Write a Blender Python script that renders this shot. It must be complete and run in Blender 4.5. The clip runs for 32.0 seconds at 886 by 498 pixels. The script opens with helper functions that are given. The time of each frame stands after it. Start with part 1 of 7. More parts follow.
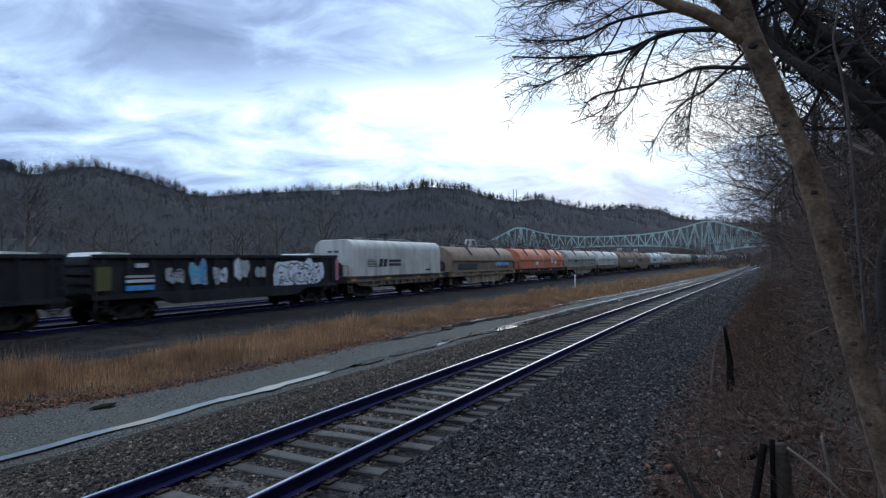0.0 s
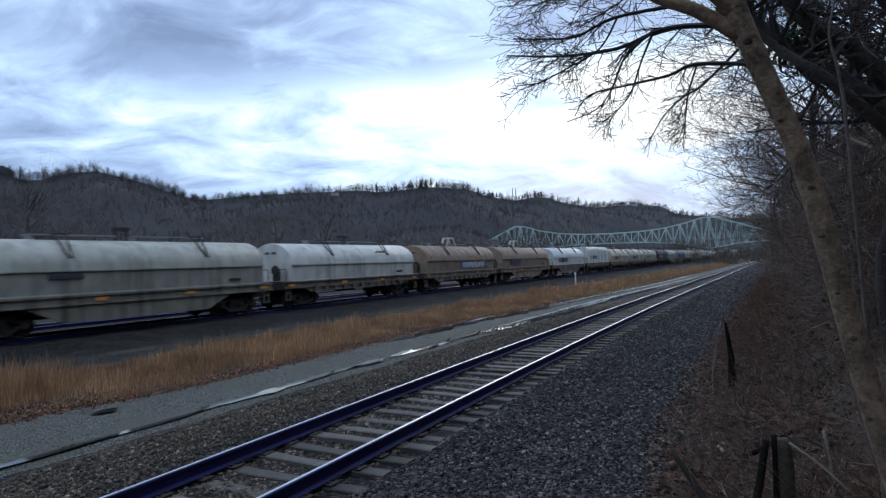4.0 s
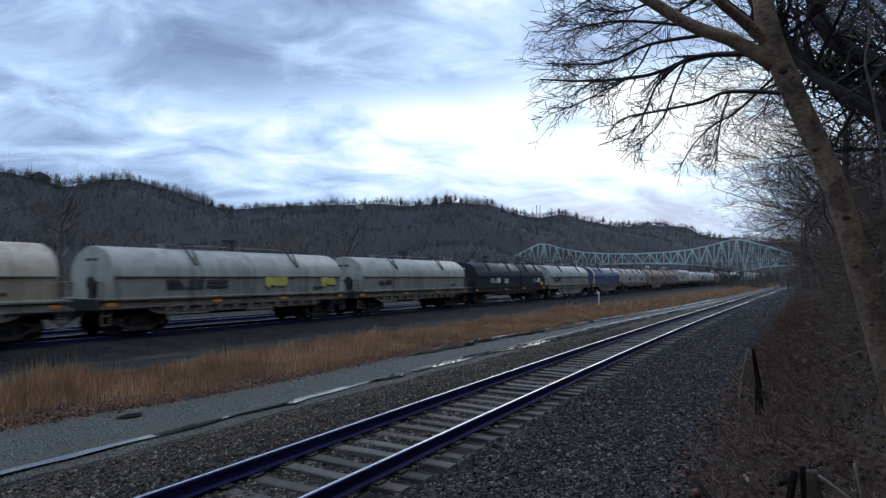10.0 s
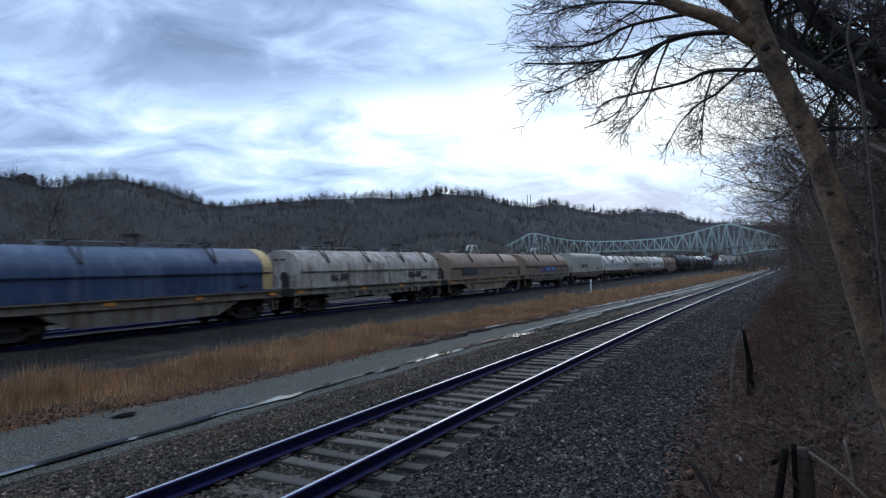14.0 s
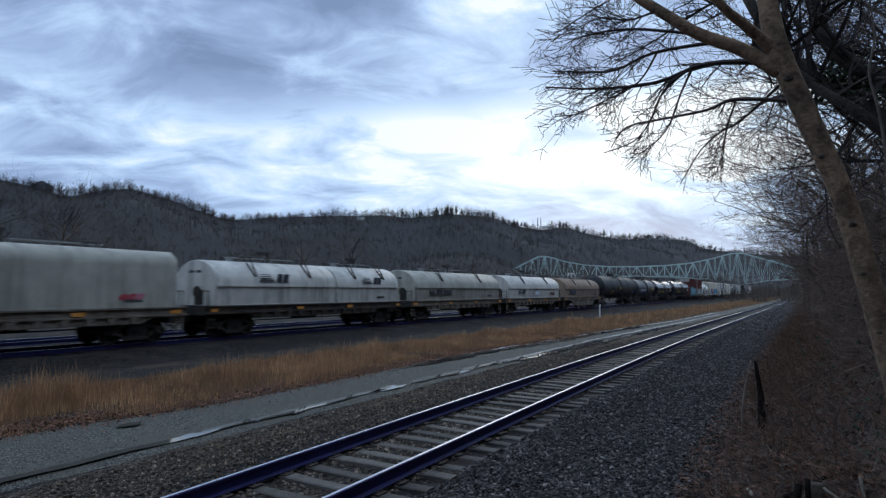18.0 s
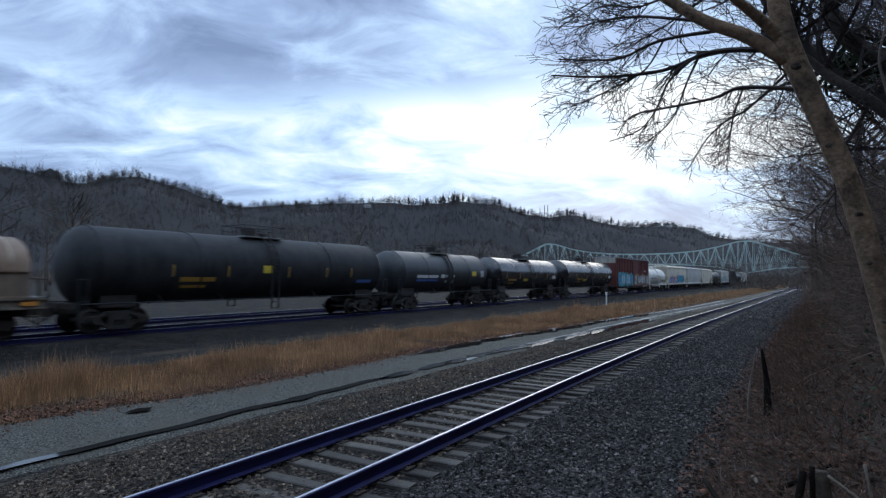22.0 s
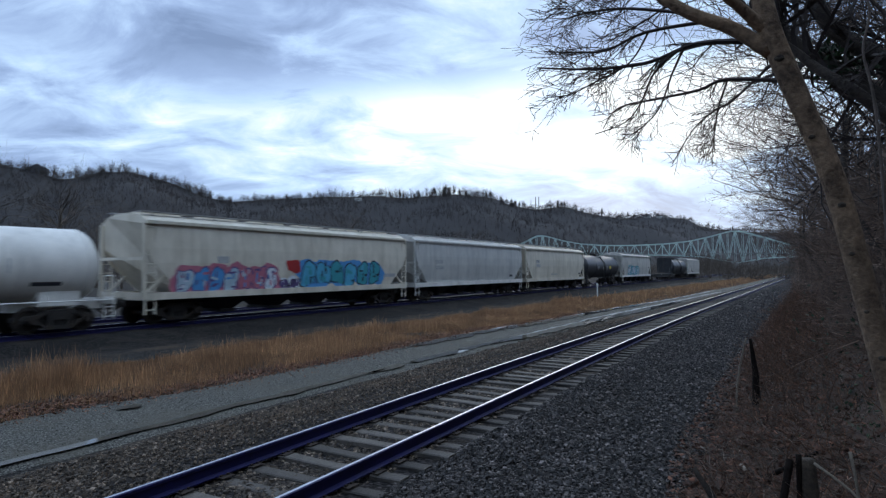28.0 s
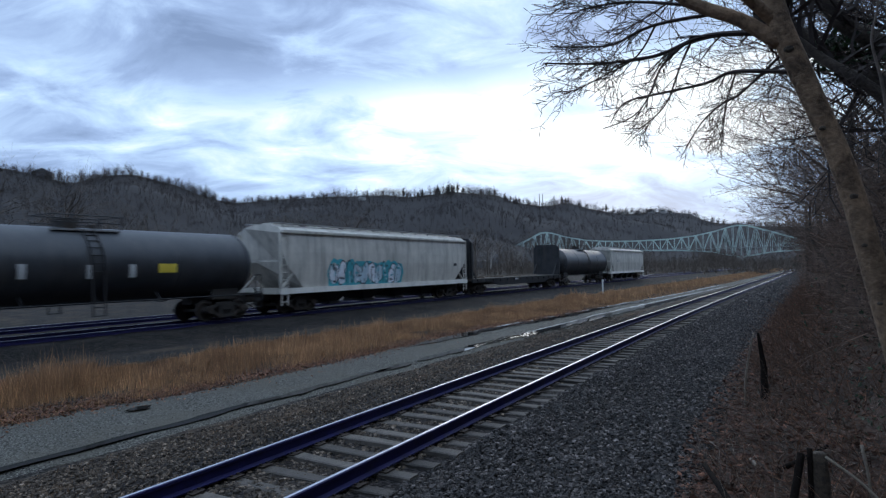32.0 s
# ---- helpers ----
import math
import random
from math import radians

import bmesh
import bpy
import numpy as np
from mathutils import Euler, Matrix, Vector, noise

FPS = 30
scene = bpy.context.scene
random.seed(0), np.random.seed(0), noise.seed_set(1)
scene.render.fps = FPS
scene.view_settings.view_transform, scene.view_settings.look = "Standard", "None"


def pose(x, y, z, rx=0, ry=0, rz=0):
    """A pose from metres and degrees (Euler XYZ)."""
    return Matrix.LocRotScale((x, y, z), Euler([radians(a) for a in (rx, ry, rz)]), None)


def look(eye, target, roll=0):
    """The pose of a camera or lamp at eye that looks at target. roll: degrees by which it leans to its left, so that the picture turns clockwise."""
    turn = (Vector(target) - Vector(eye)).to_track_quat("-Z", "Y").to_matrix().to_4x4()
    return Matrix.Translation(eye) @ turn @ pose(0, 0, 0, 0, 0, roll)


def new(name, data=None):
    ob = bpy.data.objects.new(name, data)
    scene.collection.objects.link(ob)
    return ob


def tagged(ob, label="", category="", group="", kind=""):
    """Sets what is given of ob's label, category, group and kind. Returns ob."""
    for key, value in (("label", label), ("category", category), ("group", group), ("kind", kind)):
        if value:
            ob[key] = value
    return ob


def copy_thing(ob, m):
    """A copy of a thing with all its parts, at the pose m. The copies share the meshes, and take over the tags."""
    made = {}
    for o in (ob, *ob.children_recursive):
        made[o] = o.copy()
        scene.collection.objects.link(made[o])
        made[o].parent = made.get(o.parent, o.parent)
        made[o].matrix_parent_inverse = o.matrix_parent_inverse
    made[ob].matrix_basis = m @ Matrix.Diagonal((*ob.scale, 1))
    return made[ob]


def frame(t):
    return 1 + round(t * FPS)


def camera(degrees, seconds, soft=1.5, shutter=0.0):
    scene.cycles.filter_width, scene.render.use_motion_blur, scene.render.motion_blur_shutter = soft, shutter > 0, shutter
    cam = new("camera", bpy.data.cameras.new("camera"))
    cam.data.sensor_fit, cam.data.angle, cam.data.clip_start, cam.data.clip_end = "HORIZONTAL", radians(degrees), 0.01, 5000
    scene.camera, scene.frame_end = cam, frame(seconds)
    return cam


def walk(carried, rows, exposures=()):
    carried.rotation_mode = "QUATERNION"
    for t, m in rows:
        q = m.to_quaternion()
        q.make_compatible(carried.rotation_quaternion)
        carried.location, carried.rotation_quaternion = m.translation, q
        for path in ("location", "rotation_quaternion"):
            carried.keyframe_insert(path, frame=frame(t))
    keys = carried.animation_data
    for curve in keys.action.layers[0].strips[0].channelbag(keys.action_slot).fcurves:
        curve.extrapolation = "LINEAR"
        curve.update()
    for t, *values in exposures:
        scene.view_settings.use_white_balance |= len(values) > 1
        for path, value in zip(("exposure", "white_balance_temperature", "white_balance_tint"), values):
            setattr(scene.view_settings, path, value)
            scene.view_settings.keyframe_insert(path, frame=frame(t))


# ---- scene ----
# rows: seconds, eye x y z, tilt from straight down, heading, lean (degrees)
PATH = [
    (0, 0.002, 0.034, 2.281, 91.26, 27.11, 0.88),
    (0.5, 0.003, 0.037, 2.282, 91.27, 27.22, 1.15),
    (1, 0.004, 0.042, 2.282, 91.27, 26.59, 1.36),
    (1.5, 0.012, 0.044, 2.277, 91.12, 26.39, 1.78),
    (2, 0.017, 0.042, 2.279, 90.96, 26.28, 1.64),
    (2.5, 0.011, 0.026, 2.277, 90.91, 26.40, 1.81),
    (3, 0.006, 0.040, 2.280, 90.92, 26.70, 1.66),
    (3.5, 0.007, 0.046, 2.286, 91.04, 26.93, 1.72),
    (5.5, 0.010, 0.033, 2.281, 91.72, 27.89, 1.39),
    (6, 0.006, 0.037, 2.283, 91.73, 28.30, 1.31),
    (6.5, 0.010, 0.039, 2.291, 91.88, 28.67, 1.23),
    (7, 0.009, 0.033, 2.287, 91.93, 29.00, 0.64),
    (7.5, 0.012, 0.039, 2.290, 92.08, 29.16, 0.45),
    (8, 0.006, 0.038, 2.291, 92.23, 29.30, 0.27),
    (8.5, 0.000, 0.010, 2.288, 92.36, 29.44, 0.01),
    (9, -0.003, -0.005, 2.288, 92.55, 29.45, 0.02),
    (9.5, 0.001, -0.012, 2.290, 92.60, 29.35, 0.34),
    (10, 0.000, -0.000, 2.300, 92.72, 29.25, 0.10),
    (10.5, -0.005, 0.004, 2.292, 92.76, 28.97, -0.08),
    (11, -0.007, 0.013, 2.285, 92.60, 28.94, 0.04),
    (11.5, -0.009, 0.014, 2.283, 92.26, 28.84, 0.68),
    (12, -0.008, 0.008, 2.280, 91.94, 28.88, 0.94),
    (12.5, -0.009, 0.006, 2.280, 91.85, 28.79, 0.99),
    (13, -0.005, 0.013, 2.282, 91.88, 28.65, 1.27),
    (13.5, -0.000, 0.010, 2.277, 91.90, 28.53, 1.59),
    (14, 0.010, 0.013, 2.277, 91.94, 28.48, 1.59),
    (14.5, 0.011, 0.015, 2.275, 92.16, 28.72, 1.52),
    (16.5, -0.001, 0.015, 2.283, 93.09, 28.64, 1.04),
    (17, -0.005, 0.011, 2.280, 93.31, 28.88, 0.17),
    (17.5, -0.012, 0.007, 2.282, 93.67, 29.12, -0.10),
    (18, -0.019, -0.009, 2.275, 93.84, 29.32, -0.28),
    (18.5, -0.017, -0.007, 2.277, 93.86, 29.59, -0.30),
    (19, -0.012, 0.003, 2.279, 93.68, 29.75, -0.16),
    (19.5, -0.007, -0.009, 2.280, 93.43, 29.85, -0.19),
    (20, -0.007, -0.014, 2.279, 93.14, 29.99, -0.37),
    (20.5, -0.009, -0.013, 2.284, 92.92, 30.03, -0.52),
    (21, -0.009, -0.013, 2.282, 92.82, 29.97, -0.73),
    (21.5, -0.009, -0.009, 2.283, 92.75, 29.96, -0.60),
    (22, -0.008, -0.015, 2.280, 92.65, 29.95, -0.34),
    (22.5, -0.005, -0.007, 2.276, 92.40, 29.78, 0.68),
    (23, -0.003, 0.001, 2.274, 92.02, 29.76, 0.89),
    (23.5, -0.003, 0.004, 2.275, 91.64, 29.68, 0.86),
    (24, -0.009, -0.004, 2.275, 91.19, 29.60, 0.65),
    (24.5, -0.008, -0.013, 2.273, 90.75, 29.71, 0.37),
    (25, -0.007, -0.008, 2.272, 90.46, 29.61, 0.29),
    (25.5, -0.006, -0.012, 2.269, 90.29, 29.65, 0.25),
    (27.5, 0.003, 0.012, 2.285, 91.59, 29.20, 0.14),
    (28, 0.007, -0.000, 2.286, 91.96, 29.14, 0.20),
    (28.5, 0.006, -0.000, 2.281, 92.26, 28.86, -0.06),
    (29, 0.002, -0.005, 2.281, 92.47, 28.77, -0.27),
    (29.5, -0.005, 0.003, 2.285, 92.39, 28.66, -0.30),
    (30, -0.013, 0.003, 2.281, 92.43, 28.47, -0.07),
    (30.5, -0.015, -0.006, 2.278, 92.24, 28.62, 0.37),
    (31, -0.012, -0.006, 2.280, 92.08, 28.82, 0.63),
    (31.5, -0.007, 0.001, 2.283, 91.92, 29.00, 0.82),
    (32, -0.011, -0.004, 2.283, 91.79, 29.56, 0.97),
]

cam = camera(72.9, 32.0, soft=1.3, shutter=0.35)


def view(x, y, z, tilt, heading, lean):
    return pose(x, y, z, 0, 0, heading) @ pose(0, 0, 0, tilt, 0, 0) @ pose(0, 0, 0, 0, 0, -lean)


walk(cam, [(r[0], view(*r[1:])) for r in PATH], exposures=[(0, 0.25), (3, 0.25), (6, 0.19), (8, 0.11), (11, 0.12), (14, 0.19), (15.5, 0.14), (17, 0.09), (18.5, 0.0), (20, 0.0), (21, 0.07), (22, 0.15), (24, 0.27), (25, 0.38), (25.6, 0.41), (26.6, 0.3), (28, 0.18), (29, 0.12), (31, 0.14), (32, 0.22)])

# ---- light ----
SUN_AZ, SUN_EL = 14.0, 13.0      # degrees left of the track's heading, above the horizon
glow = Vector((-math.sin(radians(SUN_AZ)) * math.cos(radians(SUN_EL)), math.cos(radians(SUN_AZ)) * math.cos(radians(SUN_EL)), math.sin(radians(SUN_EL))))

world = bpy.data.worlds.new("overcast_dusk")
scene.world = world
world.use_nodes = True


class Nodes:
    """Short hand for building a node tree."""

    def __init__(self, tree):
        self.tree = tree
        tree.nodes.clear()

    def add(self, kind, **sets):
        node = self.tree.nodes.new(kind)
        for key, value in sets.items():
            if key.startswith("in_"):
                spot = key[3:]
                node.inputs[int(spot) if spot.isdigit() else spot.replace("_", " ")].default_value = value
            else:
                setattr(node, key, value)
        return node

    def link(self, a, b):
        self.tree.links.new(a, b)

    def math(self, op, a, b=None, clamp=False):
        node = self.tree.nodes.new("ShaderNodeMath")
        node.operation, node.use_clamp = op, clamp
        for spot, value in ((0, a), (1, b)):
            if value is None:
                continue
            if isinstance(value, (int, float)):
                node.inputs[spot].default_value = value
            else:
                self.link(value, node.inputs[spot])
        return node.outputs[0]

    def ramp(self, fac, stops):
        node = self.tree.nodes.new("ShaderNodeValToRGB")
        cr = node.color_ramp
        while len(cr.elements) < len(stops):
            cr.elements.new(0.5)
        for el, (at, col) in zip(cr.elements, stops):
            el.position = at
            el.color = (*col, 1) if not isinstance(col, (int, float)) else (col, col, col, 1)
        self.link(fac, node.inputs[0])
        return node.outputs[0]

    def mix(self, fac, a, b, blend="MIX"):
        node = self.tree.nodes.new("ShaderNodeMix")
        node.data_type, node.blend_type = "RGBA", blend
        for spot, value in ((0, fac), (6, a), (7, b)):
            if isinstance(value, (int, float)):
                node.inputs[spot].default_value = value if spot == 0 else (value, value, value, 1)
            elif isinstance(value, tuple):
                node.inputs[spot].default_value = (*value, 1)
            else:
                self.link(value, node.inputs[spot])
        return node.outputs[2]

    def noise(self, vec, scale, detail=4, rough=0.55, distort=0.0):
        node = self.add("ShaderNodeTexNoise", in_Scale=scale, in_Detail=detail, in_Roughness=rough, in_Distortion=distort)
        if vec is not None:
            self.link(vec, node.inputs["Vector"])
        return node.outputs["Fac"]


def build_sky():
    n = Nodes(world.node_tree)
    co = n.add("ShaderNodeTexCoord").outputs["Generated"]
    sep = n.add("ShaderNodeSeparateXYZ")
    n.link(co, sep.inputs[0])
    x, y, z = sep.outputs
    zz = n.math("MAXIMUM", z, 0.0)
    lift = n.math("ADD", zz, 0.33)
    # the cloud sheet lies flat overhead; its rolls run across the valley
    fx, fy = n.math("DIVIDE", x, lift), n.math("DIVIDE", y, lift)
    ca, sa = math.cos(radians(36)), math.sin(radians(36))
    flat = n.add("ShaderNodeCombineXYZ")
    n.link(n.math("MULTIPLY", n.math("ADD", n.math("MULTIPLY", fx, ca), n.math("MULTIPLY", fy, sa)), 1.0), flat.inputs[0])
    n.link(n.math("MULTIPLY", n.math("SUBTRACT", n.math("MULTIPLY", fy, ca), n.math("MULTIPLY", fx, sa)), 1.55), flat.inputs[1])
    big = n.noise(flat.outputs[0], 0.75, 3, 0.5, 0.25)
    small = n.noise(flat.outputs[0], 3.2, 9, 0.58, 0.55)
    cloud = n.math("ADD", n.math("MULTIPLY", big, 0.42), n.math("MULTIPLY", small, 0.58))
    dot = n.add("ShaderNodeVectorMath", operation="DOT_PRODUCT")
    n.link(co, dot.inputs[0])
    dot.inputs[1].default_value = glow
    near = n.math("MAXIMUM", dot.outputs["Value"], 0.0)
    halo = n.ramp(near, [(0.80, 0.0), (0.93, 0.55), (1.0, 1.0)])
    low = n.ramp(zz, [(0.075, 0.0), (0.19, 1.0)])
    # a darker band of cloud with a ragged lower edge lies above the bright gap
    warped = n.math("ADD", zz, n.math("ADD", n.math("MULTIPLY", n.math("SUBTRACT", big, 0.5), 0.26), n.math("MULTIPLY", n.math("SUBTRACT", small, 0.5), 0.16)))
    band = n.ramp(warped, [(0.27, 0.0), (0.325, 1.0), (0.45, 1.0), (0.56, 0.25)])
    tone = n.math("ADD", 0.57, n.math("MULTIPLY", n.math("SUBTRACT", cloud, 0.5), 3.5))
    tone = n.math("ADD", tone, n.math("MULTIPLY", n.math("MULTIPLY", halo, low), 0.62))
    tone = n.math("SUBTRACT", tone, n.math("MULTIPLY", n.math("MULTIPLY", band, n.ramp(near, [(0.72, 0.35), (0.88, 1.0)])), 0.58))
    tone = n.math("SUBTRACT", tone, n.math("MULTIPLY", n.math("SUBTRACT", 1.0, low), 0.14))
    body = n.ramp(tone, [(0.0, (0.212, 0.308, 0.515)), (0.35, (0.342, 0.482, 0.765)), (0.65, (0.545, 0.755, 1.07)), (0.88, (0.78, 0.95, 1.13)), (1.0, (0.98, 1.06, 1.13))])
    sky = n.add("ShaderNodeTexSky", sky_type="NISHITA", sun_disc=False, sun_elevation=radians(SUN_EL), sun_rotation=radians(-SUN_AZ))
    clear = n.mix(1.0, sky.outputs[0], (0.055, 0.06, 0.07), "MULTIPLY")
    body = n.mix(0.10, body, clear)
    # overhead the cloud is a whiter, brighter lid
    total = n.mix(n.ramp(zz, [(0.46, 0.0), (0.85, 1.0)]), body, n.mix(1.0, body, (1.80, 1.74, 1.64), "MULTIPLY"))
    bg = n.add("ShaderNodeBackground", in_Strength=1.0)
    n.link(total, bg.inputs[0])
    out = n.add("ShaderNodeOutputWorld")
    n.link(bg.outputs[0], out.inputs[0])


build_sky()
sun = new("sun", bpy.data.lights.new("sun", "SUN"))
sun.data.energy, sun.data.angle, sun.data.color = 0.5, radians(35), (1.0, 0.95, 0.88)
sun.matrix_world = look(glow * 50, (0, 0, 0))


# ---- materials ----
def shader(name, dark, light, scale=8.0, rough=0.8, metal=0.0, bump=0.3, grain=60.0, stain=None, stain_amount=0.5, streak=False, vary=0.0, spec=0.5, warp=0.0, island=False):
    """A two-scale surface: broad patches, fine grain, relief, and stains (streaked downwards if asked)."""
    m = bpy.data.materials.new(name)
    m.use_nodes = True
    n = Nodes(m.node_tree)
    co = n.add("ShaderNodeTexCoord").outputs["Object"]
    a = n.noise(co, scale, 5, 0.6, warp)
    b = n.noise(co, grain, 3, 0.6)
    col = n.mix(n.ramp(n.math("ADD", n.math("MULTIPLY", a, 0.65), n.math("MULTIPLY", b, 0.35)), [(0.36, 0.0), (0.64, 1.0)]), tuple(dark), tuple(light))
    if stain:
        mp = n.add("ShaderNodeMapping")
        mp.inputs["Scale"].default_value = (1.6, 1.6, 0.18) if streak else (1, 1, 1)
        n.link(co, mp.inputs[0])
        s = n.noise(mp.outputs[0], 1.5 if not streak else 1.3, 6, 0.66)
        col = n.mix(n.math("MULTIPLY", n.ramp(s, [(0.47, 0.0), (0.66, 1.0)]), stain_amount), col, tuple(stain))
    if vary:
        info = n.add("ShaderNodeNewGeometry").outputs["Random Per Island"] if island else n.add("ShaderNodeObjectInfo").outputs["Random"]
        k = n.ramp(info, [(0.0, 1 - vary), (0.55, 1 - 0.35 * vary), (0.86, 1.0 + 0.55 * vary), (1.0, 1 + 2.9 * vary)]) if island else n.math("ADD", n.math("MULTIPLY", info, 2 * vary), 1 - vary)
        col = n.mix(1.0, col, k, "MULTIPLY")
    bs = n.add("ShaderNodeBsdfPrincipled", in_Metallic=metal)
    bs.inputs["Specular IOR Level"].default_value = spec
    n.link(col, bs.inputs["Base Color"])
    n.link(n.math("ADD", n.math("MULTIPLY", a, 0.24), rough - 0.12, True), bs.inputs["Roughness"])
    if bump:
        bp = n.add("ShaderNodeBump", in_Strength=bump, in_Distance=0.02)
        n.link(b, bp.inputs["Height"])
        n.link(bp.outputs[0], bs.inputs["Normal"])
    n.link(bs.outputs[0], n.add("ShaderNodeOutputMaterial").inputs[0])
    return m


def plain(name, col, rough=0.6, metal=0.0):
    return shader(name, [c * 0.85 for c in col], [min(1, c * 1.12) for c in col], 3.0, rough, metal, 0.05, 40)


# ---- mesh tools ----
def mesh_of(name, bm, mat, smooth=False):
    me = bpy.data.meshes.new(name)
    bm.to_mesh(me)
    bm.free()
    for one in (mat if isinstance(mat, (list, tuple)) else [mat]):
        me.materials.append(one)
    if smooth:
        me.shade_smooth()
    return me


def part(name, bm, mat, parent, label="", smooth=False):
    ob = new(name, mesh_of(name, bm, mat, smooth))
    ob.parent = parent
    return tagged(ob, label)


def again(ob, parent, m=None):
    """Another part on the same mesh as ob."""
    o = new(ob.name.split(".")[0], ob.data)
    o.parent = parent
    if m is not None:
        o.matrix_basis = m
    if "label" in ob:
        o["label"] = ob["label"]
    return o


def box(bm, x0, x1, y0, y1, z0, z1):
    v = [bm.verts.new(p) for p in ((x0, y0, z0), (x1, y0, z0), (x1, y1, z0), (x0, y1, z0), (x0, y0, z1), (x1, y0, z1), (x1, y1, z1), (x0, y1, z1))]
    for f in ((3, 2, 1, 0), (4, 5, 6, 7), (0, 1, 5, 4), (1, 2, 6, 5), (2, 3, 7, 6), (3, 0, 4, 7)):
        bm.faces.new([v[i] for i in f])
    return v


def bar(bm, a, b, r, seg=5, r2=None):
    """A tapered rod from a to b."""
    a, b = Vector(a), Vector(b)
    r2 = r if r2 is None else r2
    d = (b - a)
    if d.length < 1e-6:
        return
    q = d.to_track_quat("Z", "Y")
    rings = []
    for p, rad in ((a, r), (b, r2)):
        rings.append([bm.verts.new(p + q @ Vector((rad * math.cos(t), rad * math.sin(t), 0))) for t in (2 * math.pi * i / seg for i in range(seg))])
    for i in range(seg):
        bm.faces.new((rings[0][i], rings[0][(i + 1) % seg], rings[1][(i + 1) % seg], rings[1][i]))
    bm.faces.new(rings[0][::-1])
    bm.faces.new(rings[1])


def beam(bm, a, b, w, h=None):
    """A square beam from a to b."""
    h = w if h is None else h
    a, b = Vector(a), Vector(b)
    q = (b - a).to_track_quat("Z", "X" if abs((b - a).normalized().x) < 0.9 else "Y")
    rings = [[bm.verts.new(p + q @ Vector((sx * w / 2, sy * h / 2, 0))) for sx, sy in ((-1, -1), (1, -1), (1, 1), (-1, 1))] for p in (a, b)]
    for i in range(4):
        bm.faces.new((rings[0][i], rings[0][(i + 1) % 4], rings[1][(i + 1) % 4], rings[1][i]))
    bm.faces.new(rings[0][::-1])
    bm.faces.new(rings[1])


def loft(bm, rings, caps=True, closed=True):
    """Skin a row of rings, each a list of points."""
    vs = [[bm.verts.new(p) for p in ring] for ring in rings]
    n = len(vs[0])
    for a, b in zip(vs, vs[1:]):
        for i in range(n if closed else n - 1):
            bm.faces.new((a[i], a[(i + 1) % n], b[(i + 1) % n], b[i]))
    if caps:
        bm.faces.new(vs[0][::-1])
        bm.faces.new(vs[-1])
    return vs


def along_y(bm, profile, y0, y1):
    """Extrude an x-z outline along y."""
    return loft(bm, [[(x, y0, z) for x, z in profile], [(x, y1, z) for x, z in profile]])


def across_x(bm, profile, x0, x1):
    """Extrude a y-z outline along x."""
    return loft(bm, [[(x0, y, z) for y, z in profile], [(x1, y, z) for y, z in profile]])


def fresh():
    return bmesh.new()


def smooth_step(a, b, v):
    t = min(1.0, max(0.0, (v - a) / (b - a)))
    return t * t * (3 - 2 * t)


# ---- plan ----
RAIL_Z = 0.10                       # main line's railhead; the siding's railhead is 0
LEAN = 0.03                         # the main line closes in on the siding by this much a metre
GAUGE = 1.505


def siding_x(s):
    """Centre of the near track, s metres along it."""
    k = 0.0011
    off = k * s * s / 2 if s < 40 else k * 800 + k * 40 * (s - 40)
    return -5.2 + off


def main_x(s):
    return -23.55 + LEAN * s


MAIN_TURN = -math.degrees(math.atan(LEAN))


def ground_z(x, s):
    a = siding_x(s)
    d = x - a
    z = -0.36
    z += 0.10 * (1 - smooth_step(1.5, 2.6, abs(d)))                       # siding ballast
    e = x - main_x(s)
    z = z + (0.26 + 0.02) * (1 - smooth_step(1.75, 3.6, abs(e)))         # main line ballast
    e2 = x - (main_x(s) - 5.2)
    z = max(z, -0.36 + 0.20 * (1 - smooth_step(1.75, 3.4, abs(e2))))
    edge = -1.25 + 0.25 * noise.noise(Vector((0, s * 0.25, 3.0))) + (a + 5.2)
    b = x - edge
    if b > 0:                                                             # the bank beside the siding
        # past the near slope an unseen hillside is added to block low sky
        z += 0.30 * b + 0.45 * max(0.0, b - 2.2) - 0.10 * max(0.0, b - 9) - 0.65 * max(0.0, b - 45)
        z += 0.10 * noise.noise(Vector((x * 0.9, s * 0.6, 0))) * min(1, b)
        z += 0.50 * (1 - smooth_step(1.5, 5.0, s)) * min(1, b)
    z += 0.03 * noise.noise(Vector((x * 0.7, s * 0.7, 5.0)))
    return z


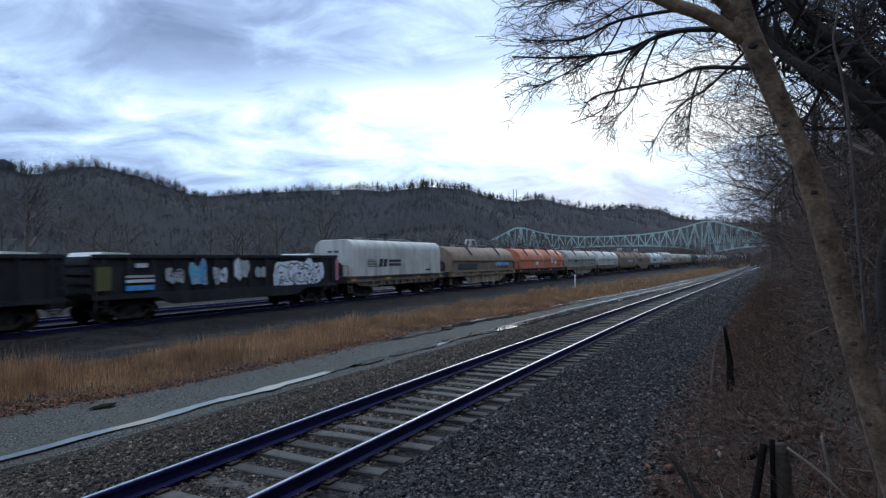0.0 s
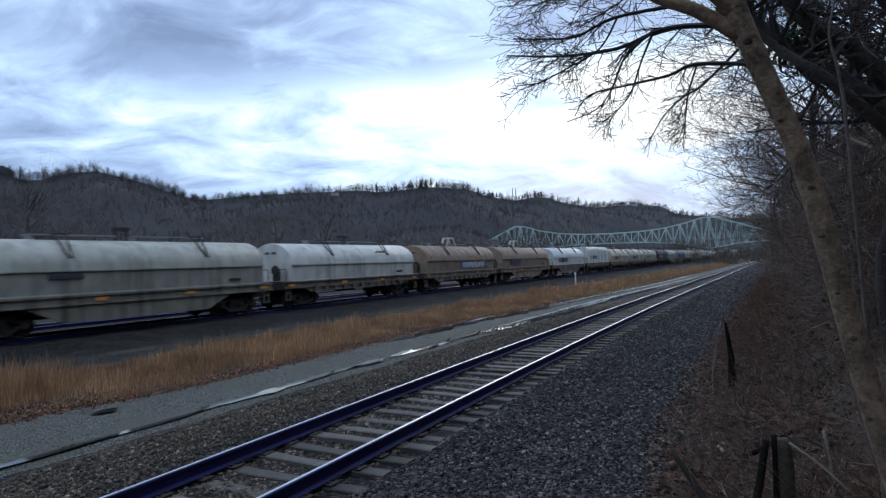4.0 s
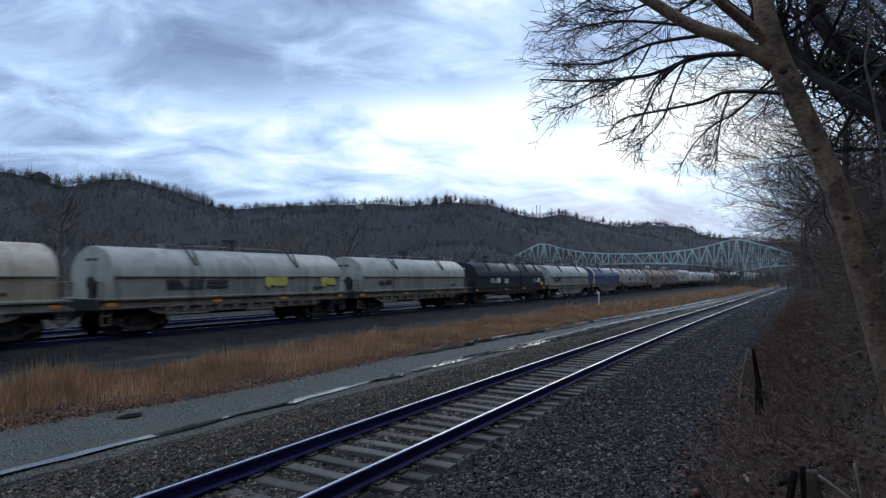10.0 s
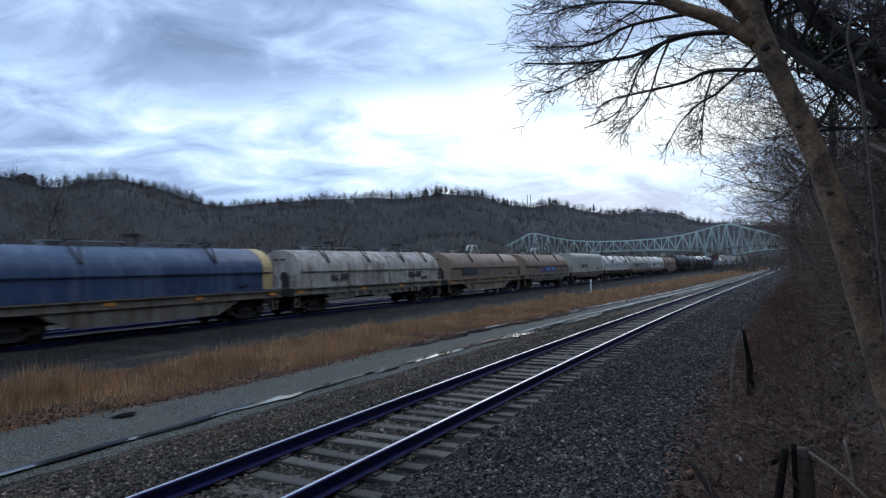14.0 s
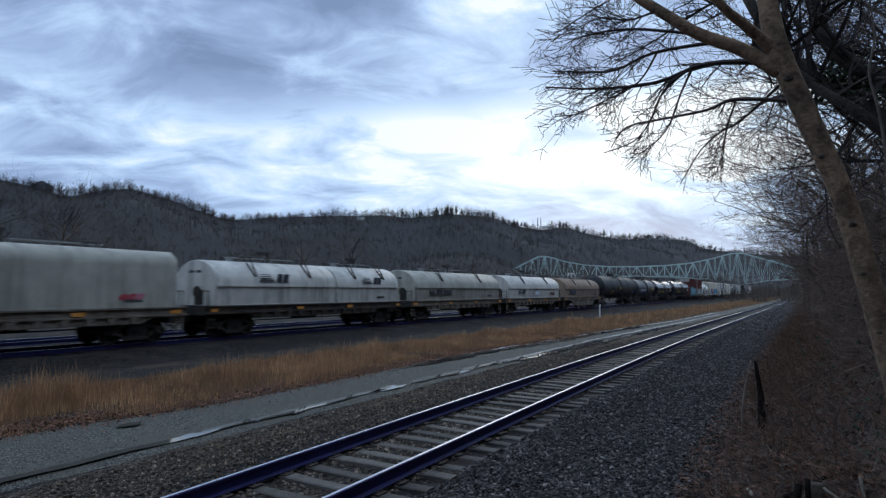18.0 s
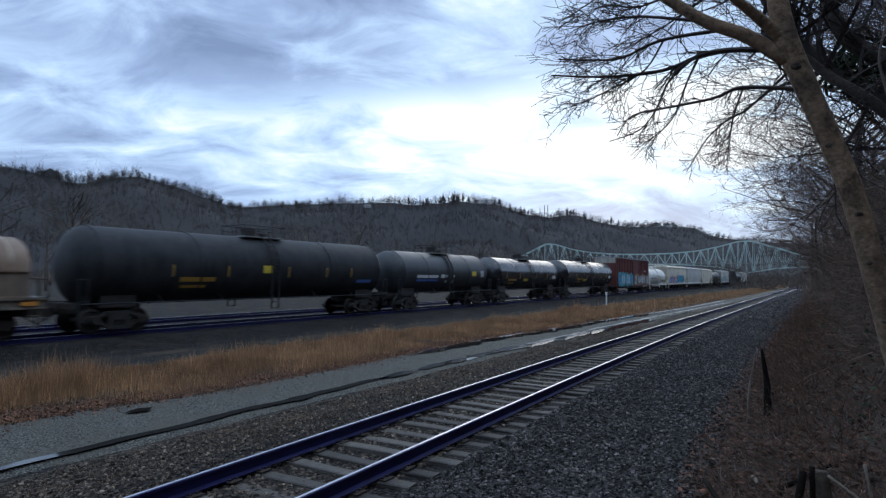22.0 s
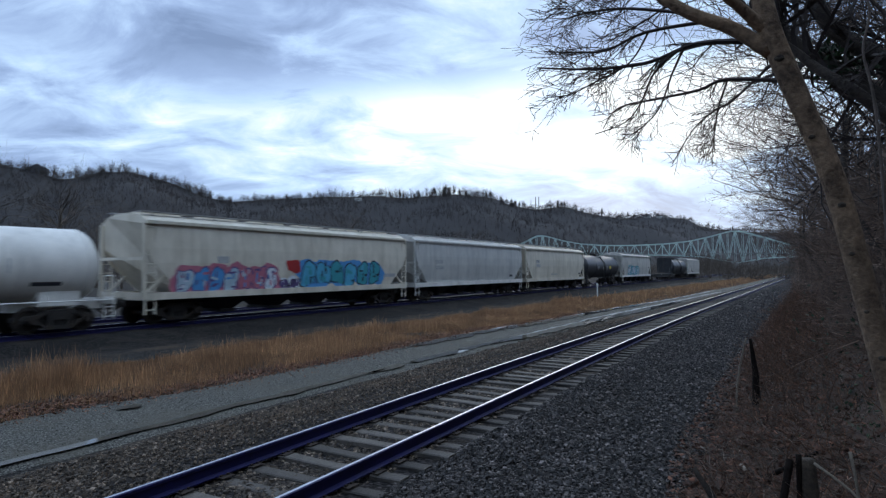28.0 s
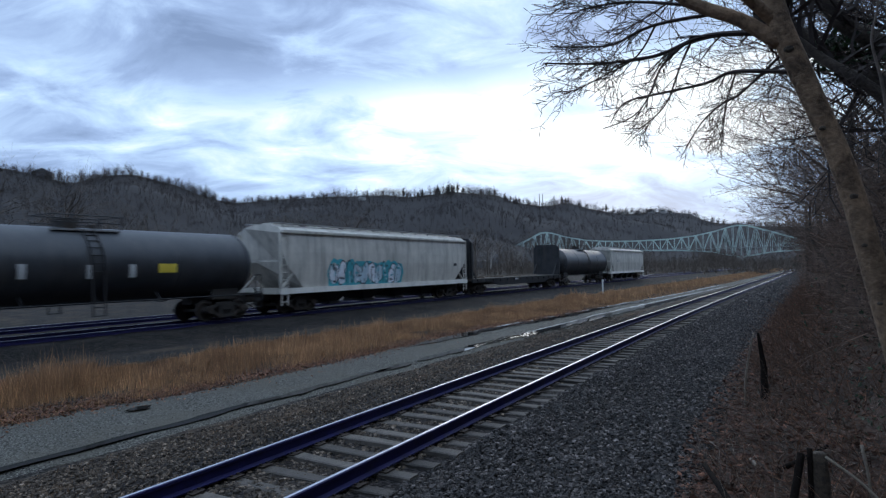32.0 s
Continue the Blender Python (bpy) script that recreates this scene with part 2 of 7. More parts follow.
# ---- ground, stones and tracks ----
def gravel(name, dark, light, size, rough=0.9, tint=(0.12, 0.09, 0.06), wet=0.0):
    """Packed stones: every cell a stone of its own grey, with recessed gaps that have shade painted in, and brown fines
    in patches.
    """
    m = bpy.data.materials.new(name)
    m.use_nodes = True
    n = Nodes(m.node_tree)
    co = n.add("ShaderNodeTexCoord").outputs["Object"]
    vo = n.add("ShaderNodeTexVoronoi", in_Scale=1 / size)
    n.link(co, vo.inputs["Vector"])
    sep = n.add("ShaderNodeSeparateColor")
    n.link(vo.outputs["Color"], sep.inputs[0])
    tone = n.math("POWER", sep.outputs[0], 2.2)
    col = n.mix(tone, tuple(dark), tuple(light))
    # crevice shade between the stones is multiplied into the colour
    gap = n.ramp(vo.outputs["Distance"], [(0.30, 1.0), (0.62, 0.25)])
    col = n.mix(1.0, col, gap, "MULTIPLY")
    patch = n.ramp(n.noise(co, 0.9, 4, 0.6), [(0.48, 0.0), (0.66, 0.75)])
    col = n.mix(patch, col, tuple(tint))
    bs = n.add("ShaderNodeBsdfPrincipled")
    bs.inputs["Specular IOR Level"].default_value = 0.15
    n.link(col, bs.inputs["Base Color"])
    n.link(n.math("SUBTRACT", rough, n.math("MULTIPLY", sep.outputs[1], wet)), bs.inputs["Roughness"])
    bp = n.add("ShaderNodeBump", in_Strength=0.9, in_Distance=size * 0.6, invert=True)
    n.link(vo.outputs["Distance"], bp.inputs["Height"])
    n.link(bp.outputs[0], bs.inputs["Normal"])
    n.link(bs.outputs[0], n.add("ShaderNodeOutputMaterial").inputs[0])
    return m


mat_ground = gravel("soil_and_stones", (0.026, 0.024, 0.022), (0.095, 0.088, 0.080), 0.05, 0.95, (0.07, 0.05, 0.035))
mat_ballast = gravel("grey_ballast", (0.015, 0.0128, 0.0128), (0.076, 0.065, 0.062), 0.055, 0.9, (0.042, 0.031, 0.023), 0.15)
mat_ballast_dark = gravel("dark_main_line_ballast", (0.016, 0.014, 0.013), (0.062, 0.055, 0.050), 0.06, 0.9, (0.038, 0.030, 0.025))
mat_road = gravel("packed_gravel_road", (0.128, 0.124, 0.108), (0.235, 0.226, 0.198), 0.03, 0.85, (0.090, 0.083, 0.067))
mat_litter = shader("leaf_litter_soil", (0.025, 0.0125, 0.008), (0.074, 0.036, 0.022), 1.6, 0.95, 0, 0.9, 22, (0.02, 0.017, 0.013), 0.6)
mat_verge = gravel("damp_brown_verge_gravel", (0.050, 0.038, 0.029), (0.180, 0.142, 0.108), 0.04, 0.9, (0.105, 0.068, 0.042))
mat_stone = shader("ballast_stone", (0.014, 0.0118, 0.0116), (0.088, 0.074, 0.068), 6, 0.85, 0, 0.3, 60, vary=0.85, island=True)
mat_stone_brown = shader("rust_stained_stone", (0.036, 0.027, 0.021), (0.150, 0.113, 0.083), 6, 0.85, 0, 0.3, 60, vary=0.7, island=True)
mat_tie = shader("weathered_crosstie", (0.040, 0.034, 0.029), (0.138, 0.120, 0.103), 2.4, 0.85, 0, 0.6, 45, (0.03, 0.026, 0.024), 0.75, vary=0.42)
mat_rail_top = shader("polished_railhead", (0.50, 0.50, 0.55), (0.66, 0.66, 0.72), 8, 0.36, 1.0, 0.0, 60)
mat_plate = shader("rusty_tie_plate", (0.022, 0.016, 0.013), (0.055, 0.038, 0.029), 6, 0.8, 0.2, 0.2, 60)
# the blue cast of the dim rail side is put into this base colour
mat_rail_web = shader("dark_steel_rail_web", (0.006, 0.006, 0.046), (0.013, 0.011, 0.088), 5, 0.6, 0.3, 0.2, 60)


def build_ground():
    bm = fresh()
    ys = [-60, -30, -15, -8, -4, -1] + [1 + 0.6 * i for i in range(50)] + [31 + 2.0 * i for i in range(35)] + [105 + 12 * i for i in range(26)] + [430, 500, 600, 800, 1100, 1600, 2400, 4000]
    offs = [-3000, -1500, -700, -300, -200, -140, -100, -80, -60, -48, -40] + [-34 + 0.7 * i for i in range(33)] + [-10.8 + 0.45 * i for i in range(46)] + [10, 11, 12, 14, 17, 22, 30, 50, 100, 300, 1000, 3000]
    grid = []
    for s in ys:
        q = max(min(s, 300), 0)
        row = []
        for o in offs:
            x = siding_x(q) + o
            row.append(bm.verts.new((x, s, ground_z(x, q) if abs(o) < 60 else ground_z(siding_x(q) + 50, q) if o > 0 else -0.36)))
        grid.append(row)
    for r0, r1 in zip(grid, grid[1:]):
        for i in range(len(offs) - 1):
            bm.faces.new((r0[i], r0[i + 1], r1[i + 1], r1[i]))
    g = new("ground", mesh_of("ground", bm, mat_ground, True))
    tagged(g, "dark earth and gravel ground between the tracks and the bank", "ground", kind="structure")
    return g


def spread(table, s):
    """Straight-line lookup in a table of (s, value)."""
    if s <= table[0][0]:
        return table[0][1]
    for (a, u), (b, v) in zip(table, table[1:]):
        if s <= b:
            return u + (v - u) * (s - a) / (b - a)
    return table[-1][1]


GRASS_EDGE = [(2, -7.3), (5.5, -6.8), (10, -6.05), (16, -6.15), (22, -6.3), (27, -5.85), (34, -5.6), (43, -5.2), (54, -4.6), (100, -3.9), (300, -3.5)]
ROAD_EDGE = [(0, -3.45), (15, -3.3), (24, -2.9), (32, -2.65), (45, -2.3), (100, -2.1), (300, -2.1)]
GRASS_FAR = [(2, -11.4), (30, -11.0), (60, -11.5), (300, -9.0)]


def strip(name, left, right, mat, lift, s0, s1, ds, nx, label, category, wob=0.15, kind="structure", ease=None):
    """A sheet lying on the ground between two lines, with ragged edges."""
    bm = fresh()
    rows = []
    s = s0
    while s <= s1:
        a = siding_x(s) + left(s) + wob * noise.noise(Vector((s * 0.5, 1.3, len(name))))
        b = siding_x(s) + right(s) + wob * noise.noise(Vector((s * 0.5, 7.7, len(name))))
        row = []
        for i in range(nx + 1):
            x = a + (b - a) * i / nx
            z = ground_z(x, s) + lift if ease is None else ease(x, s)
            if i in (0, nx):
                z -= lift + 0.03
            row.append(bm.verts.new((x, s, z)))
        rows.append(row)
        s += ds if s < 45 else ds * 4
    for r0, r1 in zip(rows, rows[1:]):
        for i in range(nx):
            bm.faces.new((r0[i], r0[i + 1], r1[i + 1], r1[i]))
    return tagged(new(name, mesh_of(name, bm, mat, True)), label, category, kind=kind)


build_ground()
strip("ballast_siding", lambda s: -2.55, lambda s: 4.1, mat_ballast, 0.02, 0, 320, 0.5, 16, "dark grey crushed-stone ballast under the siding", "ballast", 0.2)
strip("verge", lambda s: spread(ROAD_EDGE, s) - 0.3, lambda s: -2.3, mat_verge, 0.025, 0, 320, 0.6, 4, "brown damp verge between road and siding", "verge", 0.25)
strip("road", lambda s: spread(GRASS_EDGE, s) - 0.2, lambda s: spread(ROAD_EDGE, s), mat_road, 0.035, 0, 330, 0.6, 8, "wet grey gravel service road along the tracks", "road", 0.18)
strip("ballast_main", lambda s: main_x(s) - siding_x(s) - 9.5, lambda s: main_x(s) - siding_x(s) + 4.6, mat_ballast_dark, 0.02, -12, 330, 0.8, 22, "nearly black ballast under the main line", "ballast", 0.2)
strip("bank_floor", lambda s: 3.75 + 0.4 * (1 - smooth_step(5, 10, s)), lambda s: 9.5, mat_litter, 0.03, -14, 330, 0.5, 14, "brown leaf litter and soil on the bank", "bank", 0.35)


def from_arrays(name, verts, faces, mat, smooth=False):
    me = bpy.data.meshes.new(name)
    me.from_pydata(verts, [], faces)
    for one in (mat if isinstance(mat, (list, tuple)) else [mat]):
        me.materials.append(one)
    if smooth:
        me.shade_smooth()
    return me


def scatter_stones(name, spots, size, mat, label, seed):
    """Many separate rough stones lying in one heap: spots are (x, y, z)."""
    rng = np.random.default_rng(seed)
    n = len(spots)
    cube = np.array([(-1, -1, -1), (1, -1, -1), (1, 1, -1), (-1, 1, -1), (-1, -1, 1), (1, -1, 1), (1, 1, 1), (-1, 1, 1)], float)
    v = cube[None] * (1 + rng.uniform(-0.45, 0.35, (n, 8, 3)))
    v[:, 4:, :2] *= rng.uniform(0.45, 0.9, (n, 1, 1))
    v *= (np.asarray(size) * rng.uniform(0.5, 1.25, (n, 1, 1))) * np.array([1, 0.8, 0.6])
    a = rng.uniform(0, 6.28, n)
    c, s = np.cos(a)[:, None], np.sin(a)[:, None]
    x, y = v[..., 0] * c - v[..., 1] * s, v[..., 0] * s + v[..., 1] * c
    t = rng.uniform(-0.6, 0.6, n)[:, None]
    y, z = y * np.cos(t) - v[..., 2] * np.sin(t), y * np.sin(t) + v[..., 2] * np.cos(t)
    p = np.stack([x, y, z], -1) + np.asarray(spots)[:, None, :]
    quad = np.array([(3, 2, 1, 0), (4, 5, 6, 7), (0, 1, 5, 4), (1, 2, 6, 5), (2, 3, 7, 6), (3, 0, 4, 7)])
    f = (quad[None] + 8 * np.arange(n)[:, None, None]).reshape(-1, 4)
    ob = new(name, from_arrays(name, p.reshape(-1, 3).tolist(), f.tolist(), mat))
    return tagged(ob, label, "gravel", kind="stuff")


def stone_spots(n, u0, u1, s0, s1, lift, seed, near=1.0):
    rng = random.Random(seed)
    out = []
    while len(out) < n:
        s = s0 + (s1 - s0) * rng.random() ** (1 + near)
        x = siding_x(s) + rng.uniform(u0, u1)
        out.append((x, s, ground_z(x, s) + lift + rng.uniform(-0.01, 0.012)))
    return out


scatter_stones("ballast_stones", stone_spots(50000, 1.25, 4.2, 4.8, 46, 0.03, 1, 0.8), 0.028, mat_stone, "loose grey ballast stones beside the siding", 1)
scatter_stones("ballast_stones", stone_spots(15000, -0.95, 0.9, 3.5, 34, 0.016, 2, 0.7), 0.029, mat_stone_brown, "grey ballast stones between the rails", 2)
scatter_stones("ballast_stones", stone_spots(11000, -3.3, -0.9, 3.2, 30, 0.035, 3, 0.7), 0.021, mat_stone_brown, "loose ballast stones on the verge side", 3)
scatter_stones("ballast_stones", stone_spots(9000, 1.2, 4.4, 44, 150, 0.03, 8, 0.5), 0.075, mat_stone, "grey ballast stones further down the siding", 8)
scatter_stones("road_stones", stone_spots(1500, -6.5, -3.2, 4, 28, 0.04, 4, 0.5), 0.010, mat_stone, "small stones lying on the service road", 4)


def rail_part(track, line, off, z0, s0, s1):
    """One rail: web and foot in dark steel with a painted-in blue cast, head polished on top."""
    def sweep(prof, mat, name, parent):
        bm = fresh()
        rings = []
        s = s0
        while s <= s1 + 0.01:
            x = line(s) + off
            rings.append([(x + px, s, z0 + pz) for px, pz in prof])
            s += 3.0 if s < 60 else 10.0
        loft(bm, rings)
        return part(name, bm, mat, parent)
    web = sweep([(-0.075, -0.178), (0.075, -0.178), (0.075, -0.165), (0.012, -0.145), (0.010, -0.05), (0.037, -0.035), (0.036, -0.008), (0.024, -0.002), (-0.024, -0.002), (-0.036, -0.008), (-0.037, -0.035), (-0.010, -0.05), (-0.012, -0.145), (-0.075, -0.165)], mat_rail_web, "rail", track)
    head = sweep([(-0.020, -0.006), (0.020, -0.006), (0.018, 0.0), (-0.018, 0.0)], mat_rail_top, "rail_head", web)
    tagged(head, "railhead polished bright by wheels")
    return web


def tie_mesh(seed):
    rng = random.Random(seed)
    bm = fresh()
    n = 7
    rings = []
    for i in range(n + 1):
        x = -1.30 + 2.6 * i / n
        w, h = 0.103 + rng.uniform(-0.008, 0.008), rng.uniform(-0.008, 0.006)
        d = rng.uniform(-0.01, 0.01)
        rings.append([(x, -w + d, -0.17), (x, w + d, -0.17), (x, w + d, -0.012 + h), (x, w - 0.02 + d, h), (x, -w + 0.02 + d, h), (x, -w + d, -0.012 + h)])
    loft(bm, rings)
    return mesh_of("tie", bm, mat_tie)


TIES = [tie_mesh(k) for k in range(6)]
bm = fresh()
for sx in (-0.7525, 0.7525):
    box(bm, sx - 0.17, sx + 0.17, -0.09, 0.09, 0.0, 0.014)
    for dx in (-0.1, 0.1):
        for dy in (-0.05, 0.05):
            box(bm, sx + dx - 0.014, sx + dx + 0.014, dy - 0.014, dy + 0.014, 0.01, 0.035)
PLATE = mesh_of("tie_plate", bm, mat_plate)


def build_track(name, line, z, s0, s1, label, ties, first, pitch, plates=0):
    track = new(name)
    tagged(track, label, "railway track", kind="structure")
    for off in (-GAUGE / 2, GAUGE / 2):
        rail_part(track, line, off, z, s0, s1)
    rng = random.Random(len(name))
    for i in range(ties):
        s = first + i * pitch + rng.uniform(-0.025, 0.025)
        t = new("tie", rng.choice(TIES))
        t.parent = track
        turn = -math.degrees(math.atan((line(s + 0.5) - line(s - 0.5))))
        t.matrix_basis = pose(line(s) + rng.uniform(-0.05, 0.05), s, z - 0.19 + rng.uniform(-0.035, 0.004), 0, 0, turn + rng.uniform(-0.8, 0.8))
        if i < plates:
            linked_plate = new("tie_plate", PLATE)
            linked_plate.parent = track
            linked_plate.matrix_basis = pose(line(s), s, z - 0.192, 0, 0, turn)
    return track


build_track("track_siding", siding_x, 0.0, -6, 330, "single siding track with bright rails on weathered ties", 290, 2.0, 0.51, 60)
build_track("track_main", main_x, RAIL_Z, -30, 500, "main line track carrying the train", 120, 2.0, 0.56)
build_track("track_far", lambda s: main_x(s) - 5.2, RAIL_Z - 0.08, -30, 500, "second main line track beyond the train", 0, 0, 1)

# ---- water in the ruts of the road ----
mat_water = bpy.data.materials.new("muddy_water")
mat_water.use_nodes = True
n = Nodes(mat_water.node_tree)
co = n.add("ShaderNodeTexCoord").outputs["Object"]
bs = n.add("ShaderNodeBsdfPrincipled", in_Roughness=0.03)
bs.inputs["Base Color"].default_value = (0.018, 0.016, 0.014, 1)
bs.inputs["Specular IOR Level"].default_value = 0.4
bp = n.add("ShaderNodeBump", in_Strength=0.004, in_Distance=0.01)
n.link(n.noise(co, 6.0, 2, 0.5), bp.inputs["Height"])
n.link(bp.outputs[0], bs.inputs["Normal"])
n.link(bs.outputs[0], n.add("ShaderNodeOutputMaterial").inputs[0])



mat_silt = shader("pale_silt_crust", (0.20, 0.205, 0.20), (0.42, 0.425, 0.42), 3, 0.75, 0, 0.3, 30, (0.10, 0.10, 0.095), 0.7)
mat_drying = shader("drying_brown_mud", (0.055, 0.045, 0.034), (0.10, 0.083, 0.062), 3, 0.8, 0, 0.3, 30)


def puddle(s0, s1, mid, width, seed, label, mat=None, name="puddle"):
    """A flat sheet of water with a ragged outline, along the road."""
    bm = fresh()
    rows = []
    k = max(12, int((s1 - s0) / 0.25))
    z = -0.294
    for i in range(k + 1):
        t = i / k
        s = s0 + (s1 - s0) * t
        w = width(t) * max(0.62 if name == "rut" else 0.06, 0.65 + 0.9 * noise.noise(Vector((s * 1.3, seed, 0))) + 0.35 * noise.noise(Vector((s * 3.7, seed, 2)))) * min(1, 12 * t, 12 * (1 - t)) + 0.01
        if name == "rut" and noise.noise(Vector((s * 0.8, seed, 9))) > 0.34:
            w = 0.012
        c = siding_x(s) + mid(s) + 0.10 * noise.noise(Vector((s * 0.8, seed, 4)))
        if mat:
            rows.append([bm.verts.new((x, s, ground_z(x, s) + 0.056)) for x in (c - w, c, c + w)])
        else:
            rows.append([bm.verts.new((x, s, z)) for x in (c - w, c, c + w)])
    for a, b in zip(rows, rows[1:]):
        for i in (0, 1):
            bm.faces.new((a[i], a[i + 1], b[i + 1], b[i]))
    return tagged(new(name, mesh_of(name, bm, mat or mat_water)), label, name, kind="structure")


puddle(2.5, 13.0, lambda s: -3.95 + 0.004 * s, lambda t: 0.13 + 0.06 * t, 2.9, "long ragged wheel rut of dark standing water", None, "rut")
puddle(12.2, 21.0, lambda s: -3.95 + 0.004 * s, lambda t: 0.22 + 0.04 * t, 2.4, "broad wheel rut of dark standing water", None, "rut")
puddle(19.0, 52.0, lambda s: spread(ROAD_EDGE, s) - 0.62, lambda t: 0.40, 5.1, "shallow bright puddle along the road's edge")
puddle(16.5, 46.0, lambda s: spread(GRASS_EDGE, s) + 0.42, lambda t: 0.46, 8.4, "shallow puddle along the grass")
puddle(17.4, 23.8, lambda s: -5.98, lambda t: 0.36, 4.4, "patch of drying brown mud at the grass", mat_drying, "mud_patch")
puddle(15.5, 33.0, lambda s: -3.80 - 0.006 * (s - 16), lambda t: 0.10, 7.7, "pale crust of silt along the road's edge", mat_silt, "silt")
puddle(31.5, 74.0, lambda s: -3.86 + 0.028 * (s - 32), lambda t: 0.17, 7.1, "pale crust of silt along the road's edge", mat_silt, "silt")
puddle(22.5, 46.0, lambda s: spread(GRASS_EDGE, s) + 0.15, lambda t: 0.12, 9.3, "pale crust of silt along the grass", mat_silt, "silt")
puddle(44.5, 80.0, lambda s: spread(GRASS_EDGE, s) + 0.25, lambda t: 0.18, 1.3, "pale crust of silt along the grass", mat_silt, "silt")
puddle(6.85, 7.4, lambda s: -5.68, lambda t: 0.75 * t * (1 - t), 3.3, "small lens-shaped puddle in the gravel", None, "rut")


# ---- dry grass ----
mat_grass = shader("dry_orange_grass", (0.23, 0.122, 0.062), (0.60, 0.345, 0.176), 0.5, 0.85, 0, 0.0, 3, (0.12, 0.055, 0.028), 0.65, vary=0.35, island=True)


def blades(name, spots, heights, width, mat, label, seed, bend=0.35, category="grass"):
    rng = np.random.default_rng(seed)
    p = np.asarray(spots, float)
    n = len(p)
    h = np.asarray(heights)[:, None]
    a = rng.uniform(0, 6.28, n)
    side = np.stack([np.cos(a), np.sin(a), 0 * a], 1) * width
    b = rng.uniform(0, 6.28, n)
    lean = np.stack([np.cos(b), np.sin(b), 0 * b], 1) * rng.uniform(0.05, bend, (n, 1)) * h
    up = np.array([0, 0, 1.0])
    v = np.stack([p - side, p + side, p + up * h * 0.55 + lean * 0.35 - side * 0.8, p + up * h * 0.55 + lean * 0.35 + side * 0.8, p + up * h + lean], 1)
    base = 5 * np.arange(n)[:, None]
    f = np.concatenate([base + [0, 1, 3], base + [0, 3, 2], base + [2, 3, 4]], 0)
    ob = new(name, from_arrays(name, v.reshape(-1, 3).tolist(), f.tolist(), mat))
    return tagged(ob, label, category, kind="stuff")


def grass_spots(n, s0, s1, seed, power):
    rng = random.Random(seed)
    spots, hs = [], []
    while len(spots) < n:
        s = s0 + (s1 - s0) * rng.random() ** power
        t = rng.random()
        e0, e1 = spread(GRASS_EDGE, s), spread(GRASS_FAR, s)
        u = e0 + (e1 - e0) * t + 0.25 * noise.noise(Vector((s * 0.8, 3, 0)))
        x = siding_x(s) + u
        clump = 0.5 + 0.9 * noise.noise(Vector((x * 0.9, s * 0.55, 2.0)))
        if rng.random() > 0.35 + clump:
            continue
        tall = min(1.0, 0.22 + 2.0 * t, 0.2 + 4.0 * (1 - t)) * (0.72 + 0.75 * noise.noise(Vector((x * 0.6, s * 0.33, 6.0))) + 0.35 * noise.noise(Vector((x * 2.0, s * 1.7, 8.0))))
        if rng.random() < 0.05:
            tall *= 1.45
        spots.append((x, s, ground_z(x, s) - 0.01))
        hs.append(max(0.06, tall * (0.36 + 0.28 * clump) * rng.uniform(0.5, 1.15)))
    return spots, hs


sp, hs = grass_spots(95000, 2, 45, 5, 1.3)
blades("dry_grass", sp, hs, 0.0052, mat_grass, "dry orange-brown grass along the service road", 5)
sp, hs = grass_spots(40000, 42, 330, 6, 1.6)
blades("dry_grass", sp, hs, 0.022, mat_grass, "dry orange-brown grass further down the line", 6)
mat_red_leaf = shader("fallen_red_brown_leaves", (0.085, 0.034, 0.018), (0.225, 0.096, 0.050), 3, 0.85, 0, 0.1, 20, vary=0.5, island=True)
mat_dead_leaf = shader("dead_leaves", (0.044, 0.019, 0.011), (0.128, 0.054, 0.031), 3, 0.85, 0, 0.1, 20, vary=0.5, island=True)


def leaves(name, spots, size, mat, label, seed, category="leaves", flat=0.5):
    """Small curled leaves, each a folded pair of faces."""
    rng = np.random.default_rng(seed)
    p = np.asarray(spots, float)
    n = len(p)
    k = (rng.uniform(0.5, 1.3, n) * size)[:, None]
    a, b = rng.uniform(0, 6.28, n), rng.uniform(-flat, flat, n)
    d = np.stack([np.cos(a) * np.cos(b), np.sin(a) * np.cos(b), np.sin(b)], 1)
    e = np.cross(d, rng.normal(size=(n, 3)) * 0.5 + np.array([0, 0, 1.0]))
    e /= np.linalg.norm(e, axis=1, keepdims=True)
    up = np.cross(d, e) * k * 0.2
    v = np.stack([p - d * k, p - e * k * 0.55 + up, p + d * k, p + e * k * 0.55 + up], 1)
    base = 4 * np.arange(n)[:, None]
    f = np.concatenate([base + [0, 1, 2], base + [0, 2, 3]], 0)
    return tagged(new(name, from_arrays(name, v.reshape(-1, 3).tolist(), f.tolist(), mat)), label, category, kind="stuff")


rng = random.Random(12)
sp = []
for i in range(15000):
    s = 3 + 32 * rng.random() ** 1.3
    x = siding_x(s) + spread(GRASS_EDGE, s) + rng.gauss(-0.30, 0.42)
    sp.append((x, s, ground_z(x, s) + 0.03 + rng.uniform(0, 0.05)))
leaves("fallen_leaves", sp, 0.033, mat_red_leaf, "fallen brown leaves along the foot of the grass", 3)


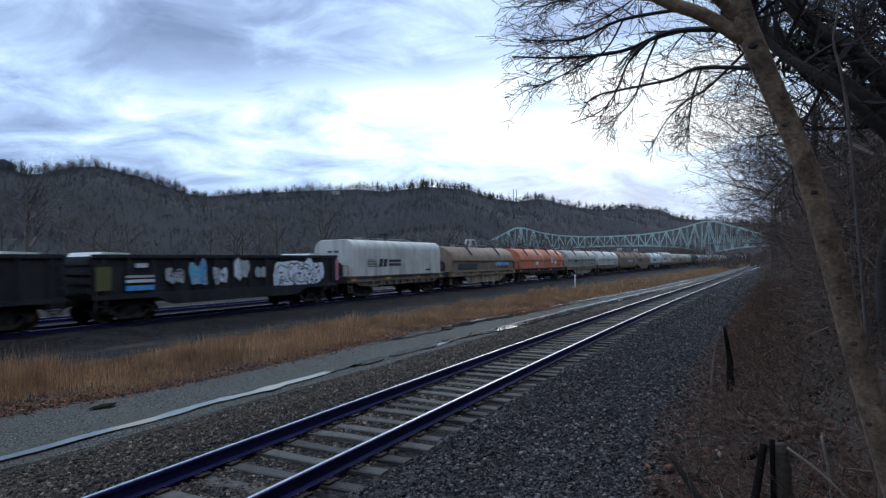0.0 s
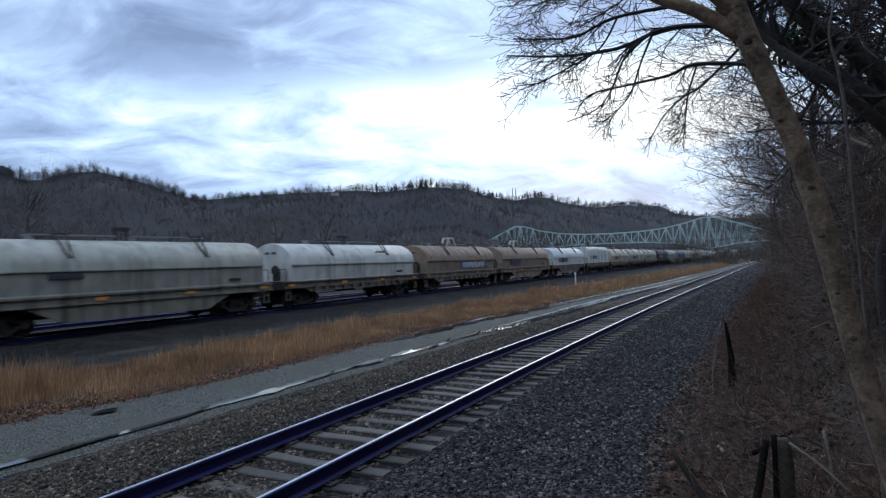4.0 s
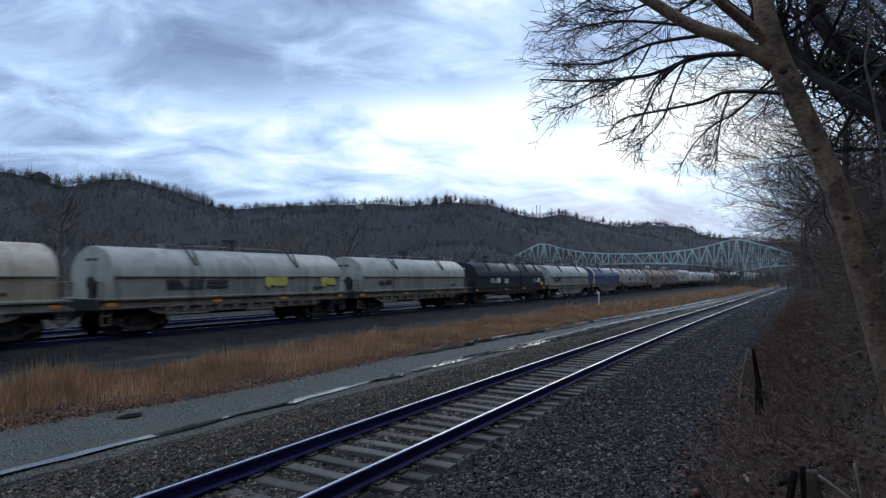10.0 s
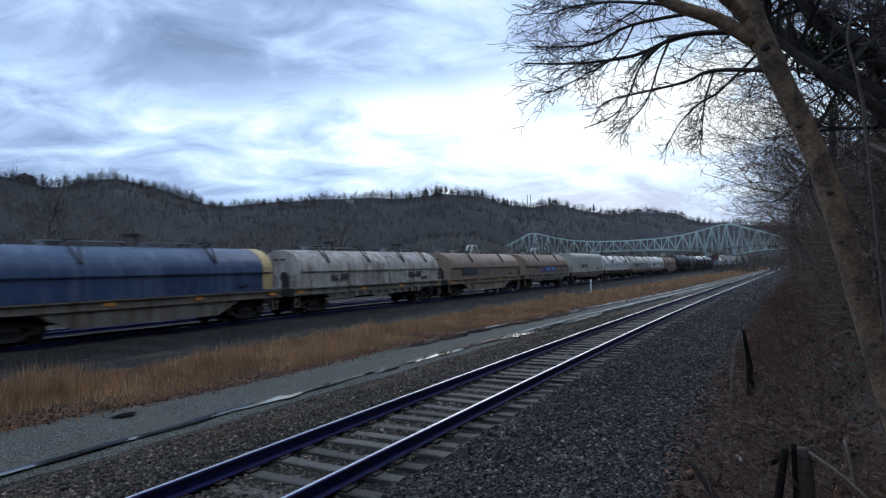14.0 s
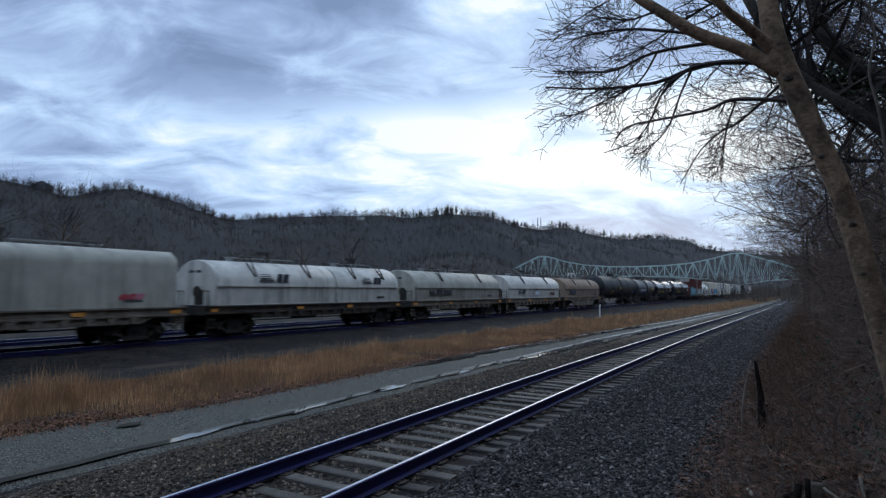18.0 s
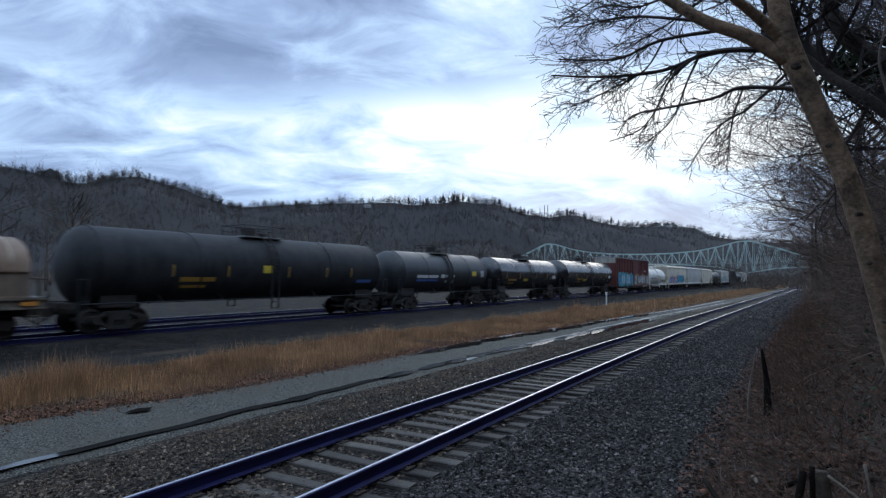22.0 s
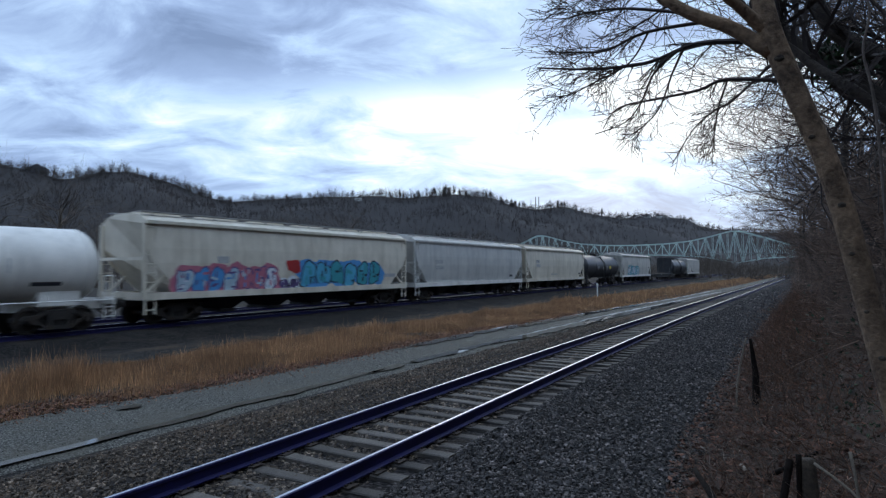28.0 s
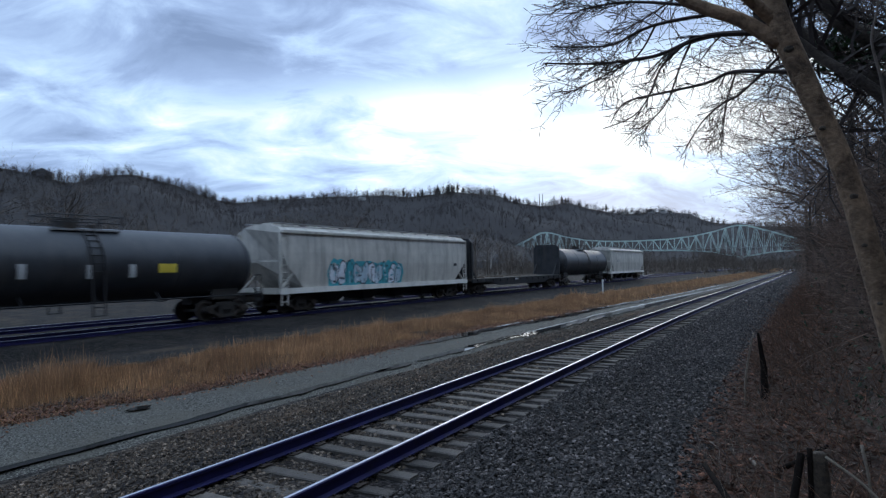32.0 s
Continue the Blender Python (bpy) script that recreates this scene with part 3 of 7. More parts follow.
# low dead weeds on the verge and at the ballast's edge
def weed_spots(n, u0, u1, s0, s1, seed):
    rng = random.Random(seed)
    out, hs = [], []
    while len(out) < n:
        s = s0 + (s1 - s0) * rng.random() ** 1.4
        x = siding_x(s) + rng.uniform(u0, u1)
        if noise.noise(Vector((x * 1.1, s * 0.5, 9.0))) + rng.uniform(-0.3, 0.3) < 0.05:
            continue
        out.append((x, s, ground_z(x, s)))
        hs.append(rng.uniform(0.02, 0.075))
    return out, hs


mat_weed = shader("dead_brown_weeds", (0.07, 0.040, 0.024), (0.17, 0.105, 0.065), 1.0, 0.9, 0, 0, 4, vary=0.4, island=True)
sp, hs = weed_spots(9000, -3.3, -1.9, 3, 40, 17)
blades("dead_weeds", sp, hs, 0.006, mat_weed, "low dead brown weeds on the verge", 17, 0.9, "weeds")


# ---- hills ----
mat_hill = shader("wooded_hillside", (0.016, 0.014, 0.0145), (0.028, 0.0245, 0.0245), 0.012, 1.0, 0, 0.0, 0.09, (0.024, 0.020, 0.018), 0.5)
SKYLINE = [(-40, 2.6), (-20, 2.9), (0, 3.0), (1.6, 3.2), (5.5, 3.6), (7.3, 4.55), (10.2, 4.85), (12.6, 4.75), (15.1, 5.2), (17.7, 5.95), (20.1, 5.75), (22.4, 6.25), (24.6, 7.1), (28.4, 7.3), (32.7, 6.9), (34.9, 7.1), (39.1, 6.95), (44.3, 6.7), (49.2, 6.3), (51.6, 7.0), (53.9, 7.9), (57, 8.6), (59, 8.3), (61.8, 7.5), (63, 7.95), (66, 8.35), (72, 8.5), (85, 7), (110, 6)]


def skyline(az):
    for (a0, e0), (a1, e1) in zip(SKYLINE, SKYLINE[1:]):
        if a0 <= az <= a1:
            t = (az - a0) / (a1 - a0)
            return e0 + (e1 - e0) * (t * t * (3 - 2 * t) * 0.5 + t * 0.5)
    return SKYLINE[-1][1]


def hill_distance(az):
    return 950 + 500 * smooth_step(28, 2, az) - 150 * smooth_step(50, 62, az)


def hill_point(az, t):
    """t: 0 at the foot, 1 on the crest, past 1 behind it."""
    far = hill_distance(az)
    d = far * (0.55 + 0.45 * t)
    top = far * math.tan(radians(skyline(az)))
    z = top * (min(t, 1) ** 1.15) - max(0, t - 1) * 90
    p = Vector((-math.sin(radians(az)) * d, math.cos(radians(az)) * d, z))
    p.z += (noise.fractal(Vector((p.x, p.y, 0)) * 0.006, 1.0, 2.0, 3) * 16) * min(1, t * 3) * (1 if t < 0.85 else 0.15)
    return p


def build_hills():
    bm = fresh()
    azs = [-40 + 1.0 * i for i in range(151)]
    ts = [-0.02, 0, 0.08, 0.16, 0.25, 0.35, 0.45, 0.55, 0.65, 0.75, 0.85, 0.93, 1.0, 1.15, 1.5]
    grid = [[bm.verts.new(hill_point(a, t) if t >= 0 else hill_point(a, 0) - Vector((0, 0, 8))) for t in ts] for a in azs]
    for a, b in zip(grid, grid[1:]):
        for i in range(len(ts) - 1):
            bm.faces.new((a[i], a[i + 1], b[i + 1], b[i]))
    h = new("backdrop_hills", mesh_of("hills", bm, mat_hill, True))
    tagged(h, "long wooded hillside in bare winter brown", "hillside", kind="structure")


build_hills()


# ---- far things: bridge, masts, houses ----
mat_bridge = shader("pale_green_bridge_paint", (0.37, 0.49, 0.45), (0.50, 0.62, 0.57), 0.2, 0.7, 0, 0, 2)
mat_concrete = shader("weathered_concrete", (0.2, 0.2, 0.19), (0.32, 0.32, 0.30), 0.3, 0.9, 0, 0, 3)


def build_bridge():
    """Cantilever truss bridge across the valley, two trusses with cross bracing."""
    thing = new("truss_bridge")
    tagged(thing, "pale green steel cantilever truss bridge over the valley", "bridge")
    a, b = Vector((-234, 649, 0)), Vector((-38, 689, 0))
    axis = (b - a).normalized()
    side = Vector((-axis.y, axis.x, 0))
    span = (b - a).length
    tops = [(-62, 19), (-38, 24), (-14, 35.5), (-5, 40), (5, 40), (24, 34), (45, 30), (70, 28), (100, 27.6), (130, 28.6), (155, 31), (176, 35.5), (span - 5, 41), (span + 5, 41), (span + 22, 35.5), (span + 50, 26), (span + 78, 18)]
    lows = [(-62, 16), (-30, 15), (0, 9), (30, 14.5), (60, 16.5), (100, 17), (140, 16.5), (170, 14.5), (span, 8), (span + 30, 13), (span + 78, 15)]

    def chord(table, u):
        return spread(table, u)
    n = 48
    us = [-62 + i * (span + 140) / n for i in range(n + 1)]

    def tube(bm, at, table, r):
        loft(bm, [[at(u, chord(table, u) + dz) + side * dx for dx, dz in ((-r, -r), (r, -r), (r, r), (-r, r))] for u in us])
    for k in (-4.5, 4.5):
        at = lambda u, z: a + axis * u + side * k + Vector((0, 0, z))
        bm = fresh()
        tube(bm, at, tops, 0.45)
        part("top_chord", bm, mat_bridge, thing)
        bm = fresh()
        tube(bm, at, lows, 0.5)
        part("bottom_chord", bm, mat_bridge, thing)
        for i, u in enumerate(us):
            bm = fresh()
            beam(bm, at(u, chord(lows, u)), at(u, chord(tops, u)), 0.34)
            part("vertical", bm, mat_bridge, thing)
            if i < n:
                bm = fresh()
                v = us[i + 1]
                p, q = (chord(tops, u), chord(lows, v)) if (i % 2) else (chord(lows, u), chord(tops, v))
                beam(bm, at(u, p), at(v, q), 0.42)
                part("diagonal", bm, mat_bridge, thing)
    for u in us[::2]:
        bm = fresh()
        z = Vector((0, 0, chord(tops, u)))
        beam(bm, a + axis * u + side * -4.5 + z, a + axis * u + side * 4.5 + z, 0.45)
        part("cross_brace", bm, mat_bridge, thing)
    bm = fresh()
    loft(bm, [[a + axis * u + side * q + Vector((0, 0, 17.4 + z)) for q, z in ((-4.4, 0), (4.4, 0), (4.4, 0.8), (-4.4, 0.8))] for u in us[::4]])
    part("deck", bm, mat_concrete, thing)
    for u in (0, span):
        bm = fresh()
        c = a + axis * u
        loft(bm, [[c + side * sx * 7 + axis * sy * 2.5 + Vector((0, 0, -1)) for sx, sy in ((-1, -1), (1, -1), (1, 1), (-1, 1))], [c + side * sx * 6 + axis * sy * 2 + Vector((0, 0, 9)) for sx, sy in ((-1, -1), (1, -1), (1, 1), (-1, 1))]])
        part("pier", bm, mat_concrete, thing)


build_bridge()
mat_mast = plain("grey_mast_steel", (0.12, 0.12, 0.13))
mat_house = shader("pale_house_wall", (0.3, 0.3, 0.29), (0.45, 0.45, 0.43), 0.2, 0.8)
mat_roof_far = shader("dark_house_roof", (0.04, 0.04, 0.045), (0.08, 0.08, 0.085), 0.3, 0.9)


def on_hill(az, t, lift=0.0):
    p = hill_point(az, t)
    p.z += lift
    return p


for az, tall in ((20.32, 23.0), (20.02, 23.0), (20.75, 17.0)):
    p = on_hill(az, 0.985)
    bm = fresh()
    if tall > 20:
        bar(bm, p - Vector((0, 0, 3)), p + Vector((0, 0, tall)), 0.9, 8, 0.6)
        mast = new("chimney_stack", mesh_of("chimney_stack", bm, mat_mast))
        tagged(mast, "slim grey stack standing on the ridge", "chimney", "stacks on the ridge")
    else:
        for k in (-1.2, 1.2):
            beam(bm, p + Vector((k, 0, -3)), p + Vector((0, 0, tall)), 0.3)
        for z in (4, 8, 12):
            beam(bm, p + Vector((-1.2 + z * 0.07, 0, z)), p + Vector((1.2 - z * 0.07, 0, z)), 0.25)
        tagged(new("pylon", mesh_of("pylon", bm, mat_mast)), "lattice steel pylon on the ridge", "pylon")


def far_house(az, t, w, h, seed, coat=None):
    p = on_hill(az, t, -1.0)
    thing = new("house")
    thing.matrix_basis = pose(p.x, p.y, p.z, 0, 0, az + random.Random(seed).uniform(-25, 25))
    tagged(thing, "small pale house among trees on the ridge" if coat is None else "low dark brick building on the ridge", "house", "houses on the ridge")
    bm = fresh()
    box(bm, -w / 2, w / 2, -4, 4, -2, h)
    part("wall", bm, coat or mat_house, thing)
    bm = fresh()
    across = [(-w / 2 - 0.5, h), (w / 2 + 0.5, h), (0, h + w * 0.28)]
    along_y(bm, across, -4.4, 4.4)
    part("roof", bm, mat_roof_far, thing)
    for i in range(3):
        bm = fresh()
        x = -w / 3 + i * w / 3
        box(bm, x - 0.6, x + 0.6, -4.06, -3.98, h * 0.35, h * 0.7)
        part("window", bm, mat_roof_far, thing)


far_house(63.3, 0.985, 20, 5, 1, mat_mast)
for k, (az, w, h) in enumerate(((9.4, 12, 5), (10.3, 14, 6), (8.7, 10, 4.5), (11.4, 10, 5), (37.2, 10, 5), (12.8, 9, 4.5))):
    far_house(az, 0.975 if k != 4 else 0.93, w, h, k + 2)
bm = fresh()
p = on_hill(63.9, 0.99)
bar(bm, p, p + Vector((0, 0, 15)), 0.35, 6, 0.2)
tagged(new("mast", mesh_of("mast", bm, mat_mast)), "thin radio mast beside the ridge house", "mast")

# white marker post in the grass
bm = fresh()
box(bm, -0.05, 0.05, -0.05, 0.05, 0, 1.25)
box(bm, -0.07, 0.07, -0.07, 0.07, 1.1, 1.35)
post = new("marker_post", mesh_of("marker_post", bm, paint_white_post := plain("white_post_paint", (0.6, 0.6, 0.58))))
post.matrix_basis = pose(-14.2, 54.0, -0.36)
tagged(post, "white painted marker post standing in dry grass", "post")


# ---- paints of the train ----
RUST = (0.16, 0.075, 0.035)
GRIME = (0.10, 0.085, 0.07)
paint_white = shader("dirty_white_paint", (0.42, 0.402, 0.365), (0.61, 0.578, 0.520), 1.1, 0.55, 0, 0.08, 25, GRIME, 0.45, True)
paint_grey = shader("weathered_grey_paint", (0.285, 0.275, 0.228), (0.430, 0.402, 0.340), 1.1, 0.6, 0, 0.08, 25, GRIME, 0.5, True)
paint_pale = shader("pale_grey_paint", (0.439, 0.433, 0.418), (0.586, 0.570, 0.530), 0.9, 0.5, 0, 0.06, 25, (0.2, 0.2, 0.2), 0.35, True)
paint_tan = shader("tan_rusted_white_paint", (0.375, 0.299, 0.221), (0.575, 0.483, 0.378), 1.3, 0.7, 0, 0.1, 25, RUST, 0.55, True)
paint_brown = shader("brown_faded_paint", (0.165, 0.102, 0.066), (0.295, 0.195, 0.134), 1.2, 0.7, 0, 0.1, 25, (0.33, 0.29, 0.25), 0.4, True)
paint_rustpatch = shader("white_paint_flaking_to_rust", (0.25, 0.2, 0.16), (0.52, 0.48, 0.44), 2.4, 0.75, 0, 0.15, 25, (0.10, 0.05, 0.03), 0.8, True, warp=1.5)
paint_orange = shader("worn_orange_paint", (0.360, 0.086, 0.039), (0.600, 0.172, 0.066), 1.0, 0.6, 0, 0.08, 25, (0.55, 0.40, 0.33), 0.45, True)
paint_blue = shader("dark_blue_paint", (0.018, 0.035, 0.085), (0.04, 0.07, 0.14), 1.0, 0.5, 0, 0.06, 25, (0.16, 0.2, 0.26), 0.4, True)
paint_yellow = shader("ochre_yellow_paint", (0.46, 0.30, 0.12), (0.62, 0.44, 0.20), 2.0, 0.6, 0, 0.06, 25, GRIME, 0.4)
paint_black = shader("grimy_black_paint", (0.012, 0.013, 0.015), (0.035, 0.036, 0.04), 1.2, 0.55, 0, 0.08, 25, (0.05, 0.044, 0.04), 0.5, True, spec=0.2)
paint_gloss = shader("glossy_black_tank_paint", (0.006, 0.007, 0.009), (0.013, 0.014, 0.017), 1.0, 0.24, 0, 0.0, 15, (0.03, 0.03, 0.03), 0.35, True, spec=0.95)
paint_slate = shader("slate_grey_tank_paint", (0.014, 0.016, 0.020), (0.03, 0.033, 0.039), 1.0, 0.45, 0, 0.05, 15, (0.06, 0.056, 0.052), 0.4, True, spec=0.6)
paint_clean = shader("clean_white_paint", (0.672, 0.647, 0.598), (0.829, 0.795, 0.735), 1.0, 0.4, 0, 0.03, 15, (0.3, 0.28, 0.25), 0.3, True)
paint_oxide = shader("oxide_red_paint", (0.10, 0.022, 0.018), (0.17, 0.042, 0.034), 1.2, 0.65, 0, 0.08, 25, (0.07, 0.03, 0.025), 0.5, True)
paint_sill = shader("rust_streaked_sill_paint", (0.105, 0.085, 0.066), (0.215, 0.178, 0.142), 1.4, 0.75, 0, 0.12, 25, (0.085, 0.045, 0.026), 0.8, True)
paint_sill_grey = shader("grey_sill_paint_under_grime", (0.135, 0.123, 0.098), (0.245, 0.218, 0.172), 1.5, 0.75, 0, 0.12, 25, (0.062, 0.045, 0.033), 0.85, True)
paint_sill_tan = shader("tan_sill_paint_under_grime", (0.165, 0.118, 0.080), (0.30, 0.225, 0.160), 1.5, 0.75, 0, 0.12, 25, (0.075, 0.040, 0.024), 0.8, True)
paint_sill_dark = shader("brown_black_sill_paint", (0.022, 0.016, 0.013), (0.055, 0.040, 0.031), 1.5, 0.8, 0, 0.12, 25, (0.11, 0.065, 0.042), 0.55, True)
paint_cream = shader("cream_paint", (0.572, 0.516, 0.418), (0.741, 0.672, 0.561), 1.0, 0.55, 0, 0.06, 25, (0.34, 0.29, 0.2), 0.4, True)
iron = shader("dark_cast_iron", (0.012, 0.011, 0.011), (0.04, 0.034, 0.03), 5.0, 0.8, 0.0, 0.3, 40, (0.06, 0.035, 0.02), 0.4)
steel_tread = shader("rolled_steel", (0.10, 0.09, 0.085), (0.2, 0.19, 0.18), 6, 0.4, 0.8, 0.1, 40)
galvan = shader("bare_metal_grating", (0.22, 0.22, 0.22), (0.36, 0.36, 0.36), 4, 0.55, 0.3, 0.1, 40, RUST, 0.3)
ink_dark = plain("faded_black_lettering", (0.035, 0.036, 0.045), 0.7)
ink_light = plain("white_lettering", (0.6, 0.6, 0.6), 0.7)
ink_yellow = plain("yellow_placard", (0.62, 0.46, 0.05), 0.6)
ink_ochre = plain("ochre_lettering", (0.36, 0.20, 0.035), 0.6)
ink_orange = plain("orange_reflector", (0.55, 0.22, 0.04), 0.5)
ink_blue = plain("blue_panel", (0.08, 0.16, 0.45), 0.5)
spray = {k: plain("spray_" + k, c, 0.6) for k, c in dict(white=(0.72, 0.76, 0.82), sky=(0.08, 0.30, 0.62), teal=(0.05, 0.34, 0.40), red=(0.42, 0.03, 0.03), pink=(0.5, 0.16, 0.22), dark=(0.02, 0.025, 0.04), purple=(0.12, 0.08, 0.22), yellow=(0.6, 0.5, 0.12), pale=(0.45, 0.58, 0.66), cyan=(0.09, 0.42, 0.62), grey=(0.4, 0.4, 0.4), brown=(0.25, 0.16, 0.1), olive=(0.10, 0.10, 0.03)).items()}

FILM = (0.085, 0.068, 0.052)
# darker twins of the hood paints: grime streaks over a base holding side shade
SHADED_GRIMY = {
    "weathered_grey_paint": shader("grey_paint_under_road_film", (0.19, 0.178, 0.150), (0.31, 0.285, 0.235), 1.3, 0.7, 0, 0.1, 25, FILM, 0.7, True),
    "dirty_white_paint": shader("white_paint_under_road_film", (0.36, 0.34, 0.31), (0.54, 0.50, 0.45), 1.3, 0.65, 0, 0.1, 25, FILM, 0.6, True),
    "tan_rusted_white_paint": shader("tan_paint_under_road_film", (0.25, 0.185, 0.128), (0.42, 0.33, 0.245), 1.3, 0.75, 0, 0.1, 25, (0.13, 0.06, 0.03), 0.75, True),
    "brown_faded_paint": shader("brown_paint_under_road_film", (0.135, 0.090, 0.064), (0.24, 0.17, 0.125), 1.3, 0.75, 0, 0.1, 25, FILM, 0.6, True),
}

# ---- running gear, built once and shared ----
WHEEL_R = 0.45


def wheelset_mesh():
    bm = fresh()
    for sx in (-1, 1):
        prof = [(0.55, 0.10), (0.62, 0.12), (0.66, 0.33), (0.68, 0.36), (0.69, WHEEL_R + 0.03), (0.72, WHEEL_R + 0.03), (0.735, WHEEL_R), (0.82, WHEEL_R - 0.008), (0.82, 0.37), (0.76, 0.33), (0.74, 0.15), (0.80, 0.12), (0.80, 0.0)]
        n = 24
        rings = [[(sx * x, r * math.cos(2 * math.pi * i / n), r * math.sin(2 * math.pi * i / n)) for i in range(n)] for x, r in prof[:-1]]
        loft(bm, rings)
    bar(bm, (-1.08, 0, 0), (1.08, 0, 0), 0.085, 10)
    for sx in (-1, 1):
        bar(bm, (sx * 1.04, 0, 0), (sx * 1.16, 0, 0), 0.12, 10)
        for k in range(3):
            a = k * 2.094
            bar(bm, (sx * 1.155, 0.07 * math.cos(a), 0.07 * math.sin(a)), (sx * 1.18, 0.07 * math.cos(a), 0.07 * math.sin(a)), 0.022, 6)
    return mesh_of("wheelset", bm, iron, False)


def side_frame_mesh():
    """Cast side frame of a truck, with its two windows and spring nest."""
    bm = fresh()
    top = [(-1.22, 0.52), (-1.1, 0.64), (-0.72, 0.66), (-0.42, 0.82), (0.42, 0.82), (0.72, 0.66), (1.1, 0.64), (1.22, 0.52)]
    for (ya, za), (yb, zb) in zip(top, top[1:]):
        across_x(bm, [(ya, za - 0.13), (yb, zb - 0.13), (yb, zb), (ya, za)], -0.09, 0.09)
    low = [(-1.0, 0.50), (-0.62, 0.36), (-0.42, 0.20), (0.42, 0.20), (0.62, 0.36), (1.0, 0.50)]
    for (ya, za), (yb, zb) in zip(low, low[1:]):
        across_x(bm, [(ya, za - 0.06), (yb, zb - 0.06), (yb, zb + 0.07), (ya, za + 0.07)], -0.09, 0.09)
    for y in (-0.33, 0.33):
        box(bm, -0.1, 0.1, y - 0.07, y + 0.07, 0.2, 0.8)
    for y in (-0.2, 0, 0.2):
        bar(bm, (0, y, 0.25), (0, y, 0.48), 0.085, 9)
    box(bm, -0.12, 0.12, -0.28, 0.28, 0.48, 0.72)
    for y in (-0.89, 0.89):
        box(bm, -0.1, 0.12, y - 0.17, y + 0.17, 0.42, 0.62)
    return mesh_of("side_frame", bm, iron)


WHEELSET, SIDE_FRAME = wheelset_mesh(), side_frame_mesh()
bm = fresh()
box(bm, -0.95, 0.95, -0.24, 0.24, 0.45, 0.78)
bar(bm, (0, 0, 0.75), (0, 0, 0.9), 0.2, 12)
for y in (-0.55, 0.55):
    box(bm, -0.9, 0.9, y - 0.05, y + 0.05, 0.38, 0.48)
BOLSTER = mesh_of("truck", bm, iron)
bm = fresh()
box(bm, -0.11, 0.11, -0.35, 0.62, 0.72, 0.94)
box(bm, -0.17, 0.17, 0.55, 0.86, 0.66, 1.0)
box(bm, -0.2, -0.05, 0.8, 0.98, 0.68, 0.98)
bar(bm, (0.25, 0.3, 0.72), (0.3, 0.75, 0.45), 0.03, 6)
bar(bm, (0.3, 0.75, 0.45), (0.22, 0.95, 0.35), 0.025, 6)
COUPLER = mesh_of("coupler", bm, iron)


def linked(name, mesh, parent, m=None, label=""):
    o = new(name, mesh)
    o.parent = parent
    if m is not None:
        o.matrix_basis = m
    return tagged(o, label)


def running_gear(car, half, bogie):
    """Two trucks at +-bogie and two couplers."""
    for sy in (-1, 1):
        t = linked("truck", BOLSTER, car, pose(0, sy * bogie, 0))
        for sx in (-1, 1):
            linked("side_frame", SIDE_FRAME, t, pose(sx * 0.99, 0, 0, 0, 0, 0 if sx > 0 else 180))
        for y in (-0.89, 0.89):
            linked("wheelset", WHEELSET, t, pose(0, y, WHEEL_R))
        linked("coupler", COUPLER, car, pose(0, sy * (half - 0.92), 0, 0, 0, 0 if sy > 0 else 180))


def strip_bar(bm, x, y0, y1, z0, z1, t=0.012):
    box(bm, x - 0.02, x + t, y0, y1, z0, z1)


def letters(name, car, x, y, z, size, count, mat, seed, label=""):
    """Unreadable markings: a row of plain bars, each a few strokes wide."""
    r = random.Random(seed)
    bm = fresh()
    for i in range(count):
        w = size * r.uniform(0.45, 0.7)
        strip_bar(bm, x, y, y + w, z, z + size)
        y += w + size * 0.2
    return part(name, bm, mat, car, label)


def emblem(car, x, y, z, h, mat, mirror=1, words=True):
    """A railway emblem as plain bars: stacked stripes and two solid blocks."""
    mark = None

    def piece(bm):
        return part("emblem" if mark is None else "stroke", bm, mat, car if mark is None else mark)
    for i in range(5):
        bm = fresh()
        strip_bar(bm, x, y, y + 2.2 * h - 0.18 * h * i, z + i * h / 5 + 0.02, z + i * h / 5 + h / 8)
        made = piece(bm)
        mark = mark or made
    y += 2.45 * h
    for k in range(2):
        bm = fresh()
        vs = [(x + 0.012, y + a * h, z + b * h) for a, b in ((0, 0), (0.75, 0), (0.95, 1), (0.2, 1))]
        lower = [(x - 0.02, p[1], p[2]) for p in vs]
        loft(bm, [lower, vs])
        piece(bm)
        y += 0.98 * h
    if words:
        for k in range(2):
            bm = fresh()
            strip_bar(bm, x, y + 0.3 * h, y + 3.1 * h, z + 0.08 * h + 0.5 * h * k, z + 0.42 * h + 0.5 * h * k)
            piece(bm)
    return mark


def ladder(car, x, y, z0, z1, w, mat, along="y", rungs=None):
    bm = fresh()
    n = rungs or max(2, round((z1 - z0) / 0.38))
    for k in (0, w):
        a, b = ((x, y + k, z0), (x, y + k, z1)) if along == "y" else ((x + k, y, z0), (x + k, y, z1))
        beam(bm, a, b, 0.055)
    for i in range(n):
        z = z0 + (i + 0.5) * (z1 - z0) / n
        a, b = ((x, y, z), (x, y + w, z)) if along == "y" else ((x, y, z), (x + w, y, z))
        bar(bm, a, b, 0.022, 5)
    return part("ladder", bm, mat, car)


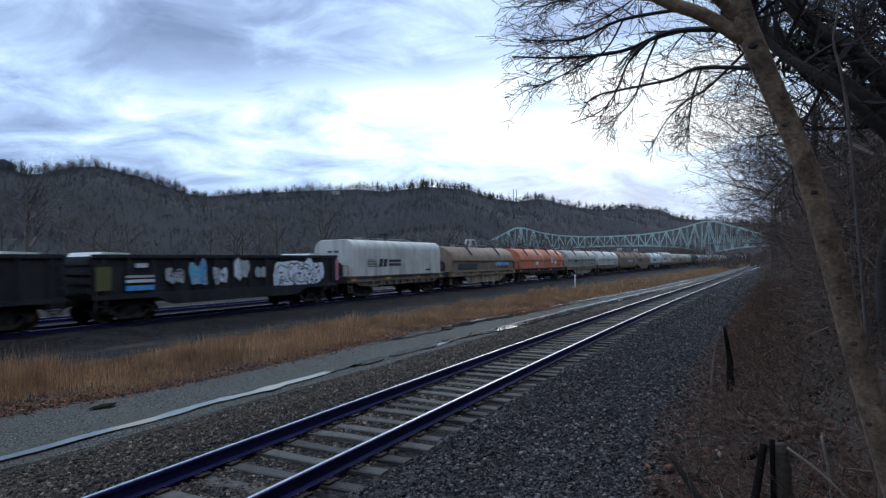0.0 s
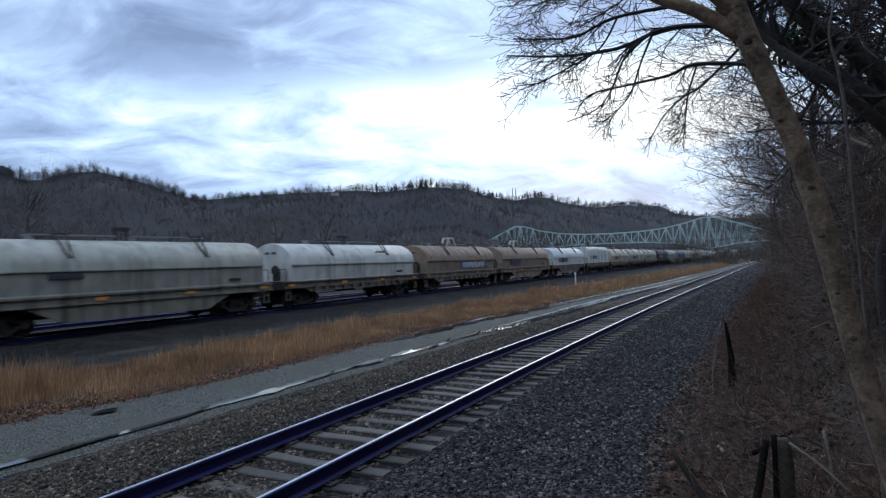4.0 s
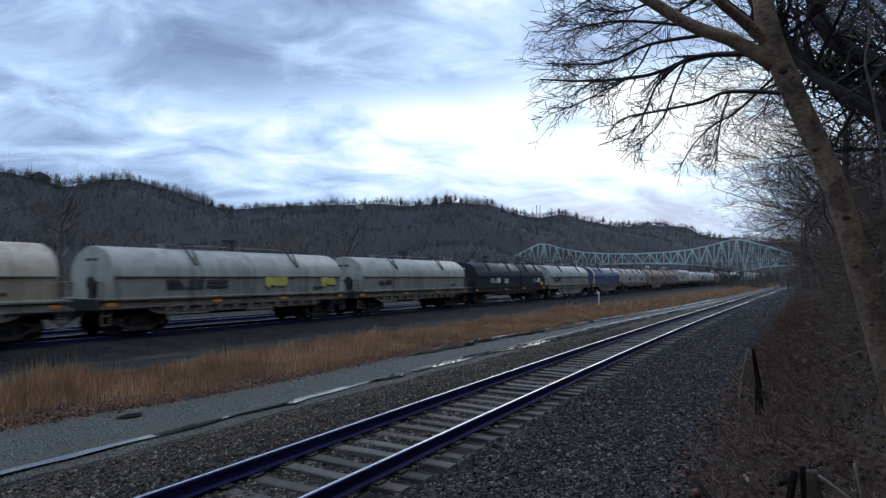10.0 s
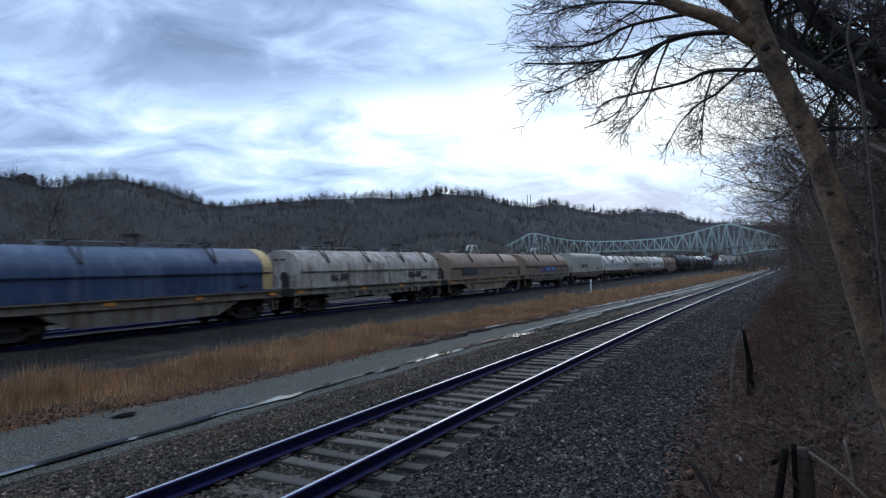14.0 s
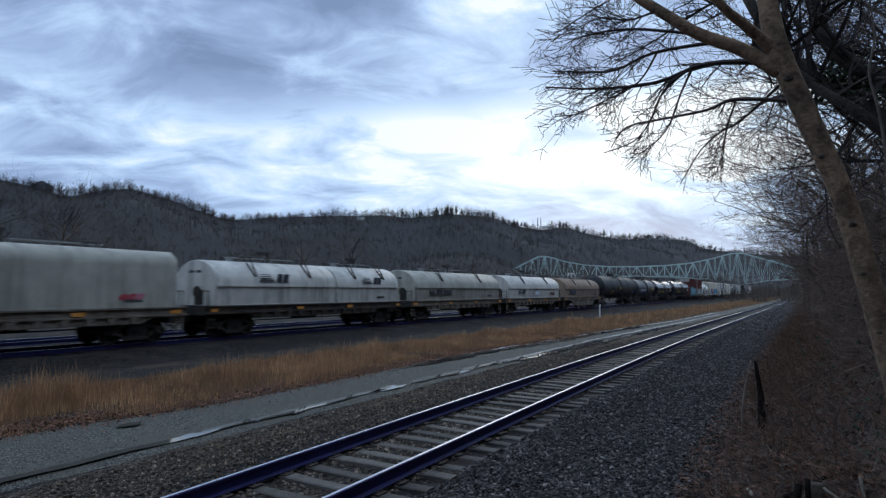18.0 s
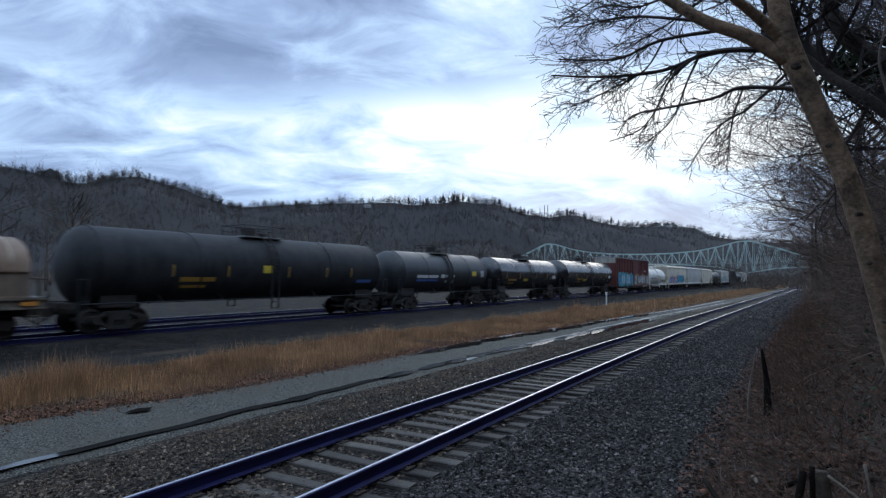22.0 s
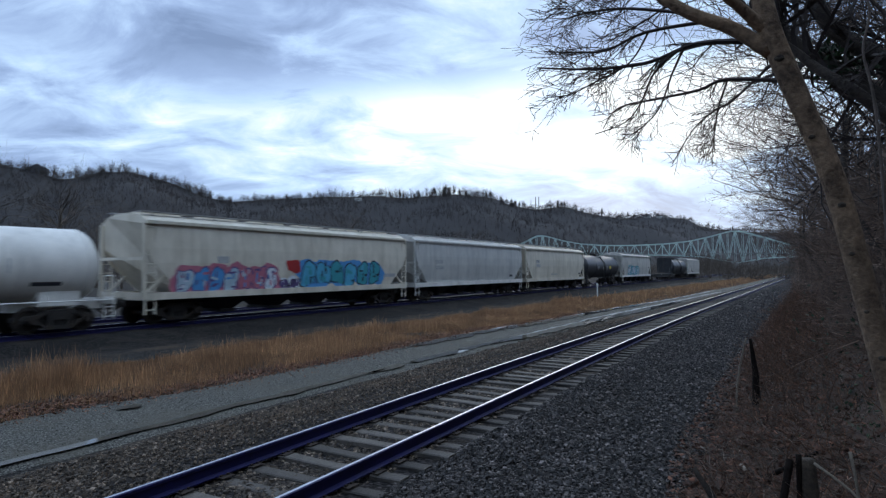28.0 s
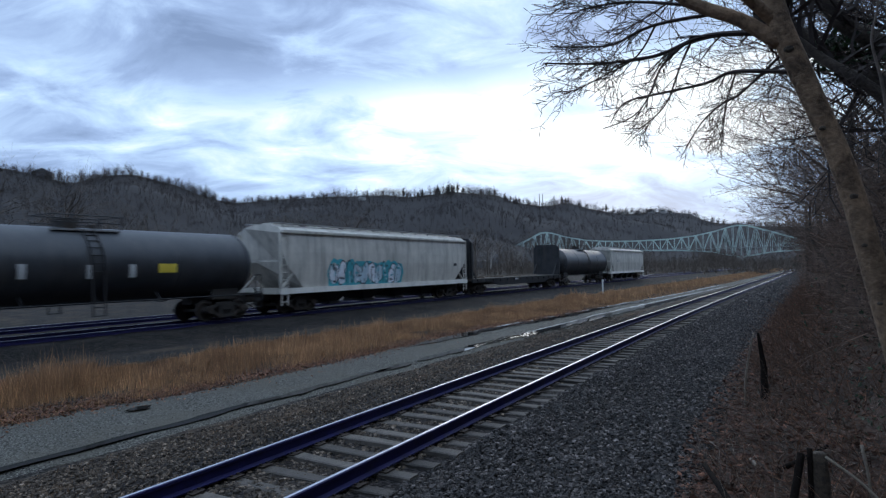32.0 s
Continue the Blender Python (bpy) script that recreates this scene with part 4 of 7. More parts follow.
def blob(r, cy, cz, w, h, n=16, wob=0.16):
    ph = [r.uniform(0, 6.28) for _ in range(3)]
    pts = []
    for i in range(n):
        a = 2 * math.pi * i / n
        k = 1 + wob * (math.sin(2 * a + ph[0]) + 0.6 * math.sin(3 * a + ph[1]) + 0.5 * math.sin(5 * a + ph[2]))
        sq = 1 / max(abs(math.cos(a)), abs(math.sin(a))) ** 0.45
        pts.append((cy + w / 2 * k * sq * 0.92 * math.cos(a), cz + h / 2 * k * sq * 0.92 * math.sin(a)))
    return pts


def graffiti(car, wall, y0, y1, z0, z1, count, fills, line, back=None, seed=1, label="spray-painted letter in a plain rounded shape"):
    """Overlapping rounded letter shapes lying on the side, each a part; wall(z) gives the side's x."""
    r = random.Random(seed)
    step = (y1 - y0) / count
    for i in range(count):
        bm = fresh()
        mats, slot = [], {}

        def lay(pts, lift, key):
            if key not in slot:
                slot[key] = len(mats)
                mats.append(spray[key])
            mid = (sum(p[0] for p in pts) / len(pts), sum(p[1] for p in pts) / len(pts))
            vs = [bm.verts.new((wall(z) + lift, y, z)) for y, z in pts]
            c = bm.verts.new((wall(mid[1]) + lift, *mid))
            for a, b in zip(vs, vs[1:] + vs[:1]):
                f = bm.faces.new((c, a, b))
                f.material_index = slot[key]
        cy, cz = y0 + (i + 0.5) * step, (z0 + z1) / 2 + r.uniform(-0.06, 0.06) * (z1 - z0)
        if back:
            lay(blob(r, cy, (z0 + z1) / 2, step * 1.7, (z1 - z0) * 1.18), 0.006 + 0.0003 * i, back)
        st = r.getstate()
        lay(blob(r, cy, cz, step * 1.14, (z1 - z0) * 0.99), 0.012 + 0.0006 * i, line)
        r.setstate(st)
        lay(blob(r, cy, cz, step * 1.0, (z1 - z0) * 0.88), 0.020 + 0.0006 * i, r.choice(fills))
        for k in range(8):
            yy, zz = cy + r.uniform(-0.3, 0.3) * step, cz + r.uniform(-0.32, 0.32) * (z1 - z0)
            long = r.random() < 0.5
            lay(blob(r, yy, zz, step * (0.12 if long else r.uniform(0.2, 0.45)), (z1 - z0) * (r.uniform(0.2, 0.45) if long else 0.1), 10), 0.03 + 0.0006 * i + 0.0001 * k, r.choice([line, line, *fills]))
        part("graffiti", bm, mats, car, label)


def new_car(kind, label):
    e = new(kind)
    return tagged(e, label, kind.replace("_", " "), "cars of the train")


# ---- coil cars ----
def hood_profile(w, z0, zs, z1, n=18):
    """Half-round hood over straight sides that sit slightly inside it."""
    pts = [(w - 0.05, z0), (w - 0.05, zs - 0.03), (w, zs)]
    for i in range(1, n):
        a = math.pi * i / n
        pts.append((w * math.cos(a), zs + (z1 - zs) * math.sin(a) ** 0.92))
    return pts + [(-w, zs), (-w + 0.05, zs - 0.03), (-w + 0.05, z0)]


def box_profile(w, z0, z1, r, n=6):
    pts = [(w, z0)]
    for i in range(n + 1):
        a = math.pi / 2 * i / n
        pts.append((w - r + r * math.cos(a), z1 - r + r * math.sin(a)))
    for i in range(n + 1):
        a = math.pi / 2 + math.pi / 2 * i / n
        pts.append((-w + r + r * math.cos(a), z1 - r + r * math.sin(a)))
    return pts + [(-w, z0)]


def hood(car, y0, y1, paint, tall=False, ribs=0, ends=None, label=""):
    w = 1.50
    prof = (lambda g: box_profile(w + g, 1.42, 3.66 + g, 0.62)) if tall else (lambda g: hood_profile(w + g, 1.42, 2.30, 3.46 + g))
    bm = fresh()
    base = prof(0)
    c = 2.3
    ring = lambda y, k: [(x * k, y, c + (z - c) * k) for x, z in base]
    loft(bm, [ring(y0, 0.975), ring(y0 + 0.05, 1.0), ring((y0 + y1) / 2, 1.0), ring(y1 - 0.05, 1.0), ring(y1, 0.975)])
    # upright sides below the seam: road film, plus their shade painted in as darker paint
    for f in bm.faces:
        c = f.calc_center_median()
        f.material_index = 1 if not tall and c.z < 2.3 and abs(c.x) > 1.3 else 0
    h = part("hood", bm, [paint, SHADED_GRIMY.get(paint.name, paint)], car, label, True)
    h.data.set_sharp_from_angle(angle=radians(35))
    bm = fresh()
    zs = 2.30 if tall else 2.25
    for sx in (-1, 1):
        box(bm, sx * (w + 0.002), sx * (w + 0.03), y0 + 0.02, y1 - 0.02, zs, zs + 0.05) if not tall else None
        box(bm, sx * (w + 0.002), sx * (w + 0.045), y0, y1, 1.40, 1.47)
    part("seam", bm, paint if ends is None else paint, h)
    if ribs:
        bm = fresh()
        a, b = hood_profile(w + 0.004, 2.29, 2.32, 3.465), hood_profile(w + 0.03, 2.29, 2.32, 3.495)
        loft(bm, [[(a[k][0], -0.045, a[k][1]), (b[k][0], -0.045, b[k][1]), (b[k][0], 0.045, b[k][1]), (a[k][0], 0.045, a[k][1])] for k in range(2, len(a) - 2)])
        shape = mesh_of("rib", bm, paint_tan)
        for i in range(ribs):
            linked("rib", shape, h, pose(0, y0 + (i + 0.5) * (y1 - y0) / ribs, 0), "pale worn hood rib")
    if ends is not None:
        for y, s in ((y0, 1), (y1, -1)):
            bm = fresh()
            a, b = prof(0.012), prof(0.012)
            ya, yb = sorted((y + s * 0.02, y + s * 0.62))
            loft(bm, [[(x, ya, z) for x, z in a], [(x, yb, z) for x, z in b]])
            part("hood_band", bm, ends, h, "ochre yellow end band")
    return h


def lift_gear(car, y0, y1, top, style, mat):
    """Roof walk, centre lifting bracket and the stacking struts hanging over the side."""
    mid, L = (y0 + y1) / 2, y1 - y0
    bm = fresh()
    if style == "arch":
        for sx in (-0.22, 0.22):
            for k in (-1, 1):
                beam(bm, (sx, mid + k * 0.80, top - 0.06), (sx, mid + k * 0.36, top + 0.66), 0.15, 0.12)
            beam(bm, (sx, mid - 0.42, top + 0.66), (sx, mid + 0.42, top + 0.66), 0.13, 0.14)
        box(bm, -0.26, 0.26, mid - 0.36, mid + 0.36, top + 0.62, top + 0.72)
    else:
        for sy in (-0.28, 0.28):
            bar(bm, (0, mid + sy, top - 0.08), (0, mid + sy * 0.8, top + 0.46), 0.05, 6)
        bar(bm, (0, mid - 0.26, top + 0.46), (0, mid + 0.26, top + 0.46), 0.06, 6)
        box(bm, -0.24, 0.24, mid - 0.24, mid + 0.24, top + 0.42, top + 0.54)
    part("lifting_bracket", bm, paint_white if style == "arch" else mat, car)
    bm = fresh()
    for a, b in ((y0 + 0.22 * L, y0 + 0.47 * L), (y0 + 0.53 * L, y0 + 0.80 * L)) if style != "none" else ():
        box(bm, -0.26, 0.26, a, b, top + 0.15, top + 0.20)
        for q in (a + 0.1, b - 0.1):
            box(bm, -0.2, 0.2, q - 0.03, q + 0.03, top - 0.03, top + 0.15)
    if len(bm.verts):
        part("roof_walk", bm, galvan, car)
    else:
        bm.free()
    for f in (0.28, 0.74):
        bm = fresh()
        y = y0 + f * L
        for sx in (-1, 1):
            for k in (-1, 1):
                bar(bm, (sx * 0.72, y + k * 0.22, top + 0.20), (sx * 1.47, y + k * 0.06, top - 0.72), 0.036, 5)
            bar(bm, (sx * 0.72, y - 0.3, top + 0.20), (sx * 0.72, y + 0.3, top + 0.20), 0.045, 5)
        bar(bm, (-0.72, y, top + 0.20), (0.72, y, top + 0.20), 0.035, 5)
        part("stacking_strut", bm, mat, car)


def coil_car(length, paint, sill, belly, label, style="plain", double=False, tall=False, ribs=0, bands=None, marks=(), seed=0, gear=iron, sill_paint=None):
    """belly: deep fish-belly side sill between the trucks; else a shallow sill with gusset pockets."""
    car = new_car("coil_car", label)
    half = length / 2
    fl = half - 0.45
    y0, y1 = -half + 1.0, half - 0.95
    sp = sill_paint or paint_sill
    bm = fresh()
    if belly:
        for sx in (-1, 1):
            x0, x1 = sorted((sx * 1.40, sx * 1.47))
            across_x(bm, [(-fl, 1.05), (-4.35, 1.0), (-3.1, 0.42), (3.1, 0.42), (4.35, 1.0), (fl, 1.05), (fl, 1.38), (-fl, 1.38)], x0, x1)
    else:
        for sx in (-1, 1):
            x0, x1 = sorted((sx * 1.36, sx * 1.45))
            across_x(bm, [(-fl, 1.02), (-5.0, 0.98), (-4.5, 0.78), (4.5, 0.78), (5.0, 0.98), (fl, 1.02), (fl, 1.40), (-fl, 1.40)], x0, x1)
    s = part("side_sill", bm, sp, car, "grey side sill streaked with rust")
    bm = fresh()
    for sx in (-1, 1):
        for z in ((1.06, 1.36) if belly else (1.08, 1.38)):
            a, b = sorted((sx * 1.44, sx * 1.56))
            box(bm, a, b, -fl, fl, z - 0.03, z + 0.03)
    part("flange", bm, sp, s)
    bm = fresh()
    if not belly:
        across_x(bm, [(-0.12, 0.82), (0.02, 0.82), (0.2, 1.04), (-0.12, 1.04)], -0.055, 0.055)
        shape = mesh_of("gusset", bm, sp)
        for i in range(11):
            for sx in (-1, 1):
                linked("gusset", shape, s, pose(sx * 1.495, -4.2 + 0.84 * i, 0))
    else:
        for sx in (-1, 1):
            for y in (-2.9, -1.0, 1.0, 2.9):
                a, b = sorted((sx * 1.462, sx * 1.50))
                one = fresh()
                box(one, a, b, y - 0.035, y + 0.035, 0.44, 1.04)
                part("stiffener", one, sp, s)
        bm.free()
    bm = fresh()
    box(bm, -0.32, 0.32, -half + 0.5, half - 0.5, 0.72, 1.25)
    box(bm, -1.38, 1.38, -fl, fl, 1.15, 1.40)
    for y in (-half + 0.5, half - 0.5):
        box(bm, -1.45, 1.45, y - 0.07, y + 0.07, 1.0, 1.42)
    for y in (-3.0, 0.0, 3.0):
        box(bm, -1.3, 1.3, y - 0.15, y + 0.15, 0.8, 1.2)
    part("underframe", bm, iron, car)
    bm = fresh()
    bar(bm, (0.62, -1.4, 0.85), (0.62, 0.2, 0.85), 0.24, 10)
    box(bm, -0.9, -0.3, 0.6, 1.4, 0.6, 1.0)
    bar(bm, (0.3, -4, 0.62), (0.3, 4, 0.62), 0.03, 5)
    part("brake_gear", bm, iron, car)
    if double:
        mid = (y0 + y1) / 2 + double
        hood(car, y0, mid - 0.06, paint)
        hood(car, mid + 0.06, y1, paint)
        lift_gear(car, y0, mid, 3.46, "plain", gear)
        lift_gear(car, mid, y1, 3.46, "plain", gear)
    else:
        hood(car, y0, y1, paint, tall, ribs, bands)
        lift_gear(car, y0, y1, 3.66 if tall else 3.46, style, gear)
    for sy in (-1, 1):
        for sx in (-1, 1):
            bm = fresh()
            y = sy * (half - 0.62)
            for q in (0.0, 0.3):
                bar(bm, (sx * 1.42, y - sy * q, 0.42), (sx * 1.42, y - sy * q, 2.05 if q == 0 else 1.4), 0.03, 5)
            for z in (0.45, 0.8, 1.15):
                bar(bm, (sx * 1.42, y, z), (sx * 1.42, y - sy * 0.3, z), 0.022, 5)
            bar(bm, (sx * 1.42, y, 2.05), (sx * 0.6, y, 2.05), 0.025, 5)
            bar(bm, (sx * 0.6, y, 2.05), (sx * 0.6, y, 1.3), 0.025, 5)
            part("grab_iron", bm, sp, car)
        bm = fresh()
        box(bm, -1.4, 1.4, min(sy * (half - 0.45), sy * (half - 1.0)), max(sy * (half - 0.45), sy * (half - 1.0)), 1.40, 1.44)
        part("end_platform", bm, galvan, car)
    bm = fresh()
    n = 18
    loft(bm, [[(0.75 + 0.27 * math.cos(2 * math.pi * i / n), -half + 0.52 + q, 2.0 + 0.27 * math.sin(2 * math.pi * i / n)) for i in range(n)] for q in (0, 0.04)])
    box(bm, 0.55, 0.95, -half + 0.56, -half + 0.72, 1.4, 2.1)
    part("brake_wheel", bm, iron, car)
    r = random.Random(seed)
    for y in (-fl + 0.25, -2.0, 1.9, fl - 0.8):
        bm = fresh()
        strip_bar(bm, 1.565 if belly else 1.555, y, y + r.uniform(0.3, 0.5), 1.14, 1.28)
        part("reflector", bm, ink_orange, car, "orange reflector strip")
    for m in marks:
        if m[0] == "emblem":
            emblem(car, 1.505, m[1], m[2], m[3], m[4], words=m[5] if len(m) > 5 else True)
        elif m[0] == "panel":
            bm = fresh()
            strip_bar(bm, 1.51, m[1], m[1] + m[3], m[2], m[2] + m[4])
            part("marking", bm, m[5], car)
        elif m[0] == "tag":
            graffiti(car, lambda z: 1.505, m[1], m[1] + m[3], m[2], m[2] + m[4], m[5], m[6], m[7], None, seed + 5)
    letters("lettering", car, 1.505, y1 - 2.2, 1.62, 0.11, 8, ink_dark, seed)
    bm = fresh()
    for k in (0, 1):
        box(bm, -0.45 + 0.5 * k, -0.1 + 0.5 * k, y0 - 0.012, y0 + 0.06, 2.86, 2.98)
    part("end_number", bm, ink_dark if paint not in (paint_black, paint_blue) else ink_light, car)
    running_gear(car, half, half - 2.35)
    return car


# ---- tank cars ----
def tank_car(length, paint, label, radius=1.52, step=0.0, dome="box", marks=(), rail_mat=None, white=False, taper=0.0):
    car = new_car("tank_car", label)
    half = length / 2
    zc = 1.02 + radius
    bm = fresh()
    n = 32
    ty = half - 0.68
    prof = []
    for i in range(7):
        a = math.pi / 2 * i / 6
        prof.append((-ty + 0.75 - 0.75 * math.cos(a), max(0.02, radius * math.sin(a))))
    prof.append((-ty + 0.85, radius))
    if step:
        prof += [(-0.45, radius), (-0.35, radius), (-0.33, radius + step), (-0.25, radius + step), (0.25, radius + step), (0.33, radius + step), (0.35, radius), (0.45, radius)]
    prof += [(-y, r) for y, r in reversed(prof[:8])]
    drop = lambda y: taper * (1 - abs(y) / ty)
    loft(bm, [[(r * math.sin(2 * math.pi * i / n), y, zc - drop(y) + r * math.cos(2 * math.pi * i / n)) for i in range(n)] for y, r in prof])
    tank = part("tank", bm, paint, car, "", True)
    tank.data.set_sharp_from_angle(angle=radians(30))
    for y in (-ty + 0.75, -ty * 0.45, ty * 0.45, ty - 0.75):
        bm = fresh()
        ra, rb = radius - 0.02, radius + 0.018
        m = 40
        ring = lambda yy, rr: [(rr * math.sin(2 * math.pi * i / m), yy, zc - drop(y) + rr * math.cos(2 * math.pi * i / m)) for i in range(m)]
        loft(bm, [ring(y - 0.05, ra), ring(y - 0.05, rb), ring(y + 0.05, rb), ring(y + 0.05, ra)], False)
        part("weld_band", bm, paint, tank)
    for sy in (-1, 1):
        bm = fresh()
        a, b = sorted((sy * (half - 0.45), sy * (half - 3.6)))
        box(bm, -0.32, 0.32, a, b, 0.75, 1.14)
        c, d = sorted((sy * (half - 1.6), sy * (half - 3.0)))
        across_x(bm, [(c, 0.95), (d, 0.95), (d, 1.5), (c, 1.5)], -1.0, 1.0)
        e, f = sorted((sy * (half - 0.5), sy * (half - 0.62)))
        box(bm, -1.4, 1.4, e, f, 0.95, 1.15)
        part("stub_sill", bm, iron if not white else paint_clean, car)
    lm = rail_mat or (paint_clean if white else paint_black)
    bm = fresh()
    for sx in (-1, 1):
        bar(bm, (sx * 1.5, -half + 0.6, 1.12), (sx * 1.5, half - 0.6, 1.12), 0.03, 6)
        for i in range(7):
            y = -half + 0.9 + i * (length - 1.8) / 6
            bar(bm, (sx * 1.5, y, 1.12), (sx * 1.15, y, 1.42), 0.02, 5)
    part("handrail", bm, lm, car)
    top = zc + radius - taper
    bm = fresh()
    box(bm, -0.8, 0.8, -1.25, 1.25, top - 0.05, top + 0.01)
    part("platform", bm, galvan if not white else paint_clean, car)
    bm = fresh()
    bar(bm, (0, -0.35, top - 0.1), (0, -0.35, top + 0.34), 0.38, 14)
    bar(bm, (0, -0.35, top + 0.34), (0, -0.35, top + 0.40), 0.43, 14)
    if dome == "box":
        bar(bm, (0, 0.6, top - 0.1), (0, 0.6, top + 0.22), 0.2, 10)
    else:
        box(bm, -0.4, 0.4, -0.9, 0.4, top, top + 0.48)
    part("manway", bm, lm if white else iron, car)
    bm = fresh()
    hgt = 0.72 if white else 0.52
    for sx in (-0.8, 0.8):
        for y in (-1.25, -0.4, 0.45, 1.25):
            bar(bm, (sx, y, top), (sx, y, top + hgt), 0.025, 5)
        for z in (hgt * 0.5, hgt):
            bar(bm, (sx, -1.25, top + z), (sx, 1.25, top + z), 0.022, 5)
    for y in (-1.25, 1.25):
        bar(bm, (-0.8, y, top + hgt), (0.8, y, top + hgt), 0.022, 5)
    part("safety_rail", bm, lm, car)
    for sx in (-1, 1):
        bm = fresh()
        for k in (-0.22, 0.22):
            pts = [(sx * 0.82, k, top)]
            for i in range(1, 6):
                a = 0.55 + 0.24 * i
                pts.append((sx * (radius + 0.10) * math.sin(a), k, zc - taper + (radius + 0.10) * math.cos(a)))
            pts.append((sx * 1.58, k, 0.62))
            for p, q in zip(pts, pts[1:]):
                beam(bm, p, q, 0.05)
        for i in range(8):
            a = 0.65 + 0.2 * i
            if a < 1.85:
                x, z = sx * (radius + 0.10) * math.sin(a), zc - taper + (radius + 0.10) * math.cos(a)
                bar(bm, (x, -0.22, z), (x, 0.22, z), 0.02, 5)
        for z in (0.65, 0.95):
            bar(bm, (sx * 1.58, -0.22, z), (sx * 1.58, 0.22, z), 0.02, 5)
        part("ladder", bm, lm, car)
    for sy in (-1, 1):
        for sx in (-1, 1):
            bm = fresh()
            y = sy * (half - 0.6)
            for q in (0, 0.35):
                bar(bm, (sx * 1.42, y - sy * q, 0.42), (sx * 1.42, y - sy * q, 2.0), 0.028, 5)
            for z in (0.5, 0.85, 1.2):
                bar(bm, (sx * 1.42, y, z), (sx * 1.42, y - sy * 0.35, z), 0.02, 5)
            bar(bm, (sx * 1.42, y, 2.0), (sx * 1.42, y - sy * 0.35, 2.0), 0.028, 5)
            part("grab_iron", bm, lm, car)
    for kind, y, a, w, h, mat in marks:
        # y along the car, a: height on the shell in radians below the horizontal middle
        bm = fresh()
        rr = radius + 0.012
        k = 4
        dz = h / rr
        ring = []
        for i in range(k + 1):
            ang = math.pi / 2 + a - dz * i / k
            ring.append((rr * math.sin(ang), zc - drop(y) + rr * math.cos(ang)))
        vs0 = [bm.verts.new((x, y, z)) for x, z in ring]
        vs1 = [bm.verts.new((x, y + w, z)) for x, z in ring]
        for i in range(k):
            bm.faces.new((vs0[i], vs1[i], vs1[i + 1], vs0[i + 1]))
        part(kind, bm, mat, tank)
    running_gear(car, half, half - 2.3)
    return car


# ---- covered hoppers ----
def covered_hopper(length, paint, label, hoppers=4, marks=(), tags=(), roof_mat=None, seed=0):
    car = new_car("covered_hopper", label)
    half = length / 2
    W = 1.55

    def wall(z):
        t = min(1, max(0, (z - 1.3) / 2.9))
        return W - 0.09 + 0.10 * math.sin(math.pi * t)
    zs = [1.28, 1.9, 2.5, 3.1, 3.7, 4.03]
    roof = [(W - 0.07, 4.16), (1.2, 4.36), (0.7, 4.48), (0.25, 4.52)]
    ring = [(wall(z), z) for z in zs] + roof
    ring = ring + [(-x, z) for x, z in reversed(ring)]
    bm = fresh()
    e = half - 0.62
    cut = lambda z: e if z > 2.75 else e - (2.75 - z) * 1.05
    loft(bm, [[(x, -cut(z), z) for x, z in ring], [(x, 0, z) for x, z in ring], [(x, cut(z), z) for x, z in ring]])
    body = part("body", bm, paint, car)
    bm = fresh()
    for sx in (-1, 1):
        a, b = sorted((sx * (W - 0.07), sx * (W + 0.05)))
        box(bm, a, b, -e, e, 4.05, 4.18)
    part("eave", bm, roof_mat or paint, car, "pale eave strip along the roof")
    bm = fresh()
    for sx in (-1, 1):
        a, b = sorted((sx * (W - 0.14), sx * (W + 0.03)))
        box(bm, a, b, -half + 0.5, half - 0.5, 1.02, 1.30)
    part("side_sill", bm, paint_clean if paint in (paint_white, paint_pale) else paint, car)
    for sy in (-1, 1):
        y0, y1 = sorted((sy * (half - 0.5), sy * (half - 0.62)))
        for sx in (-1, 1):
            bm = fresh()
            a, b = sorted((sx * (W - 0.12), sx * (W - 0.02)))
            box(bm, a, b, y0, y1, 1.02, 4.08)
            part("end_post", bm, paint, car)
        for z0, z1 in ((1.02, 1.32), (2.6, 2.72)):
            bm = fresh()
            box(bm, -W + 0.1, W - 0.1, y0, y1, z0, z1)
            part("end_beam", bm, paint, car)
    bm = fresh()
    for sy in (-1, 1):
        y0, y1 = sorted((sy * (half - 0.55), sy * (half - 2.6)))
        box(bm, -1.2, 1.2, y0, y1, 1.0, 1.2)
    box(bm, -0.3, 0.3, -half + 0.5, half - 0.5, 0.75, 1.1)
    part("underframe", bm, iron, car)
    for i in range(hoppers):
        bm = fresh()
        span = length - 7.2
        y = -span / 2 + (i + 0.5) * span / hoppers
        w = span / hoppers * 0.46
        loft(bm, [[(1.38, y - w, 1.27), (1.38, y + w, 1.27), (-1.38, y + w, 1.27), (-1.38, y - w, 1.27)], [(0.75, y - 0.35, 0.42), (0.75, y + 0.35, 0.42), (-0.75, y + 0.35, 0.42), (-0.75, y - 0.35, 0.42)]])
        box(bm, -0.85, 0.85, y - 0.42, y + 0.42, 0.30, 0.44)
        part("outlet_hopper", bm, paint_black, car)
    bm = fresh()
    for sx in (-1, 1):
        a, b = sorted((sx * 0.75, sx * 1.15))
        box(bm, a, b, -e, e, 4.54, 4.58)
    for i in range(int(length / 1.5)):
        y = -e + 0.6 + i * 1.5
        for sx in (-1, 1):
            bar(bm, (sx * 0.95, y, 4.33), (sx * 0.95, y, 4.55), 0.03, 5)
    part("roof_walk", bm, galvan, car)
    for i in range(6):
        bm = fresh()
        y = -e + 1.4 + i * (2 * e - 2.8) / 5
